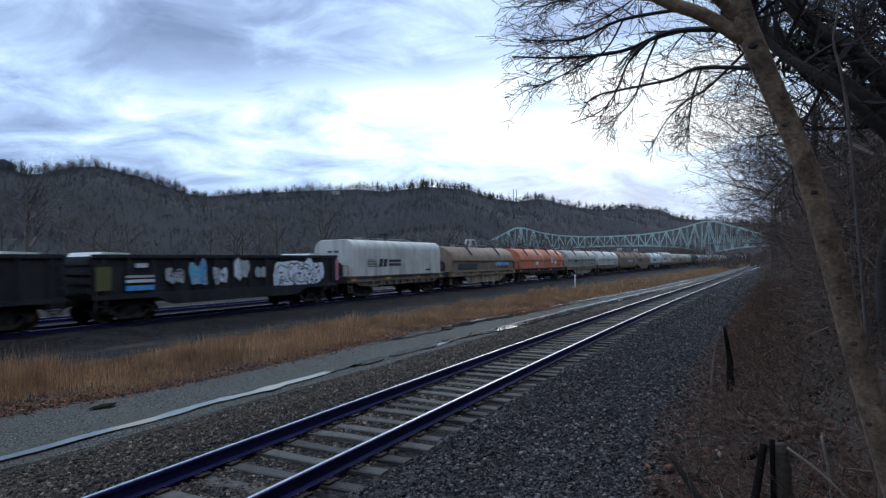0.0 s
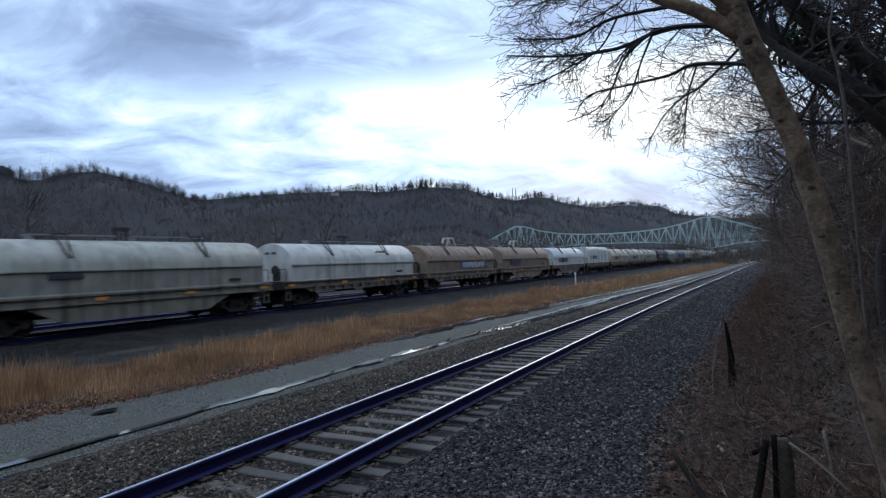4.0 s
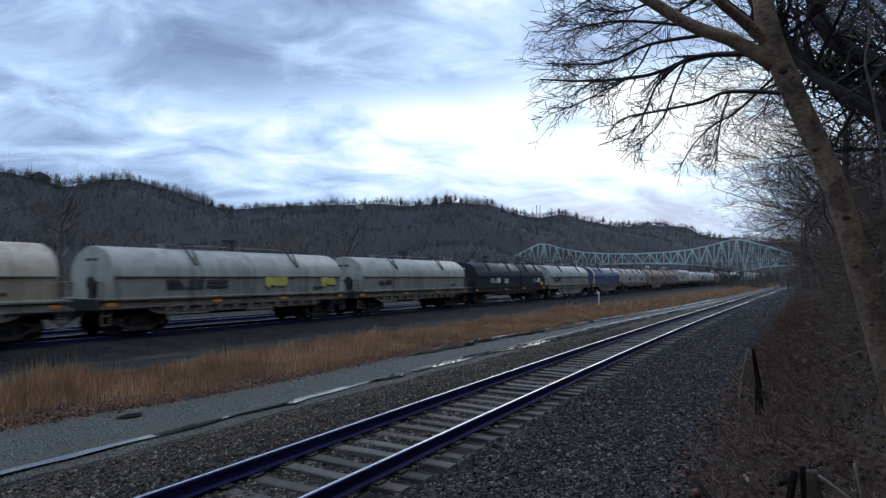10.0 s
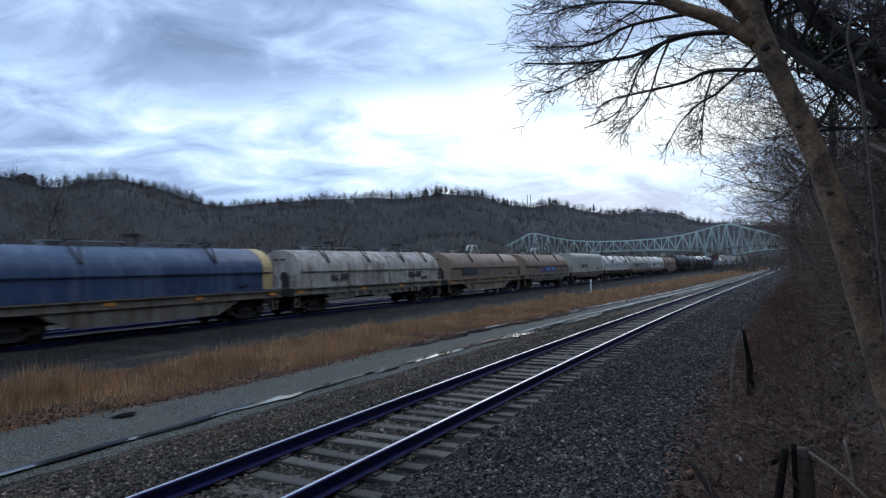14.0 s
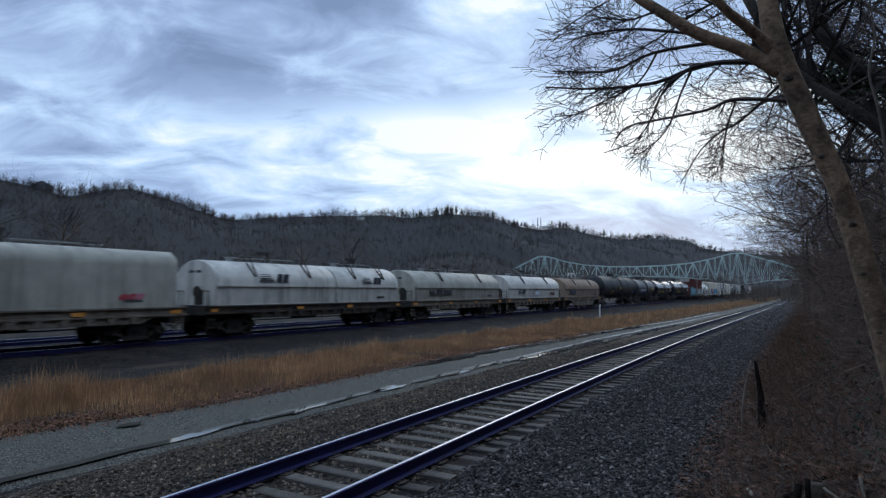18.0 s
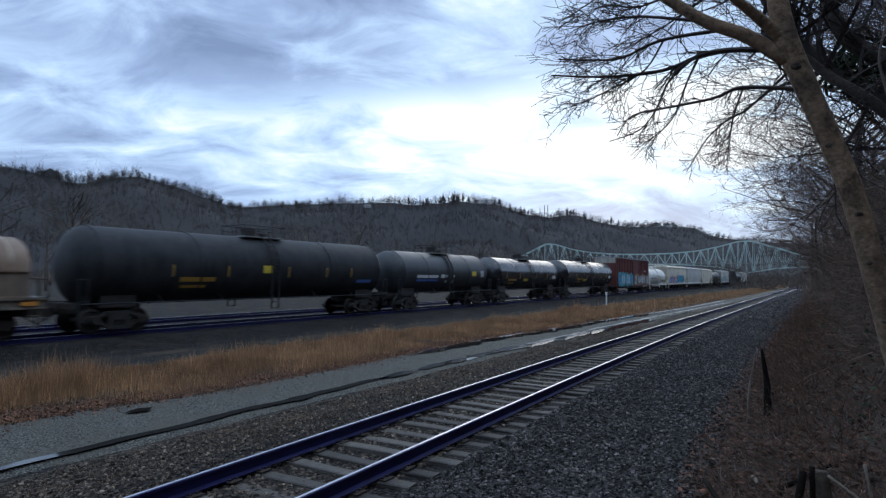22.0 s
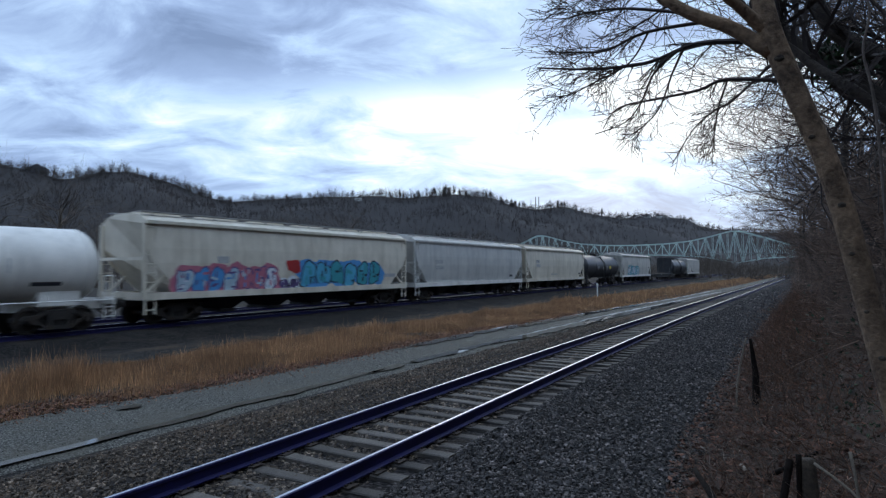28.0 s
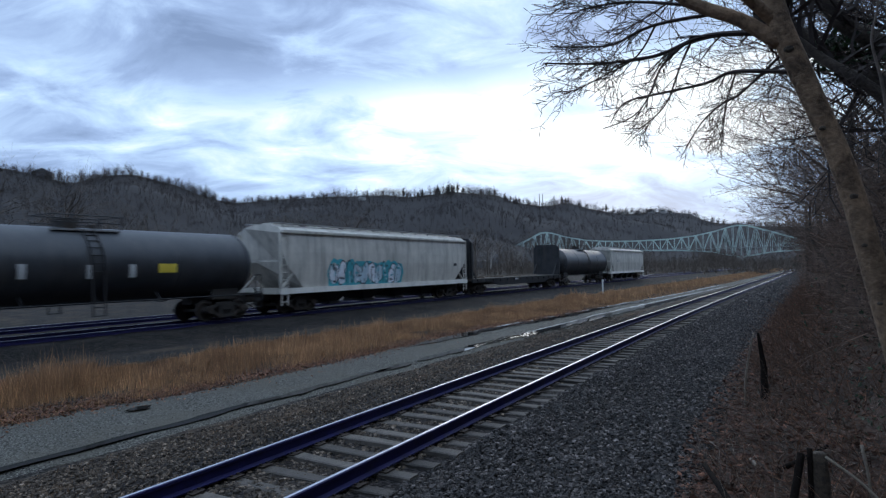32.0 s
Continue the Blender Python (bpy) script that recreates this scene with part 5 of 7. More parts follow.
        box(bm, -0.4, 0.4, y - 0.9, y + 0.9, 4.50, 4.62)
        part("roof_hatch", bm, paint, car)
    for sy in (-1, 1):
        for sx in (-1, 1):
            ladder(car, sx * (W - 0.03), sy * (half - 0.58) - (0.42 if sy > 0 else 0), 0.45, 4.08 if sx > 0 else 4.08, 0.42, paint)
        bm = fresh()
        y = sy * (half - 0.75)
        beam(bm, (1.3, y, 1.3), (1.3, sy * (half - 2.4), 2.7), 0.1)
        beam(bm, (-1.3, y, 1.3), (-1.3, sy * (half - 2.4), 2.7), 0.1)
        part("end_brace", bm, paint, car)
    for m in marks:
        if m[0] == "bars":
            letters("lettering", car, wall(m[2]) + 0.0, m[1], m[2], m[3], m[4], m[5], seed + int(m[1] * 10))
        else:
            bm = fresh()
            strip_bar(bm, wall(m[2]) + 0.005, m[1], m[1] + m[3], m[2], m[2] + m[4])
            part("marking", bm, m[5], car)
    for k, t in enumerate(tags):
        graffiti(car, wall, *t, seed=seed + k)
    running_gear(car, half, half - 2.35)
    return car


# ---- other cars ----
def gondola(length, label, tags=(), marks=(), seed=0):
    car = new_car("gondola_car", label)
    half = length / 2
    e = half - 0.5
    bm = fresh()
    box(bm, -1.38, 1.38, -e, e, 1.0, 1.1)
    part("floor", bm, paint_black, car)
    walls = {}
    for sx in (-1, 1):
        bm = fresh()
        a, b = sorted((sx * 1.38, sx * 1.42))
        box(bm, a, b, -e, e, 1.0, 2.57)
        walls[sx] = part("side_wall", bm, paint_black, car)
    for sx in (-1, 1):
        bm = fresh()
        a, b = sorted((sx * 1.36, sx * 1.54))
        box(bm, a, b, -e, e, 2.54, 2.67)
        part("top_rail", bm, paint_black, car)
        bm = fresh()
        across_x(bm, [(-e, 0.95), (-e + 2.6, 0.95), (-e + 3.4, 0.62), (e - 3.4, 0.62), (e - 2.6, 0.95), (e, 0.95), (e, 1.12), (-e, 1.12)], a, b)
        part("side_sill", bm, paint_black, car)
    n = 14
    for i in range(n):
        for sx in (-1, 1):
            bm = fresh()
            y = -e + 0.4 + i * (2 * e - 0.8) / (n - 1)
            a, b = sorted((sx * 1.42, sx * 1.52))
            box(bm, a, b, y - 0.06, y + 0.06, 1.1, 2.56)
            part("side_post", bm, paint_black, walls[sx])
    for sy in (-1, 1):
        for k in range(4):
            bm = fresh()
            z = 1.2 + 0.36 * k
            y0, y1 = sorted((sy * e, sy * (e + 0.10)))
            box(bm, -1.4, 1.4, y0, y1, z, z + 0.22)
            part("end_rib", bm, paint_black, car)
        bm = fresh()
        y0, y1 = sorted((sy * (e - 0.05), sy * e))
        box(bm, -1.4, 1.4, y0, y1, 1.0, 2.60)
        part("end_wall", bm, paint_black, car)
        ladder(car, 1.50, sy * (e - 0.3) - 0.2, 0.5, 2.45, 0.4, paint_black)
        # pale sky reflection at the car's end, built as a solid white piece
        bm = fresh()
        y = sy * (e - 1.2)
        across_x(bm, [(y - 0.75, 2.50), (y + 0.75, 2.50), (y + 0.6, 2.74), (y - 0.55, 2.78)], -1.1, 1.0)
        part("load", bm, paint_clean, car, "white piece over the rim standing in for reflected sky")
    bm = fresh()
    box(bm, -0.3, 0.3, -half + 0.5, half - 0.5, 0.7, 1.02)
    part("underframe", bm, iron, car)
    for m in marks:
        bm = fresh()
        strip_bar(bm, 1.53, m[0], m[0] + m[2], m[1], m[1] + m[3])
        part("marking", bm, m[4], car)
    for k, t in enumerate(tags):
        graffiti(car, lambda z: 1.525, *t, seed=seed + k)
    running_gear(car, half, half - 2.3)
    return car


def boxcar(length, label, seed=0):
    car = new_car("boxcar", label)
    half = length / 2
    e = half - 0.6
    bm = fresh()
    box(bm, -1.45, 1.45, -e, e, 1.02, 4.85)
    body = part("body", bm, paint_oxide, car)
    n = 22
    for i in range(n + 1):
        y = -e + i * 2 * e / n
        if -1.4 < y - 0.8 < 1.9:
            continue
        for sx in (-1, 1):
            bm = fresh()
            a, b = sorted((sx * 1.452, sx * 1.54))
            box(bm, a, b, y - 0.07, y + 0.07, 1.05, 4.78)
            part("side_post", bm, paint_oxide, body)
    for sx in (-1, 1):
        bm = fresh()
        a, b = sorted((sx * 1.452, sx * 1.56))
        box(bm, a, b, -0.5, 2.6, 1.1, 4.5)
        door = part("door", bm, paint_oxide, car)
        for k in range(6):
            bm = fresh()
            z = 1.35 + k * 0.5
            a, b = sorted((sx * 1.562, sx * 1.59))
            box(bm, a, b, -0.45, 2.55, z, z + 0.1)
            part("door_rib", bm, paint_oxide, door)
    bm = fresh()
    for sx in (-1, 1):
        a, b = sorted((sx * 1.452, sx * 1.60))
        box(bm, a, b, -1.6, 4.6, 4.52, 4.62)
        box(bm, a, b, -1.6, 4.6, 1.0, 1.1)
    part("door_track", bm, paint_oxide, car)
    bm = fresh()
    along_y(bm, [(1.56, 4.80), (1.56, 4.90), (0.0, 5.05), (-1.56, 4.90), (-1.56, 4.80)], -e - 0.03, e + 0.03)
    part("roof", bm, galvan, car, "weathered bare metal roof")
    for sy in (-1, 1):
        bm = fresh()
        y0, y1 = sorted((sy * e, sy * (e + 0.06)))
        box(bm, -1.44, 1.44, *sorted((sy * (e - 0.02), sy * (e + 0.004))), 1.05, 4.78)
        part("end_wall", bm, paint_oxide, car)
        for k in range(8):
            bm = fresh()
            z = 1.2 + 0.36 * k
            loft(bm, [[(-1.35, y0, z), (1.35, y0, z), (1.35, y0, z + 0.26), (-1.35, y0, z + 0.26)], [(-1.3, y1, z + 0.08), (1.3, y1, z + 0.08), (1.3, y1, z + 0.18), (-1.3, y1, z + 0.18)]][::1 if sy > 0 else -1])
            part("end_rib", bm, paint_oxide, car)
        bm = fresh()
        y0, y1 = sorted((sy * (e + 0.002), sy * (e + 0.03)))
        box(bm, -1.4, 1.4, y0, y1, 4.15, 4.78)
        part("end_panel", bm, paint_grey, car, "white high-clearance end panel")
        ladder(car, 1.52, sy * (e - 0.3) - 0.2, 0.45, 2.6, 0.4, paint_oxide)
    bm = fresh()
    box(bm, -0.3, 0.3, -half + 0.5, half - 0.5, 0.7, 1.05)
    for sx in (-1, 1):
        a, b = sorted((sx * 1.35, sx * 1.44))
        across_x(bm, [(-e + 3, 1.03), (-e + 4.4, 0.75), (e - 4.4, 0.75), (e - 3, 1.03)], a, b)
    part("underframe", bm, iron, car)
    graffiti(car, lambda z: 1.545, -e + 0.9, -0.7, 1.15, 2.75, 9, ["teal", "pale", "teal", "white", "sky"], "dark", "teal", seed, "blue and pale spray-painted letters as rounded shapes")
    graffiti(car, lambda z: 1.60, 0.2, e - 0.6, 1.2, 2.6, 8, ["brown", "grey", "pale", "brown", "dark"], "dark", "brown", seed + 4, "faded grey spray-painted letters as rounded shapes")
    letters("lettering", car, 1.545, e - 3.0, 3.1, 0.2, 6, ink_light, seed)
    running_gear(car, half, half - 2.3)
    return car


def bulkhead_flat(length, label):
    car = new_car("bulkhead_flatcar", label)
    half = length / 2
    e = half - 0.5
    bm = fresh()
    box(bm, -1.45, 1.45, -e, e, 1.15, 1.28)
    part("deck", bm, shader("deck_planks", (0.05, 0.04, 0.035), (0.10, 0.085, 0.07), 3, 0.9), car)
    bm = fresh()
    for sx in (-1, 1):
        a, b = sorted((sx * 1.40, sx * 1.5))
        across_x(bm, [(-e, 0.98), (-e + 3.2, 0.98), (-e + 4.6, 0.66), (e - 4.6, 0.66), (e - 3.2, 0.98), (e, 0.98), (e, 1.27), (-e, 1.27)], a, b)
        for i in range(14):
            y = -e + 0.8 + i * (2 * e - 1.6) / 13
            c, d = sorted((sx * 1.5, sx * 1.57))
            box(bm, c, d, y - 0.06, y + 0.06, 1.0, 1.25)
    part("side_sill", bm, paint_black, car)
    for sy in (-1, 1):
        bm = fresh()
        y0, y1 = sorted((sy * (e - 0.05), sy * (e - 0.3)))
        along_y(bm, [(1.4, 1.28), (1.4, 4.1), (1.1, 4.4), (-1.1, 4.4), (-1.4, 4.1), (-1.4, 1.28)], y0, y1)
        b = part("bulkhead", bm, paint_black, car, "tall black end bulkhead")
        bm = fresh()
        for x in (-1.2, -0.4, 0.4, 1.2):
            ya, yb = sorted((sy * (e - 0.05), sy * (e + 0.08)))
            box(bm, x - 0.06, x + 0.06, ya, yb, 1.3, 4.2)
        for x in (-1.1, 1.1):
            beam(bm, (x, sy * (e - 0.3), 2.4), (x, sy * (e - 1.3), 1.28), 0.1)
        part("brace", bm, paint_black, b)
    for i in range(4):
        bm = fresh()
        y = -e + 2.5 + i * 3.6
        box(bm, -1.2, 1.2, y, y + 0.12, 1.28, 1.42)
        part("load_chock", bm, mat_chock, car)
    bm = fresh()
    letters("lettering", car, 1.505, -2, 1.06, 0.12, 9, ink_light, 3)
    box(bm, -0.3, 0.3, -half + 0.5, half - 0.5, 0.7, 1.16)
    part("underframe", bm, iron, car)
    running_gear(car, half, half - 2.4)
    return car


mat_chock = shader("worn_timber", (0.10, 0.08, 0.06), (0.20, 0.165, 0.13), 3, 0.9)

# ---- the consist, from the front ----
SPEED, GAIN = 15.709, 0.0249        # metres a second at the start, and its growth
JOINTS = [-2.2, 13.4, 28.6, 41.3, 55.79, 71.59, 86.42, 100.51, 114.38, 129.06, 143.52, 156.98, 170.92, 185.7, 199.98, 216.04, 230.61, 245.26, 261.16, 275.73, 289.97, 303.93, 319.58, 334.28, 348.71, 363.02, 382.21, 396.10, 411.75, 430.85, 450.02, 463.9, 483.0, 501.73, 519.99, 536.52, 556.2, 576.5, 594.1, 613.13]


def gone(t):
    return SPEED * t + GAIN * t * t / 2


def tank_marks(ink, seed, extra=()):
    r = random.Random(seed)
    m = [("reflector", y, 0.28, 0.08, 0.5, ink_ochre) for y in (-5.4, -2.7, 0.9, 3.6, 5.6)]
    m += [("lettering", -5.0, 0.42, 1.7, 0.2, ink), ("lettering", -4.9, 0.62, 1.2, 0.14, ink)]
    return m + list(extra)


def build_train():
    L = [b - a for a, b in zip(JOINTS, JOINTS[1:])]
    EM = "emblem"
    made = [
        gondola(L[0], "black steel gondola with ribbed sides and faded marks", marks=[(4.2, 1.3, 0.9, 1.2, spray["brown"])], tags=[(-4, -1, 1.3, 2.3, 3, ["grey", "dark"], "dark")], seed=3),
        gondola(L[1], "black steel gondola with white bubble graffiti", seed=8,
                marks=[(-5.4, 2.15, 0.5, 0.17, ink_light), (-5.8, 1.75, 1.2, 0.10, spray["grey"]), (-5.8, 1.56, 1.2, 0.12, ink_light), (-5.8, 1.25, 1.2, 0.2, spray["sky"]), (-7.0, 1.3, 0.6, 0.9, spray["olive"]), (6.9, 1.25, 0.25, 1.2, spray["pink"])],
                tags=[(2.2, 5.6, 1.12, 2.3, 5, ["white"], "dark", "white"), (-2.9, -2.0, 1.3, 2.4, 2, ["cyan", "sky"], "grey"), (-4.1, -3.2, 1.4, 2.2, 2, ["grey"], "dark"), (-1.7, -0.9, 1.3, 2.2, 2, ["grey", "white"], "dark"), (-0.5, 0.4, 1.5, 2.5, 2, ["white", "grey"], "grey"), (0.8, 1.5, 1.6, 2.1, 2, ["grey"], "grey")]),
        coil_car(L[2], paint_white, None, False, "coil car under a tall white box hood", tall=True, marks=[(EM, -3.9, 1.95, 0.5, ink_dark)], seed=2),
        coil_car(L[3], paint_brown, None, True, "tan coil car with a white arched lifting bracket", "arch", marks=[("tag", 2.0, 1.75, 3.0, 0.4, 5, ["sky", "grey"], "grey"), ("panel", -5.2, 1.6, 3.4, 0.45, ink_dark)], seed=3, sill_paint=paint_sill_tan),
        coil_car(L[4], paint_orange, None, False, "orange coil car with two worn rounded hoods", double=0.25, marks=[("panel", -2.6, 1.75, 0.8, 0.35, ink_light), ("panel", 2.4, 1.95, 0.7, 0.5, ink_light), ("panel", 3.6, 1.8, 0.6, 0.4, ink_light)], seed=4, sill_paint=paint_sill_dark),
        coil_car(L[5], paint_grey, None, True, "grey coil car with a deep fish-belly sill", marks=[("panel", -3.6, 2.0, 1.2, 0.2, ink_dark)], seed=5, sill_paint=paint_sill_grey),
        coil_car(L[6], paint_white, None, False, "white coil car with a straight pocketed sill", marks=[("panel", 1.5, 2.9, 1.0, 0.1, ink_dark)], seed=6),
        coil_car(L[7], paint_brown, None, False, "brown ribbed coil car with a pale sill and arched bracket", "arch", ribs=11, marks=[("tag", -0.5, 1.65, 4.2, 0.5, 6, ["sky", "grey"], "grey")], seed=7, sill_paint=paint_sill_grey),
        coil_car(L[8], paint_brown, None, True, "tan-brown coil car on a rust-streaked fish-belly frame", "arch", marks=[("panel", -4.6, 1.75, 2.6, 0.5, ink_dark)], seed=8, sill_paint=paint_sill_tan),
        coil_car(L[9], paint_pale, None, True, "pale grey coil car on a rust-streaked fish-belly frame", marks=[(EM, -4.4, 1.75, 0.46, ink_dark)], seed=9),
        coil_car(L[10], paint_white, None, False, "coil car under a tall white box hood with grey patches", tall=True, marks=[(EM, -4.6, 1.95, 0.5, ink_dark), ("panel", 1.5, 1.9, 0.6, 1.3, paint_grey), ("panel", 3.4, 1.9, 0.6, 1.2, paint_grey)], seed=10),
        coil_car(L[11], paint_tan, None, False, "cream coil car with rust runs below the hood seam", marks=[(EM, -3.6, 1.8, 0.42, ink_dark, False)], seed=11, sill_paint=paint_sill_grey),
        coil_car(L[12], paint_grey, None, False, "grey coil car with yellow painted tags", marks=[(EM, -4.2, 1.75, 0.4, ink_dark), ("tag", 0.9, 1.75, 1.5, 0.55, 3, ["yellow"], "yellow"), ("tag", 4.8, 1.75, 1.1, 0.5, 2, ["yellow"], "yellow")], seed=12),
        coil_car(L[13], paint_grey, None, False, "light grey coil car with small dark marks", marks=[(EM, -4.6, 1.75, 0.3, ink_dark, False)], seed=13),
        coil_car(L[14], paint_black, None, False, "black coil car with two hoods and white emblems", double=1.6, marks=[(EM, -4.6, 1.75, 0.42, ink_light, False), (EM, 4.4, 1.75, 0.4, ink_light, False), ("panel", 7.0 - 0.9, 1.5, 0.7, 0.25, ink_yellow), ("panel", -2.0, 1.7, 0.8, 0.4, spray["grey"])], seed=14, sill_paint=paint_sill_dark),
        coil_car(L[15], paint_grey, None, True, "pale grey coil car with a dark striped emblem", marks=[(EM, -5.2, 1.8, 0.4, ink_dark, False)], seed=15, sill_paint=paint_sill_grey),
        coil_car(L[16], paint_blue, None, True, "dark blue coil car with ochre end bands", bands=paint_yellow, seed=16, sill_paint=paint_sill),
        coil_car(L[17], paint_rustpatch, None, False, "white coil car flaking to rust, with two hoods", double=1.0, marks=[(EM, -4.6, 1.75, 0.34, ink_dark, False), (EM, 3.2, 1.75, 0.34, ink_dark, False)], seed=17, sill_paint=paint_sill_grey),
        coil_car(L[18], paint_brown, None, True, "brown coil car with a pale fish-belly frame", "arch", marks=[("panel", -4.6, 1.75, 2.6, 0.5, ink_dark)], seed=18, sill_paint=paint_sill_tan),
        coil_car(L[19], paint_brown, None, False, "brown ribbed coil car with a pale pocketed sill", "arch", ribs=11, marks=[("tag", -2.2, 1.65, 4.4, 0.5, 6, ["purple", "dark", "sky"], "purple")], seed=19, sill_paint=paint_sill_grey),
        coil_car(L[20], paint_grey, None, False, "coil car under a tall grey box hood", tall=True, marks=[(EM, -3.6, 1.9, 0.42, ink_dark), ("tag", 3.6, 1.7, 1.0, 0.25, 3, ["pink", "red"], "pink")], seed=20),
        coil_car(L[21], paint_white, None, False, "white coil car with two hoods and striped emblems", double=1.0, marks=[(EM, -4.4, 2.45, 0.42, ink_dark, False), (EM, 3.3, 2.45, 0.4, ink_dark, False)], seed=21, sill_paint=paint_sill_dark),
        coil_car(L[22], paint_grey, None, False, "grey coil car with a dull striped emblem", marks=[(EM, -4.6, 1.75, 0.4, ink_dark)], seed=22),
        coil_car(L[23], paint_white, None, False, "white coil car with rust along the hood foot", marks=[(EM, -4.2, 1.8, 0.36, ink_dark, False), ("tag", -0.3, 1.65, 0.8, 0.4, 2, ["white"], "pale"), ("panel", 3.6, 1.7, 1.2, 0.22, paint_oxide)], seed=23),
        coil_car(L[24], paint_brown, None, True, "brown ribbed coil car on a pale fish-belly frame", "arch", ribs=11, marks=[("panel", -4.8, 1.7, 2.0, 0.5, ink_dark)], seed=24, sill_paint=paint_sill),
        tank_car(L[25], paint_black, "long black tank car with a yellow placard", marks=tank_marks(ink_ochre, 1, [("placard", -0.7, 0.16, 0.62, 0.36, ink_yellow), ("placard", 6.2, 0.5, 1.3, 0.2, ink_blue)])),
        tank_car(L[26], paint_slate, "short black tank car with a raised centre band", radius=1.43, step=0.05, marks=[("marking", -4.2, 0.25, 2.6, 0.2, ink_light), ("marking", -4.2, 0.42, 2.6, 0.16, ink_blue), ("placard", -1.2, 0.25, 0.5, 0.25, ink_light), ("marking", -0.6, 0.22, 1.2, 0.18, spray["grey"]), ("marking", -0.6, 0.5, 1.2, 0.18, spray["grey"]), ("placard", 3.2, 0.15, 0.7, 0.36, ink_yellow), ("marking", 4.6, 0.2, 0.5, 0.5, spray["grey"])]),
        tank_car(L[27], paint_gloss, "glossy black tank car with yellow lettering", radius=1.42, marks=tank_marks(ink_ochre, 2, [("marking", -1.8, 0.45, 0.9, 0.25, ink_yellow), ("placard", 5.0, 0.3, 0.8, 0.35, ink_light)])),
        tank_car(L[28], paint_gloss, "long glossy black tank car with yellow reflectors", marks=tank_marks(ink_ochre, 3, [("marking", -3.0, 0.52, 1.2, 0.28, ink_yellow), ("placard", 6.6, 0.3, 0.7, 0.35, ink_light)])),
        boxcar(L[29], "oxide-red ribbed boxcar with blue graffiti", 21),
        tank_car(L[30], paint_clean, "white tank car with railed platform", radius=1.36, white=True, dome="big", marks=[("reflector", y, 0.2, 0.12, 0.5, spray["grey"]) for y in (-3.2, -1.4, 1.0, 2.8)] + [("lettering", -4.6, 0.25, 1.0, 0.2, ink_dark), ("lettering", -3.3, 0.25, 1.6, 0.24, spray["grey"]), ("placard", 1.5, 0.12, 0.62, 0.25, ink_yellow), ("placard", 1.5, 0.38, 0.62, 0.25, ink_yellow), ("marking", 3.6, 0.55, 1.0, 0.16, ink_dark)]),
        covered_hopper(L[31], paint_cream, "cream covered hopper with colourful graffiti", seed=31, marks=[("panel", -5.6, 2.5, 0.6, 0.3, spray["grey"]), ("panel", 6.6, 1.75, 1.2, 0.2, spray["grey"])],
                       tags=[(-7.6, -2.1, 1.25, 2.4, 7, ["sky", "pale", "pink", "sky", "white"], "purple", "pink"), (-1.9, -0.6, 1.1, 1.8, 2, ["white", "purple"], "dark", "white"), (-1.5, -0.5, 2.05, 2.7, 1, ["red"], "red", None), (-0.5, 6.2, 1.3, 2.65, 6, ["teal", "teal", "teal", "cyan"], "dark", "sky")]),
        covered_hopper(L[32], paint_pale, "pale grey covered hopper with faded lettering", seed=32, marks=[("bars", -6.2, 2.6, 0.26, 5, spray["grey"]), ("bars", -6.2, 2.2, 0.26, 6, spray["grey"]), ("panel", 6.2, 1.55, 0.6, 0.3, ink_dark)]),
        covered_hopper(L[33], paint_cream, "cream covered hopper with grey stains", seed=33, marks=[("bars", -6.2, 2.8, 0.28, 4, spray["grey"]), ("bars", -6.2, 2.4, 0.28, 5, spray["grey"]), ("bars", -2.0, 1.6, 0.25, 9, spray["grey"]), ("panel", 6.6, 1.6, 0.6, 0.3, ink_dark)]),
        tank_car(L[34], paint_slate, "dark slate tank car with a yellow placard", radius=1.46, taper=0.12, marks=[("placard", 2.4, 0.15, 0.8, 0.36, ink_yellow)] + [("reflector", y, 0.25, 0.25, 0.5, spray["grey"]) for y in (-2.6, -0.4, 1.2)]),
        covered_hopper(L[35], paint_white, "white covered hopper with teal graffiti", seed=35, marks=[("panel", 7.4, 2.3, 0.4, 0.2, ink_dark)], tags=[(-5.8, 0.8, 1.25, 2.6, 10, ["teal", "pale", "white"], "dark", "teal")]),
        bulkhead_flat(L[36], "black bulkhead flatcar with an almost empty deck"),
        tank_car(L[37], paint_slate, "dark grey tank car near the train's end"),
        covered_hopper(L[38], paint_white, "white covered hopper at the end of the train", seed=38, marks=[("bars", -6.0, 2.6, 0.26, 5, spray["grey"])]),
    ]
    return [(c, (a + b) / 2) for c, a, b in zip(made, JOINTS, JOINTS[1:])]


cars = build_train()


# ---- bare trees ----
mat_bark_near = shader("grey_brown_bark", (0.070, 0.043, 0.027), (0.36, 0.238, 0.150), 13.0, 0.9, 0, 0.55, 60, (0.052, 0.036, 0.024), 0.7)
mat_twig = shader("dark_twigs", (0.020, 0.014, 0.013), (0.050, 0.036, 0.032), 3, 0.9, 0, 0.0, 30)
mat_thicket = shader("tangled_brown_vines", (0.105, 0.071, 0.054), (0.26, 0.178, 0.136), 3, 0.9, 0, 0.0, 30, vary=0.4, island=True)
mat_bark = shader("dark_bark", (0.024, 0.019, 0.016), (0.075, 0.058, 0.047), 4, 0.95, 0, 0.8, 40)
mat_far_wood = shader("far_bare_wood", (0.036, 0.031, 0.031), (0.076, 0.063, 0.059), 0.05, 1.0, 0, 0, 0.6, vary=0.25, island=True)
mat_valley_wood = shader("brown_bare_wood", (0.066, 0.052, 0.042), (0.135, 0.106, 0.084), 0.4, 1.0, 0, 0, 2, vary=0.3, island=True)
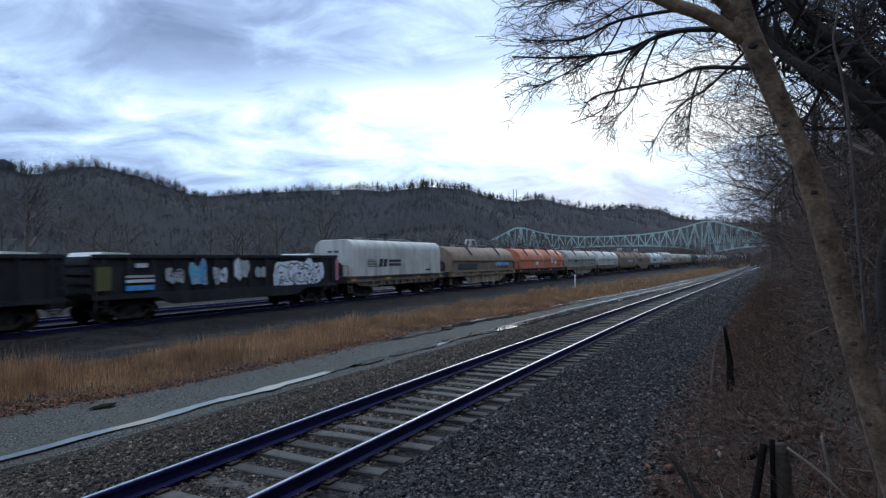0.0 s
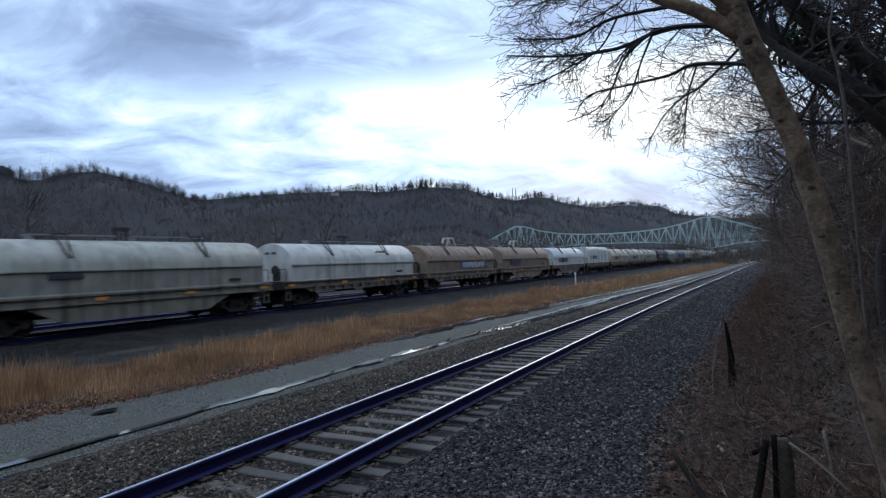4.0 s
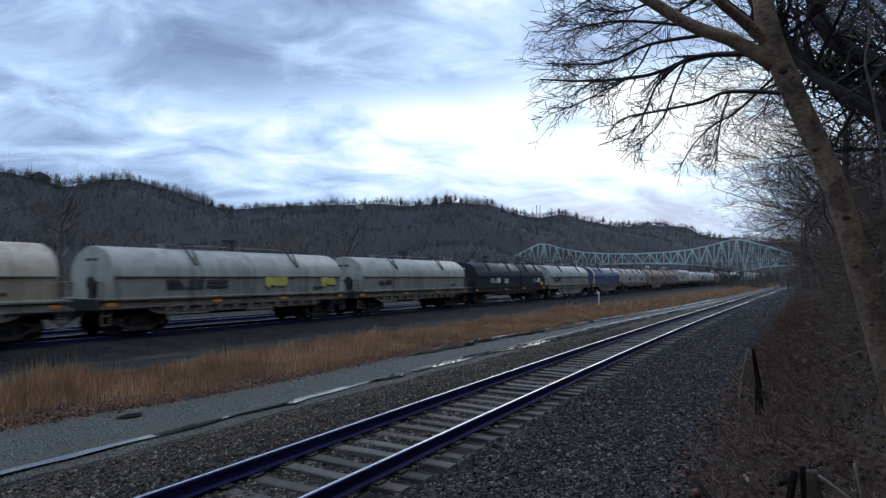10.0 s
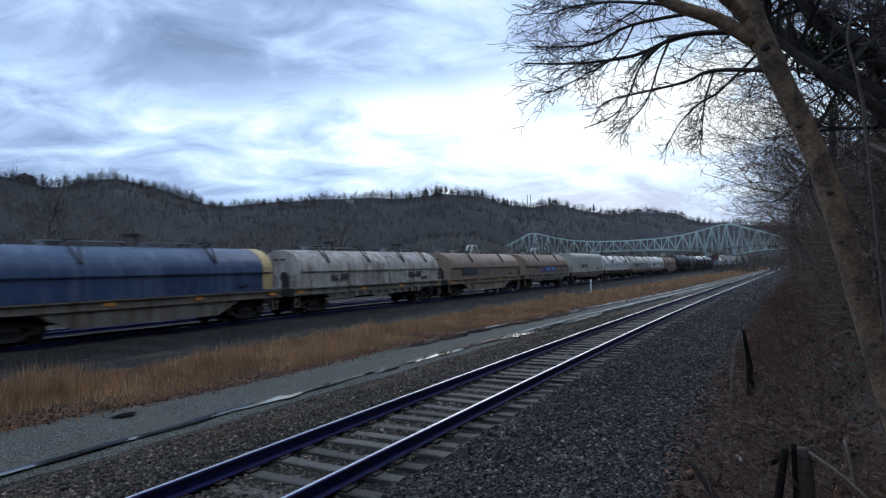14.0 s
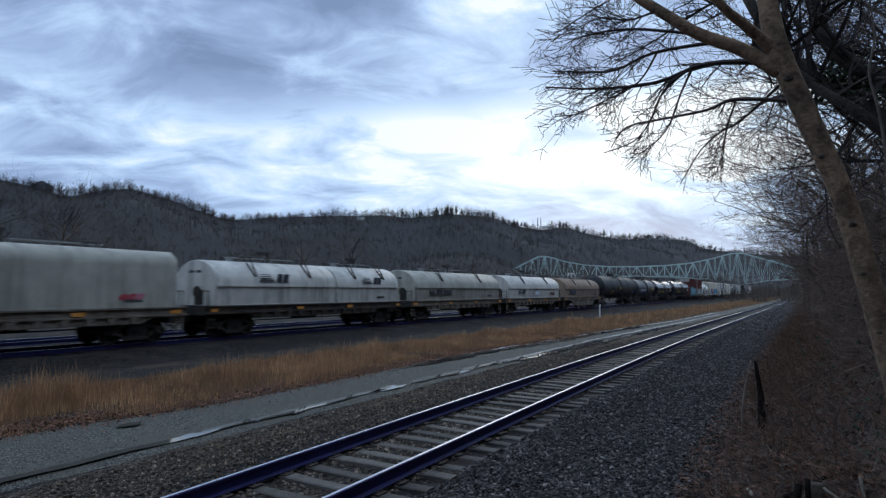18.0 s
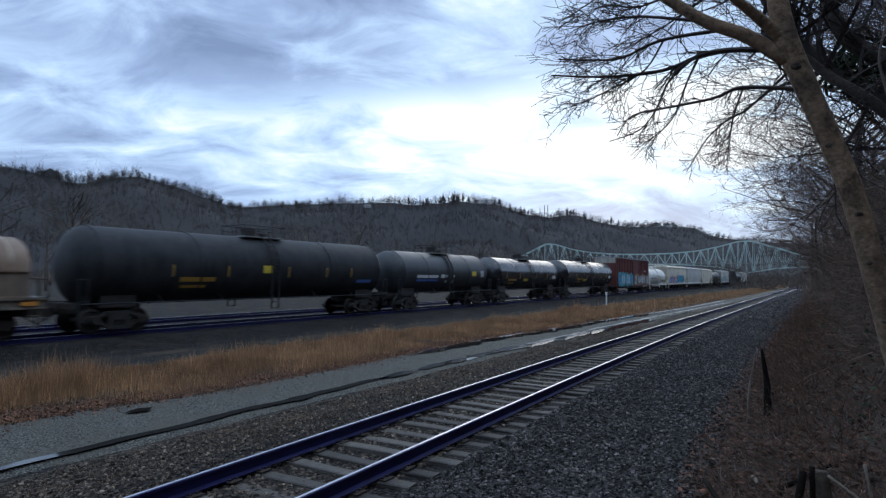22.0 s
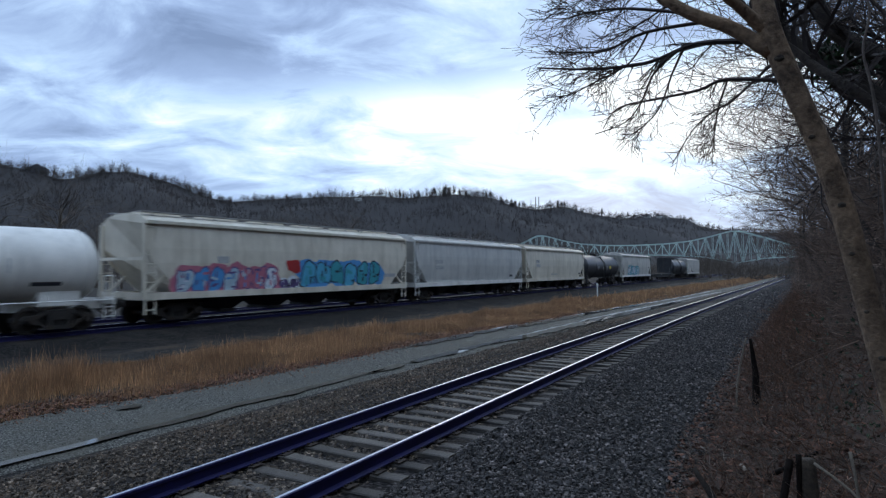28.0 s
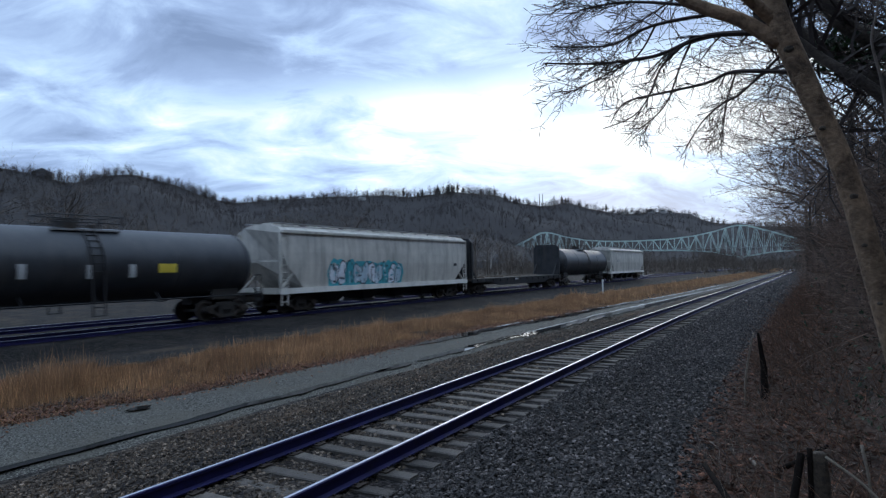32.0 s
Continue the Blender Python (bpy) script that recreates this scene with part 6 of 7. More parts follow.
mat_pine = shader("far_pine", (0.008, 0.013, 0.010), (0.02, 0.028, 0.02), 0.1, 1.0, 0, 0, 1)

mat_bank_wood = shader("brown_grey_bank_wood", (0.066, 0.047, 0.038), (0.170, 0.122, 0.098), 3, 0.9, 0, 0.0, 30, vary=0.45, island=True)
mat_pale_bark = shader("pale_sycamore_bark", (0.24, 0.22, 0.19), (0.44, 0.41, 0.37), 0.8, 0.9, 0, 0.0, 3)
mat_knot = shader("scarred_bark_knot", (0.03, 0.022, 0.016), (0.09, 0.066, 0.046), 30, 0.95, 0, 0.9, 90)


def tubes(name, segs, sides, mat, smooth=False):
    """One mesh of tapered rods: segs are (p0, p1, r0, r1)."""
    p0 = np.array([s[0] for s in segs], float)
    p1 = np.array([s[1] for s in segs], float)
    r0 = np.array([s[2] for s in segs], float)[:, None, None]
    r1 = np.array([s[3] for s in segs], float)[:, None, None]
    d = p1 - p0
    d /= np.maximum(np.linalg.norm(d, axis=1, keepdims=True), 1e-9)
    ref = np.where(np.abs(d[:, 2:3]) < 0.9, np.array([[0, 0, 1.0]]), np.array([[1.0, 0, 0]]))
    u = np.cross(d, ref)
    u /= np.linalg.norm(u, axis=1, keepdims=True)
    w = np.cross(d, u)
    a = 2 * np.pi * np.arange(sides) / sides
    ring = u[:, None, :] * np.cos(a)[None, :, None] + w[:, None, :] * np.sin(a)[None, :, None]
    v = np.concatenate([p0[:, None, :] + ring * r0, p1[:, None, :] + ring * r1], 1)
    i = np.arange(sides)
    quad = np.stack([i, (i + 1) % sides, (i + 1) % sides + sides, i + sides], 1)
    f = (quad[None] + (2 * sides) * np.arange(len(segs))[:, None, None]).reshape(-1, 4)
    return from_arrays(name, v.reshape(-1, 3).tolist(), f.tolist(), mat, smooth)


def grow(segs, p, d, length, r, depth, rng, kids=3, droop=0.0, wild=0.35, lift=0.12):
    """Recursive branching from p along d."""
    n = 3 if depth > 0 else 2
    q = Vector(p)
    d = Vector(d).normalized()
    spots = []
    for i in range(n):
        d = (d + Vector((rng.gauss(0, wild * 0.35), rng.gauss(0, wild * 0.35), rng.gauss(0, wild * 0.25) + lift * 0.3 - droop))).normalized()
        e = q + d * (length / n)
        ra, rb = r * (1 - 0.45 * i / n), r * (1 - 0.45 * (i + 1) / n)
        segs.append((tuple(q), tuple(e), ra, rb))
        q = e
        spots.append((q.copy(), d.copy(), rb))
    if depth <= 0:
        return
    for k in range(kids):
        at, dd, rr = spots[rng.randrange(len(spots))] if k else spots[-1]
        side = Vector((rng.gauss(0, 1), rng.gauss(0, 1), rng.gauss(0, 0.7)))
        nd = (dd * rng.uniform(0.6, 1.1) + side.normalized() * rng.uniform(0.5, 1.0)).normalized()
        grow(segs, at, nd, length * rng.uniform(0.55, 0.8), rr * rng.uniform(0.5, 0.75), depth - 1, rng, kids, droop, wild, lift)


def path_segs(pts, r0, r1):
    """A smooth curve through a few points, as rods."""
    pts = [Vector(p) for p in pts]
    out = []
    dense = []
    for i in range(len(pts) - 1):
        a, b, c, d = pts[max(i - 1, 0)], pts[i], pts[i + 1], pts[min(i + 2, len(pts) - 1)]
        for k in range(4):
            t = k / 4
            dense.append(0.5 * ((2 * b) + (c - a) * t + (2 * a - 5 * b + 4 * c - d) * t * t + (3 * b - a - 3 * c + d) * t ** 3))
    dense.append(pts[-1])
    n = len(dense) - 1
    for i in range(n):
        out.append((tuple(dense[i]), tuple(dense[i + 1]), r0 + (r1 - r0) * i / n, r0 + (r1 - r0) * (i + 1) / n))
    return out


def skin(name, pts, radii, mat, parent, sides=14, rough=0.06, seed=0):
    """A trunk: rings along a smooth curve, slightly lumpy."""
    rng = random.Random(seed)
    segs = path_segs(pts, 0, 1)
    line = [Vector(segs[0][0])] + [Vector(s[1]) for s in segs]
    rings = []
    for i, p in enumerate(line):
        d = (line[min(i + 1, len(line) - 1)] - line[max(i - 1, 0)]).normalized()
        u = d.cross(Vector((0, 1, 0.2))).normalized()
        w = d.cross(u)
        t = i / (len(line) - 1) * (len(radii) - 1)
        k = min(int(t), len(radii) - 2)
        r = radii[k] + (radii[k + 1] - radii[k]) * (t - k)
        rings.append([p + (u * math.cos(a) + w * math.sin(a)) * r * (1 + rough * noise.noise(Vector((p.z * 5, a * 1.2, seed))) + rng.uniform(-0.02, 0.02)) for a in (2 * math.pi * j / sides for j in range(sides))])
    bm = fresh()
    loft(bm, rings)
    return part(name, bm, mat, parent, "", True)


def near_tree():
    tree = new("tree")
    tree.matrix_basis = pose(0.58, 2.82, 0)
    tagged(tree, "leaning bare tree with a grey-brown trunk on the bank", "tree")
    off = Vector((-0.58, -2.82, 0))
    hub, k = Vector((0, 0, 2.29)), 0.66
    sh = lambda pts: [hub + (Vector(p) - hub) * k + off for p in pts]
    skin("trunk", sh([(1.22, 4.72, -1.0), (0.83, 4.38, 0.5), (0.635, 4.19, 1.22), (0.435, 3.98, 2.10), (0.283, 3.81, 2.75), (0.098, 3.66, 3.26), (-0.008, 3.585, 3.57), (-0.05, 3.56, 3.85), (-0.12, 3.5, 4.3), (-0.2, 3.4, 5.2), (-0.1, 3.3, 6.4)]), [0.062, 0.0500, 0.0450, 0.0410, 0.0385, 0.0370, 0.0383, 0.0304, 0.0277, 0.0224, 0.0132], mat_bark_near, tree, seed=3)
    skin("limb", sh([(0.0, 3.61, 3.44), (-0.18, 3.55, 3.58), (-0.37, 3.48, 3.67), (-0.53, 3.43, 3.79), (-0.76, 3.34, 3.98), (-1.01, 3.23, 4.25)]), [0.0277, 0.0238, 0.0218, 0.0198, 0.0172, 0.0145], mat_bark_near, tree, 10, seed=4)
    skin("limb", sh([(-0.02, 3.58, 3.55), (-0.15, 3.44, 3.66), (-0.24, 3.31, 3.72), (-0.4, 3.13, 3.9)]), [0.0231, 0.0172, 0.0145, 0.0099], mat_bark_near, tree, 8, seed=5)
    rng = random.Random(11)
    for x, y, z, r in ((0.045, 3.62, 3.40, 0.022), (0.18, 3.72, 2.98, 0.014), (0.30, 3.81, 2.62, 0.016), (0.36, 3.86, 2.36, 0.012), (0.49, 3.96, 1.80, 0.016), (0.55, 4.02, 1.36, 0.014), (0.16, 3.70, 3.14, 0.012), (0.42, 3.9, 2.05, 0.011)):
        c = hub + (Vector((x, y, z)) - hub) * k
        out = (hub - c).normalized()
        c = c + out * 0.031 + Vector((rng.uniform(-0.012, 0.012), 0, 0)) + off
        bm = fresh()
        bmesh.ops.create_icosphere(bm, subdivisions=2, radius=1.0)
        for v in bm.verts:
            v.co = c + Vector((v.co.x * r * 0.8, v.co.y * r * 0.45, v.co.z * r * 0.6)) * (1 + 0.25 * noise.noise(v.co * 1.7 + c * 9))
        part("knot", bm, mat_knot, tree, "dark scarred knot in the bark", True)
    boughs = [
        ([(-0.02, 3.62, 3.5), (-0.37, 3.73, 3.59), (-0.67, 3.83, 3.56), (-1.04, 3.89, 3.6), (-1.40, 3.86, 3.66)], 0.018),
        ([(-0.3, 3.6, 3.66), (-0.64, 3.64, 3.68), (-0.88, 3.68, 3.63), (-1.07, 3.74, 3.67), (-1.30, 3.72, 3.71)], 0.012),
        ([(-0.5, 3.76, 3.57), (-0.62, 3.75, 3.46), (-0.71, 3.85, 3.33), (-0.83, 3.93, 3.23), (-1.02, 3.91, 3.17)], 0.010),
        ([(-0.45, 3.75, 3.58), (-0.52, 3.78, 3.45), (-0.6, 3.86, 3.29), (-0.69, 3.92, 3.21), (-0.81, 3.97, 3.15)], 0.009),
        ([(0.07, 3.72, 3.30), (-0.23, 3.81, 3.38), (-0.39, 3.92, 3.37), (-0.63, 3.99, 3.37), (-0.9, 4.05, 3.36), (-1.02, 4.12, 3.25)], 0.013),
        ([(-0.0, 3.72, 3.40), (-0.21, 3.9, 3.27), (-0.31, 4.02, 3.26), (-0.45, 4.12, 3.17), (-0.59, 4.22, 2.98)], 0.010),
        ([(-0.22, 3.81, 3.38), (-0.28, 3.92, 3.25), (-0.31, 4.03, 3.14), (-0.34, 4.13, 2.98)], 0.007),
        ([(-0.64, 3.69, 3.69), (-0.77, 3.8, 3.57), (-0.99, 3.85, 3.5), (-1.20, 3.89, 3.45), (-1.36, 3.92, 3.48)], 0.008),
        ([(-0.40, 3.5, 3.69), (-0.72, 3.59, 3.82), (-0.93, 3.64, 3.87), (-1.12, 3.68, 3.88), (-1.22, 3.72, 3.87)], 0.010),
        ([(-0.60, 3.42, 3.83), (-0.78, 3.57, 3.88), (-0.97, 3.65, 3.97), (-1.18, 3.73, 3.95)], 0.008),
        ([(-0.1, 3.5, 4.2), (-0.5, 3.6, 4.15), (-0.9, 3.7, 4.1), (-1.3, 3.8, 4.0)], 0.012),
        ([(-0.05, 3.55, 3.9), (-0.35, 3.75, 3.95), (-0.65, 3.85, 3.85), (-0.95, 3.9, 3.75)], 0.011),
    ]
    for which, (pts, r) in enumerate(boughs):
        main = path_segs(sh(pts), r * k, r * k * 0.3)
        part_segs = list(main)
        for j in range(12 if which in (2, 3, 4, 5, 6) else 24):
            a, b, ra, rb = main[rng.randrange(len(main) // 5, len(main) - 2)]
            d = (Vector(b) - Vector(a)).normalized()
            side = Vector((rng.uniform(-0.65, 0.3), rng.gauss(0, 0.5), rng.uniform(-0.7, 0.6)))
            grow(part_segs, a, (d * 0.8 + side).normalized(), rng.uniform(0.10, 0.21) * k * (0.7 if which in (2, 3, 4, 5, 6) else 1.0), max(0.0017, ra * 0.42), 2, rng, 3, 0.012, 0.30, 0.01)
        me = tubes("bough", [(p, q, max(u, 0.00115), max(v, 0.00085)) for p, q, u, v in part_segs], 4, mat_twig)
        o = new("bough", me)
        o.parent = tree
    return tree


near_tree()


def bare_tree(height, r, seed, depth=4, kids=3, lean=(0, 0), mat=None, spread_=0.8):
    """A leafless tree: trunk, and one crown of limbs and twigs."""
    rng = random.Random(seed)
    tree = new("tree")
    tagged(tree, "bare dark winter tree with a dense twiggy crown", "tree", "bare trees on the bank")
    top = Vector((lean[0] * height, lean[1] * height, height * 0.62))
    pts = [Vector((0, 0, -0.3)), Vector((lean[0] * height * 0.15 + rng.uniform(-0.1, 0.1), rng.uniform(-0.1, 0.1), height * 0.2)), top * 0.62 + Vector((rng.uniform(-0.15, 0.15), rng.uniform(-0.15, 0.15), 0)), top]
    skin("trunk", pts, [r * 1.2, r, r * 0.75, r * 0.4], mat or mat_bark, tree, 9, 0.1, seed)
    segs = []
    for k in range(12):
        t = rng.uniform(0.28, 1.0)
        base = Vector(pts[1]).lerp(top, t)
        a = rng.uniform(0, 6.28)
        d = Vector((math.cos(a) * spread_, math.sin(a) * spread_, rng.uniform(0.15, 0.9)))
        grow(segs, base, d, height * rng.uniform(0.16, 0.30), r * 0.38 * (1.2 - t * 0.6), depth, rng, kids, 0.0, 0.45, 0.12)
    # the low limbs are short: the thicket below has shaded them out
    segs = [(a, b, max(u, 0.004), max(v, 0.003)) for a, b, u, v in segs if b[2] > height * 0.36 or math.hypot(b[0], b[1]) < 0.75]
    o = new("crown", tubes("crown", segs, 3, mat_bank_wood if mat is None else mat))
    o.parent = tree
    return tree


kinds = [bare_tree(8.5, 0.11, 1), bare_tree(7.0, 0.09, 2, lean=(-0.12, 0)), bare_tree(10.5, 0.15, 3), bare_tree(6.0, 0.07, 4, spread_=1.1), bare_tree(9.0, 0.12, 5, lean=(-0.16, 0.05))]
rng = random.Random(77)
spots = [(x + 0.60, s) for x, s in [(2.0, 8.6), (1.2, 10.8), (2.6, 12.4), (1.2, 14.5), (3.0, 16.2), (1.0, 18.0), (2.4, 20.0), (4.2, 9.6), (4.6, 13.5), (0.9, 22.5), (2.0, 25.0), (0.9, 28.0), (2.6, 30.5), (0.9, 33.5), (2.2, 37.0), (0.8, 41.0), (1.8, 45.0), (0.9, 50.0), (2.4, 55.0), (1.2, 60.0), (2.8, 66.0), (1.6, 73.0), (3.0, 80.0), (2.4, 90.0), (4.0, 100.0), (3.6, 112.0), (5.6, 126.0), (6.0, 142.0), (8.4, 160.0), (9.4, 185.0), (1.5, 9.6), (1.0, 12.6), (1.7, 16.4), (1.3, 20.2), (1.0, 24.2), (1.6, 31.8), (1.5, 35.2), (1.4, 43.2), (3.0, 8.4), (2.3, 9.4)]]
for i, (x, s) in enumerate(spots):
    src = kinds[i % 5]
    m = pose(x, s, ground_z(x, s) + 0.05, 0, 0, rng.uniform(0, 360))
    if i < 5:
        src.matrix_basis = m
    else:
        copy_thing(src, m)


def shrub(height, seed):
    """A many-stemmed leafless bush."""
    rng = random.Random(seed)
    bush = new("shrub")
    tagged(bush, "leafless tangled shrub on the bank", "shrub", "shrubs on the bank")
    for k in range(4):
        a = rng.uniform(0, 6.28)
        segs = []
        grow(segs, (rng.gauss(0, 0.12), rng.gauss(0, 0.12), -0.1), (math.cos(a) * 0.5, math.sin(a) * 0.5, 1.0), height * 0.42, 0.022, 4, rng, 3, 0.0, 0.5, 0.15)
        o = new("stem", tubes("stem", [(p, q, max(u, 0.004), max(v, 0.003)) for p, q, u, v in segs], 3, mat_thicket if k % 2 else mat_brush))
        o.parent = bush
    return bush


mat_brush = shader("dry_brambles", (0.062, 0.032, 0.020), (0.170, 0.089, 0.053), 2, 0.9, 0, 0, 20, vary=0.55, island=True)
bushes = [shrub(3.2, 41), shrub(2.4, 42), shrub(4.0, 43)]
rng = random.Random(55)
for i in range(44):
    s = 9.5 + 75 * (i / 44) ** 1.25 + rng.uniform(-0.6, 0.6)
    x = rng.uniform(1.7, 3.4) + 0.012 * s
    m = pose(x, s, ground_z(x, s) + 0.03, 0, 0, rng.uniform(0, 360))
    if i < 3:
        bushes[i].matrix_basis = m
    else:
        copy_thing(bushes[i % 3], m)


def leaning_tree():
    """Crossing dark limbs low over the bank, from one root."""
    tree = new("tree")
    tagged(tree, "dark bare tree with crossing limbs over the bank", "tree")
    tree.matrix_basis = pose(2.0, 6.6, 0.5)
    o = Vector((-2.0, -6.6, -0.5))
    limbs = [
        ("trunk", ((2.0, 6.6, 0.4), (1.6, 6.2, 1.9), (1.15, 5.8, 3.05), (0.74, 5.6, 3.52), (0.52, 5.6, 3.74), (0.22, 5.6, 4.04), (-0.01, 5.6, 4.36), (-0.2, 5.6, 4.8)), (0.15, 0.13, 0.11, 0.085, 0.075, 0.06, 0.05, 0.04)),
        ("limb", ((1.5, 6.1, 2.2), (1.1, 5.8, 3.4), (0.75, 5.6, 3.85), (0.42, 5.6, 4.18), (0.3, 5.6, 4.53), (0.2, 5.6, 5.0)), (0.10, 0.085, 0.07, 0.06, 0.05, 0.04)),
        ("limb", ((1.0, 5.5, 3.1), (0.56, 5.2, 3.52), (0.29, 5.2, 3.77), (0.10, 5.2, 3.98), (-0.15, 5.2, 4.2)), (0.05, 0.04, 0.034, 0.028, 0.02)),
        ("limb", ((1.4, 6.0, 2.6), (1.3, 5.8, 3.6), (1.0, 5.7, 4.2), (0.75, 5.6, 4.7)), (0.06, 0.05, 0.045, 0.04)),
        ("limb", ((1.6, 6.2, 1.9), (1.7, 6.0, 3.2), (1.5, 5.9, 4.2), (1.45, 5.8, 5.2)), (0.08, 0.065, 0.05, 0.04)),
    ]
    rng = random.Random(5)
    segs = []
    for name, pts, radii in limbs:
        pts = [Vector(p) + o for p in pts]
        skin(name, pts, radii, mat_bark, tree, 10, 0.12, len(segs) % 17)
        for k in range(15):
            t = rng.uniform(0.35, 1.0) * (len(pts) - 1)
            i = min(int(t), len(pts) - 2)
            base = pts[i].lerp(pts[i + 1], t - i)
            grow(segs, base, (rng.uniform(-0.55, 0.8), rng.gauss(0, 0.6), rng.uniform(-0.5, 0.9)), rng.uniform(0.4, 0.9), 0.02, 3, rng, 3, 0, 0.5)
    c = new("crown", tubes("crown", [(a, b, max(u, 0.0032), max(v, 0.0026)) for a, b, u, v in segs], 3, mat_twig))
    c.parent = tree


leaning_tree()


def sapling():
    tree = new("tree")
    tagged(tree, "thin pale sapling stem before the dark limbs", "tree")
    tree.matrix_basis = pose(0.62, 3.75, 0.3)
    o = Vector((-0.62, -3.75, -0.3))
    skin("trunk", [Vector(p) + o for p in ((0.62, 3.75, 0.1), (0.52, 3.65, 1.6), (0.47, 3.6, 2.6), (0.45, 3.6, 2.99), (0.43, 3.6, 3.19), (0.40, 3.6, 3.37), (0.43, 3.6, 3.54), (0.42, 3.6, 3.68), (0.40, 3.6, 4.1))], [0.011, 0.0095, 0.008, 0.0075, 0.007, 0.006, 0.005, 0.004, 0.002], mat_stem, tree, 8, 0.1, 4)


mat_stem = shader("grey_sapling_bark", (0.06, 0.046, 0.038), (0.13, 0.10, 0.085), 8, 0.9, 0, 0.3, 60)
sapling()

# dense growth higher up the bank
rng = random.Random(63)
segs = []
for i in range(5200):
    s = 11 + 60 * rng.random() ** 1.5
    x = 1.2 + 0.015 * s + abs(rng.gauss(0, 1.1))
    z = ground_z(x, s) + rng.uniform(0, 1) ** 1.3 * 3.0
    d = Vector((rng.gauss(-0.2, 0.6), rng.gauss(0, 0.5), rng.gauss(0.35, 0.6))).normalized()
    grow(segs, (x, s, z), d, rng.uniform(0.4, 1.1), rng.uniform(0.006, 0.012), 1, rng, 4, 0.05, 0.7, 0.0)
tagged(new("thicket", tubes("thicket", segs, 3, mat_thicket)), "dense dark thicket of vines on the bank", "thicket", kind="stuff")

# ---- brush on the bank ----
rng = random.Random(31)
segs = []
for i in range(4600):
    s = 5.4 + 91 * rng.random() ** 2.0
    x = siding_x(s) + 4.15 + abs(rng.gauss(0, 1.5)) + 0.012 * s
    z = ground_z(x, s)
    up = min(1.0, 0.25 + (x - siding_x(s) - 4.0) * 0.45)
    d = Vector((rng.gauss(-0.15, 0.55), rng.gauss(0, 0.55), rng.uniform(0.15, 1.0))).normalized()
    grow(segs, (x, s, z), d, up * rng.uniform(0.35, 1.25) * (0.4 + 0.6 * smooth_step(9, 16, s)), rng.uniform(0.003, 0.007) * (1 + s * 0.02), 1, rng, 3, 0.03, 0.6, 0.0)
tagged(new("brush", tubes("brush", segs, 3, mat_brush)), "tangle of dry brambles and twigs on the bank", "brush", kind="stuff")
sp = []
for i in range(22000):
    s = 4.6 + 61 * rng.random() ** 1.8
    x = siding_x(s) + 3.7 + 0.45 * (1 - smooth_step(5, 10, s)) + abs(rng.gauss(0, 1.6)) + 0.01 * s
    sp.append((x, s, ground_z(x, s) + 0.035 + rng.uniform(0, 0.10) * rng.random()))
leaves("leaf_litter", sp, 0.05, mat_dead_leaf, "brown dead leaves covering the bank", 8)
mat_ivy = shader("dark_green_ivy", (0.008, 0.020, 0.006), (0.022, 0.046, 0.014), 3, 0.6, 0, 0, 20, vary=0.4, island=True)
sp = []
for cx, cs, cz, cr in ((1.25, 9.6, 1.2, 0.5), (1.6, 12.0, 1.6, 0.7), (1.1, 8.2, 0.6, 0.35), (2.2, 14.5, 2.4, 0.8), (0.50, 5.62, 3.82, 0.10), (0.36, 5.6, 3.98, 0.09)):
    for i in range(170):
        sp.append((cx + rng.gauss(0, cr), cs + rng.gauss(0, cr), cz + rng.gauss(0, cr * 0.5)))
leaves("ivy", sp, 0.034, mat_ivy, "dark green ivy climbing through the brush", 9, "ivy", 1.2)


# ---- stump, logs and sticks in the litter ----
mat_log = shader("rotten_dark_wood", (0.005, 0.004, 0.0035), (0.017, 0.012, 0.0095), 5, 0.95, 0, 0.6, 35, spec=0.1)
mat_pale = shader("barkless_pale_wood", (0.12, 0.095, 0.072), (0.24, 0.20, 0.155), 5, 0.85, 0, 0.4, 35)


mat_dry_twig = shader("dry_grey_twigs", (0.055, 0.040, 0.031), (0.16, 0.125, 0.10), 5, 0.9, 0, 0, 30, vary=0.6, island=True)


def log(name, a, b, r0, r1, mat, label, category, seed, bow=0.06):
    """A lying or standing piece of wood from a to b, slightly bowed, with broken ends."""
    a, b = Vector(a), Vector(b)
    mid = (a + b) / 2 + Vector((bow, 0, bow * 0.5))
    e = new(name)
    e.matrix_basis = pose(*a)
    tagged(e, label, category)
    skin("wood", [Vector((0, 0, 0)), (mid - a), b - a], [r0, (r0 + r1) / 2, r1], mat, e, 10, 0.25, seed)
    return e


def place(px, ps, lift=0.0):
    return (px, ps, ground_z(px, ps) + lift)


log("stump", place(0.175, 5.5, -0.2), (0.175, 5.5, 0.80), 0.075, 0.058, mat_knot, "broken brown stump on the bank", "stump", 1, 0.02)
log("stump", place(0.10, 5.48, -0.2), (0.120, 5.46, 0.84), 0.026, 0.020, mat_log, "split dark splinter standing beside the stump", "stump", 11, 0.01)
log("log", place(-0.24, 5.1, -0.1), (0.06, 5.44, 0.80), 0.034, 0.026, mat_log, "dark rotten branch propped against the stump", "log", 2)
log("log", place(-0.13, 5.1, -0.02), (-0.80, 6.9, 0.16), 0.040, 0.028, mat_log, "dark rotten log lying at the gravel's edge", "log", 3, 0.015)
log("log", place(-0.2, 7.6, 0.05), place(0.35, 7.9, 0.12), 0.03, 0.02, mat_log, "dark fallen branch in the litter", "log", 12)
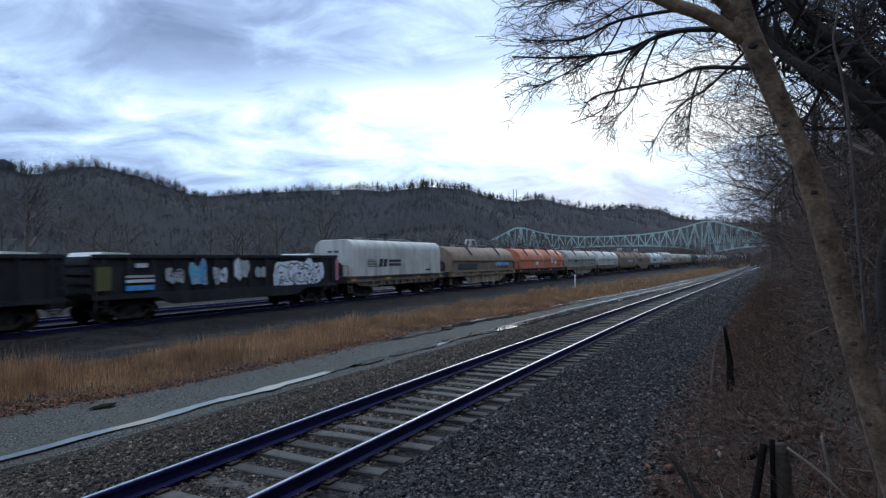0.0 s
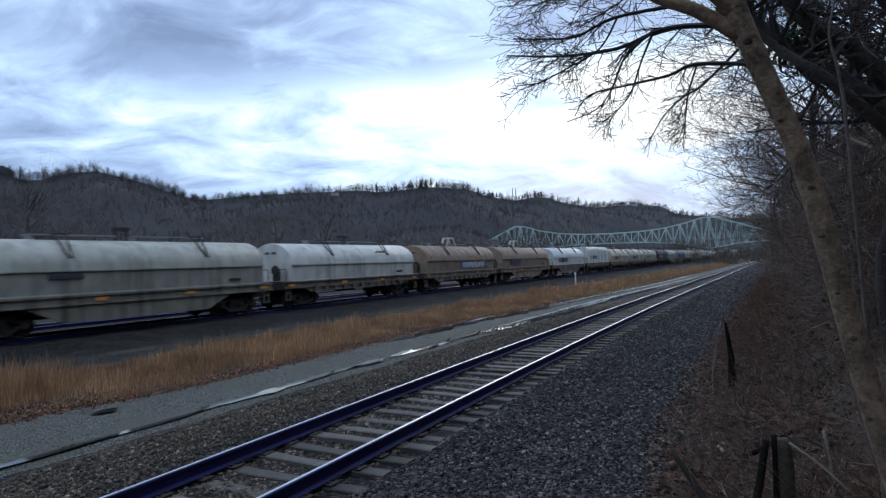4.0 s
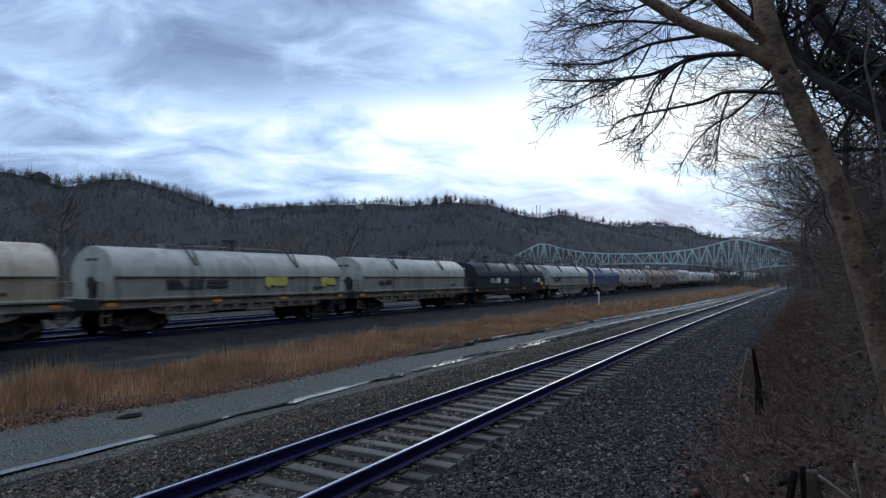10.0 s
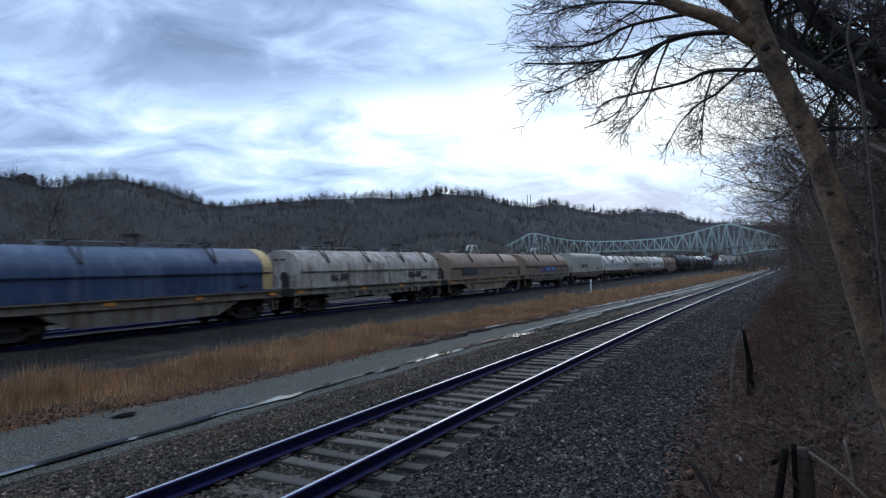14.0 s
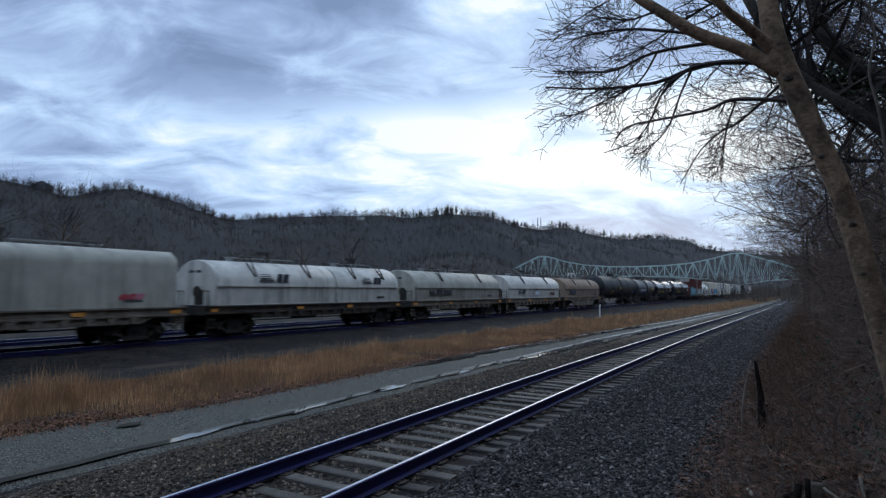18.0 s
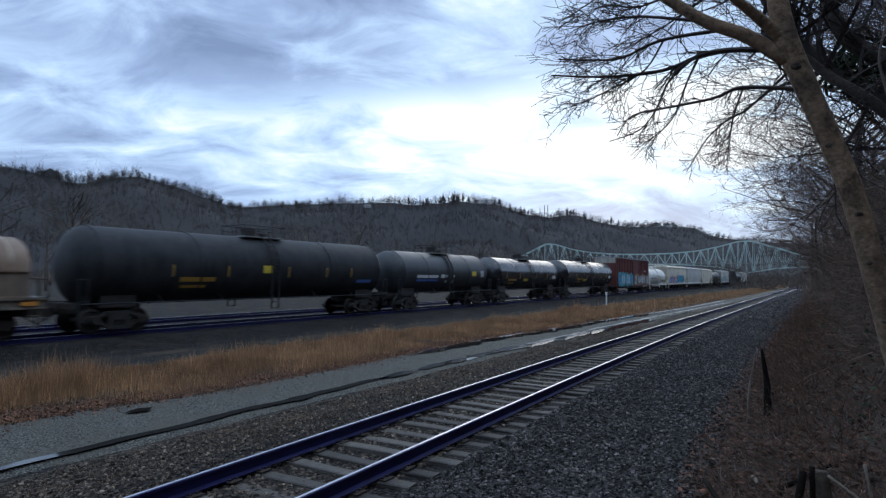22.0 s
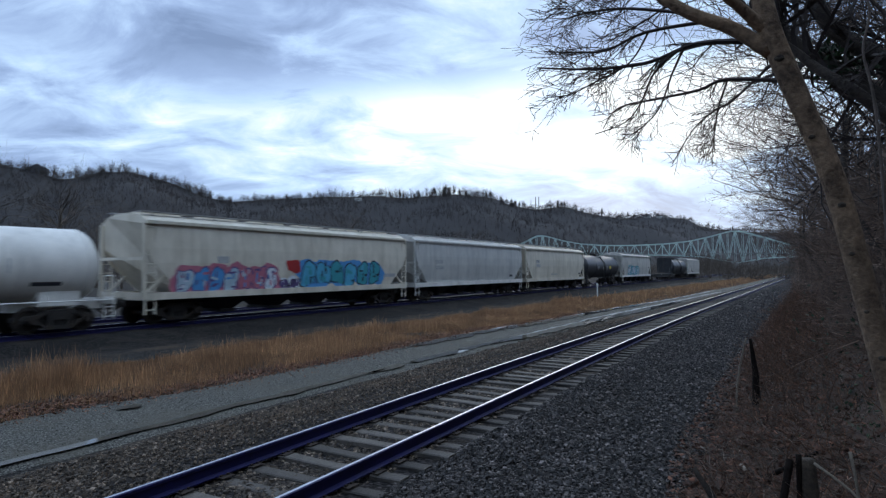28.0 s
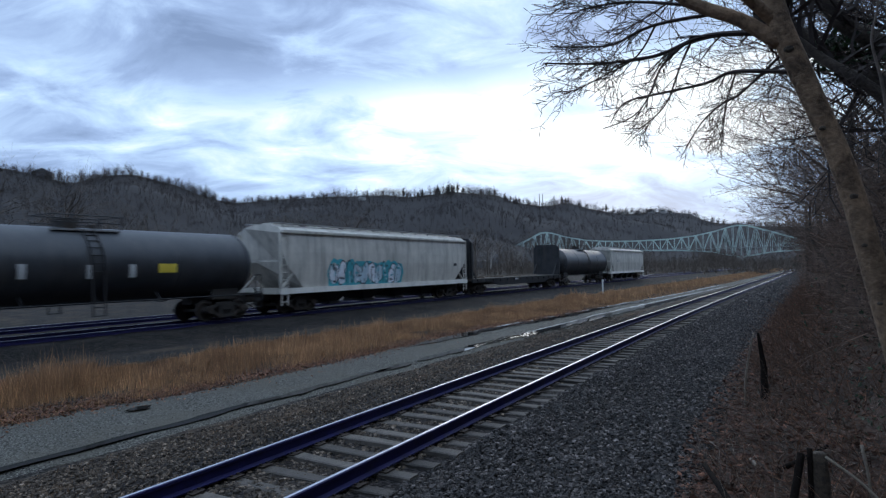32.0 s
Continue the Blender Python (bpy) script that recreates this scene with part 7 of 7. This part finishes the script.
log("stick", (0.22, 5.42, 0.80), (0.60, 5.3, 0.50), 0.011, 0.008, mat_pale, "pale barkless stick leaning on the stump", "stick", 4, 0.02)
log("stick", place(-0.22, 5.5, 0.10), (0.03, 5.6, 0.45), 0.010, 0.008, mat_pale, "thin grey stick lying against the stump", "stick", 13, 0.02)
log("stick", place(0.52, 5.6, 0.0), (0.47, 5.65, 0.86), 0.009, 0.012, mat_pale, "pale broken stick standing in the brush", "stick", 5, 0.02)
log("stick", place(-0.66, 11.6, -0.02), place(-0.50, 11.7, 1.25), 0.020, 0.012, mat_pale, "thin pale stick stuck upright in gravel", "stick", 6, -0.05)
log("stump", place(-0.35, 11.8, -0.1), place(-0.44, 11.9, 1.2), 0.085, 0.022, mat_log, "thin dark broken sapling at the gravel's edge", "stump", 7, 0.03)
log("stick", place(-0.42, 8.1, 0.06), place(-0.36, 7.8, 0.08), 0.03, 0.018, mat_pale, "short pale piece of wood in the litter", "stick", 8, 0.01)

# thin fallen twigs and dry stalks over the litter
rng = random.Random(88)
segs = []
for i in range(900):
    s = 4.9 + 13 * rng.random() ** 1.4
    x = siding_x(s) + 4.0 + 3.2 * rng.random()
    z = ground_z(x, s) + rng.uniform(0.03, 0.12)
    d = Vector((rng.gauss(0, 0.7), rng.gauss(0, 0.7), rng.uniform(-0.05, 0.75))).normalized()
    grow(segs, (x, s, z), d, rng.uniform(0.15, 0.55), rng.uniform(0.003, 0.006), 1, rng, 2, 0.02, 0.5, 0.0)
tagged(new("fallen_twigs", tubes("fallen_twigs", segs, 4, mat_dry_twig)), "thin pale fallen twigs over the leaf litter", "twigs", kind="stuff")

# ---- woods beyond the tracks ----
def valley_tree(height, r, seed):
    t = bare_tree(height, r, seed, 3, 3, mat=mat_valley_wood)
    return tagged(t, "bare grey-brown tree beyond the tracks", "tree", "bare trees beyond the tracks")


for k, (az, d, h) in enumerate(((29.0, 215, 14.5), (25.0, 225, 14.0), (22.2, 240, 12.0))):
    t = bare_tree(h, 0.26, 31 + k, 3, 3, mat=mat_pale_bark)
    t.matrix_basis = pose(-math.sin(radians(az)) * d, math.cos(radians(az)) * d, -0.4)
    tagged(t, "pale-barked bare sycamore beyond the tracks", "tree", "pale sycamores beyond the tracks")
vk = [valley_tree(13, 0.16, 21), valley_tree(10, 0.12, 22), valley_tree(15, 0.2, 23), valley_tree(11, 0.14, 24)]
rng = random.Random(9)
for i in range(90):
    s = 18 + 330 * rng.random() ** 1.3
    x = main_x(s) - 24 - 55 * rng.random() - 0.10 * s * rng.random()
    m = pose(x, s, -0.4, 0, 0, rng.uniform(0, 360))
    if i < 4:
        vk[i].matrix_basis = m
    else:
        copy_thing(vk[i % 4], m)


def far_wood(name, label, n, pick, height, width, twigs, seed, airy=False, mat=None):
    """Bare far trees with rounded twiggy crowns, all in one mesh."""
    rng = random.Random(seed)
    segs = []
    for i in range(n):
        p = pick(rng)
        h = height * rng.uniform(0.6, 1.2) * (0.85 + 0.5 * noise.noise(p * 0.02))
        wide = h * rng.uniform(0.32, 0.50)
        p = p - Vector((0, 0, 1.6))
        segs.append((tuple(p), tuple(p + Vector((rng.gauss(0, 0.3), 0, h * 0.6))), width, width * 0.6))
        mid = p + Vector((0, 0, h * 0.52))
        for k in range(twigs):
            a, b = rng.uniform(0, 6.28), rng.uniform(-1.1, 1.5)
            b = b if not airy else rng.uniform(-0.7, 1.5)
            e = mid + Vector((math.cos(a) * math.cos(b) * wide, math.sin(a) * math.cos(b) * wide, math.sin(b) * h * 0.46)) * rng.uniform(0.7, 1.05)
            q = p + Vector((0, 0, h * rng.uniform(0.18 if airy else 0.12, 0.6 if airy else 0.55)))
            segs.append((tuple(q), tuple(e), width * 0.55, width * 0.22))
            if twigs > 6:
                for j in range(2):
                    m = q.lerp(e, rng.uniform(0.45, 0.95))
                    d = (e - q) * rng.uniform(0.2, 0.4) + Vector((rng.gauss(0, 1), rng.gauss(0, 1), rng.gauss(0.3, 0.8))) * h * 0.06
                    segs.append((tuple(m), tuple(m + d), width * 0.35, width * 0.16))
    tagged(new(name, tubes(name, segs, 3, mat or mat_far_wood)), label, "woods", kind="stuff")


far_wood("ridge_woods", "tall bare trees along the ridge line", 1050, lambda r: on_hill(r.uniform(-4, 70), 1.0 - 0.07 * r.random(), 0), 16.5, 0.11, 30, 3, True)
far_wood("hillside_woods", "bare winter woods covering the hillside", 6600, lambda r: on_hill(r.uniform(-6, 70), r.uniform(0.0, 0.99) ** 0.75, 0), 12, 0.17, 8, 4)
# added trees, mostly out of view, that keep low sky off the train's side
far_wood("bank_woods", "bare woods added up the bank, mostly unseen, to block low sky", 300, lambda r: (lambda x, y: Vector((x, y, ground_z(x, max(y, 0.0)))))(*((r.uniform(5.0, 42.0), r.uniform(-60.0, 4.0)) if r.random() < 0.72 else (r.uniform(12.0, 42.0), r.uniform(4.0, 70.0)))), 17.0, 0.13, 26, 8)
far_wood("valley_thicket", "grey-brown thicket on the valley floor", 2300, lambda r: (lambda a, d: Vector((-math.sin(radians(a)) * d, math.cos(radians(a)) * d, -0.4)))(r.uniform(-3, 66), r.uniform(150, 520)), 7.5, 0.11, 9, 5, False, mat_valley_wood)
far_wood("river_woods", "grey-brown woods on the flat before the bridge", 520, lambda r: (lambda a, d: Vector((-math.sin(radians(a)) * d, math.cos(radians(a)) * d, -0.4)))(r.uniform(-3, 24), r.uniform(430, 600)), 11.0, 0.13, 14, 6, False, mat_valley_wood)
far_wood("river_woods", "taller clump of bare trees before the bridge pier", 60, lambda r: (lambda a, d: Vector((-math.sin(radians(a)) * d, math.cos(radians(a)) * d, -0.4)))(r.gauss(5.2, 0.8), r.uniform(430, 480)), 17.5, 0.14, 20, 7, False, mat_valley_wood)
rng = random.Random(15)
for i in range(26):
    az = rng.choice([24.6, 24.9, 25.3, 28.5, 29, 30, 31.5, 33, 34.5, 12, 14, 18, 6.2, 22.2]) + rng.gauss(0, 0.35)
    p = on_hill(az, rng.uniform(0.95, 1.0))
    e = new("pine")
    e.matrix_basis = pose(*p)
    tagged(e, "dark evergreen standing on the ridge", "pine tree", "pines on the ridge")
    h = rng.uniform(9, 17)
    bm = fresh()
    bar(bm, (0, 0, -1), (0, 0, h * 0.5), 0.5, 5)
    part("trunk", bm, mat_far_wood, e)
    bm = fresh()
    for k in range(60):
        t = rng.random()
        a = rng.uniform(0, 6.28)
        r = (1 - t) * h * 0.24 + 0.4
        q = Vector((math.cos(a) * r, math.sin(a) * r, h * (0.15 + 0.8 * t)))
        bar(bm, (0, 0, q.z + r * 0.3), q, 0.55, 3, 0.2)
    part("crown", bm, mat_pine, e)


# ---- what moves ----
def motions():
    for e, s0 in cars:
        rows = []
        for t in range(0, 33, 2):
            s = s0 - gone(t)
            rows.append((t, pose(main_x(s), s, RAIL_Z, 0, 0, MAIN_TURN)))
        walk(e, rows)
        # the wheels roll wherever the car is near enough for them to be told apart
        times = [k / FPS for k in range(32 * FPS + 1) if -12 < s0 - gone(k / FPS) < 75]
        times = [0.0] * (not times or times[0] > 0) + times + [32.0] * (not times or times[-1] < 32)
        start = gone(times[1])
        for w in e.children_recursive:
            if w.name.startswith("wheelset"):
                y = w.matrix_basis.translation.y
                turn = [(gone(t) - start) / WHEEL_R for t in times]
                turn[0] = turn[1] if times[1] - times[0] > 0.1 else turn[0]
                turn[-1] = turn[-2] if times[-1] - times[-2] > 0.1 else turn[-1]
                walk(w, [(t, pose(0, y, WHEEL_R, math.degrees(a))) for t, a in zip(times, turn)])


motions()
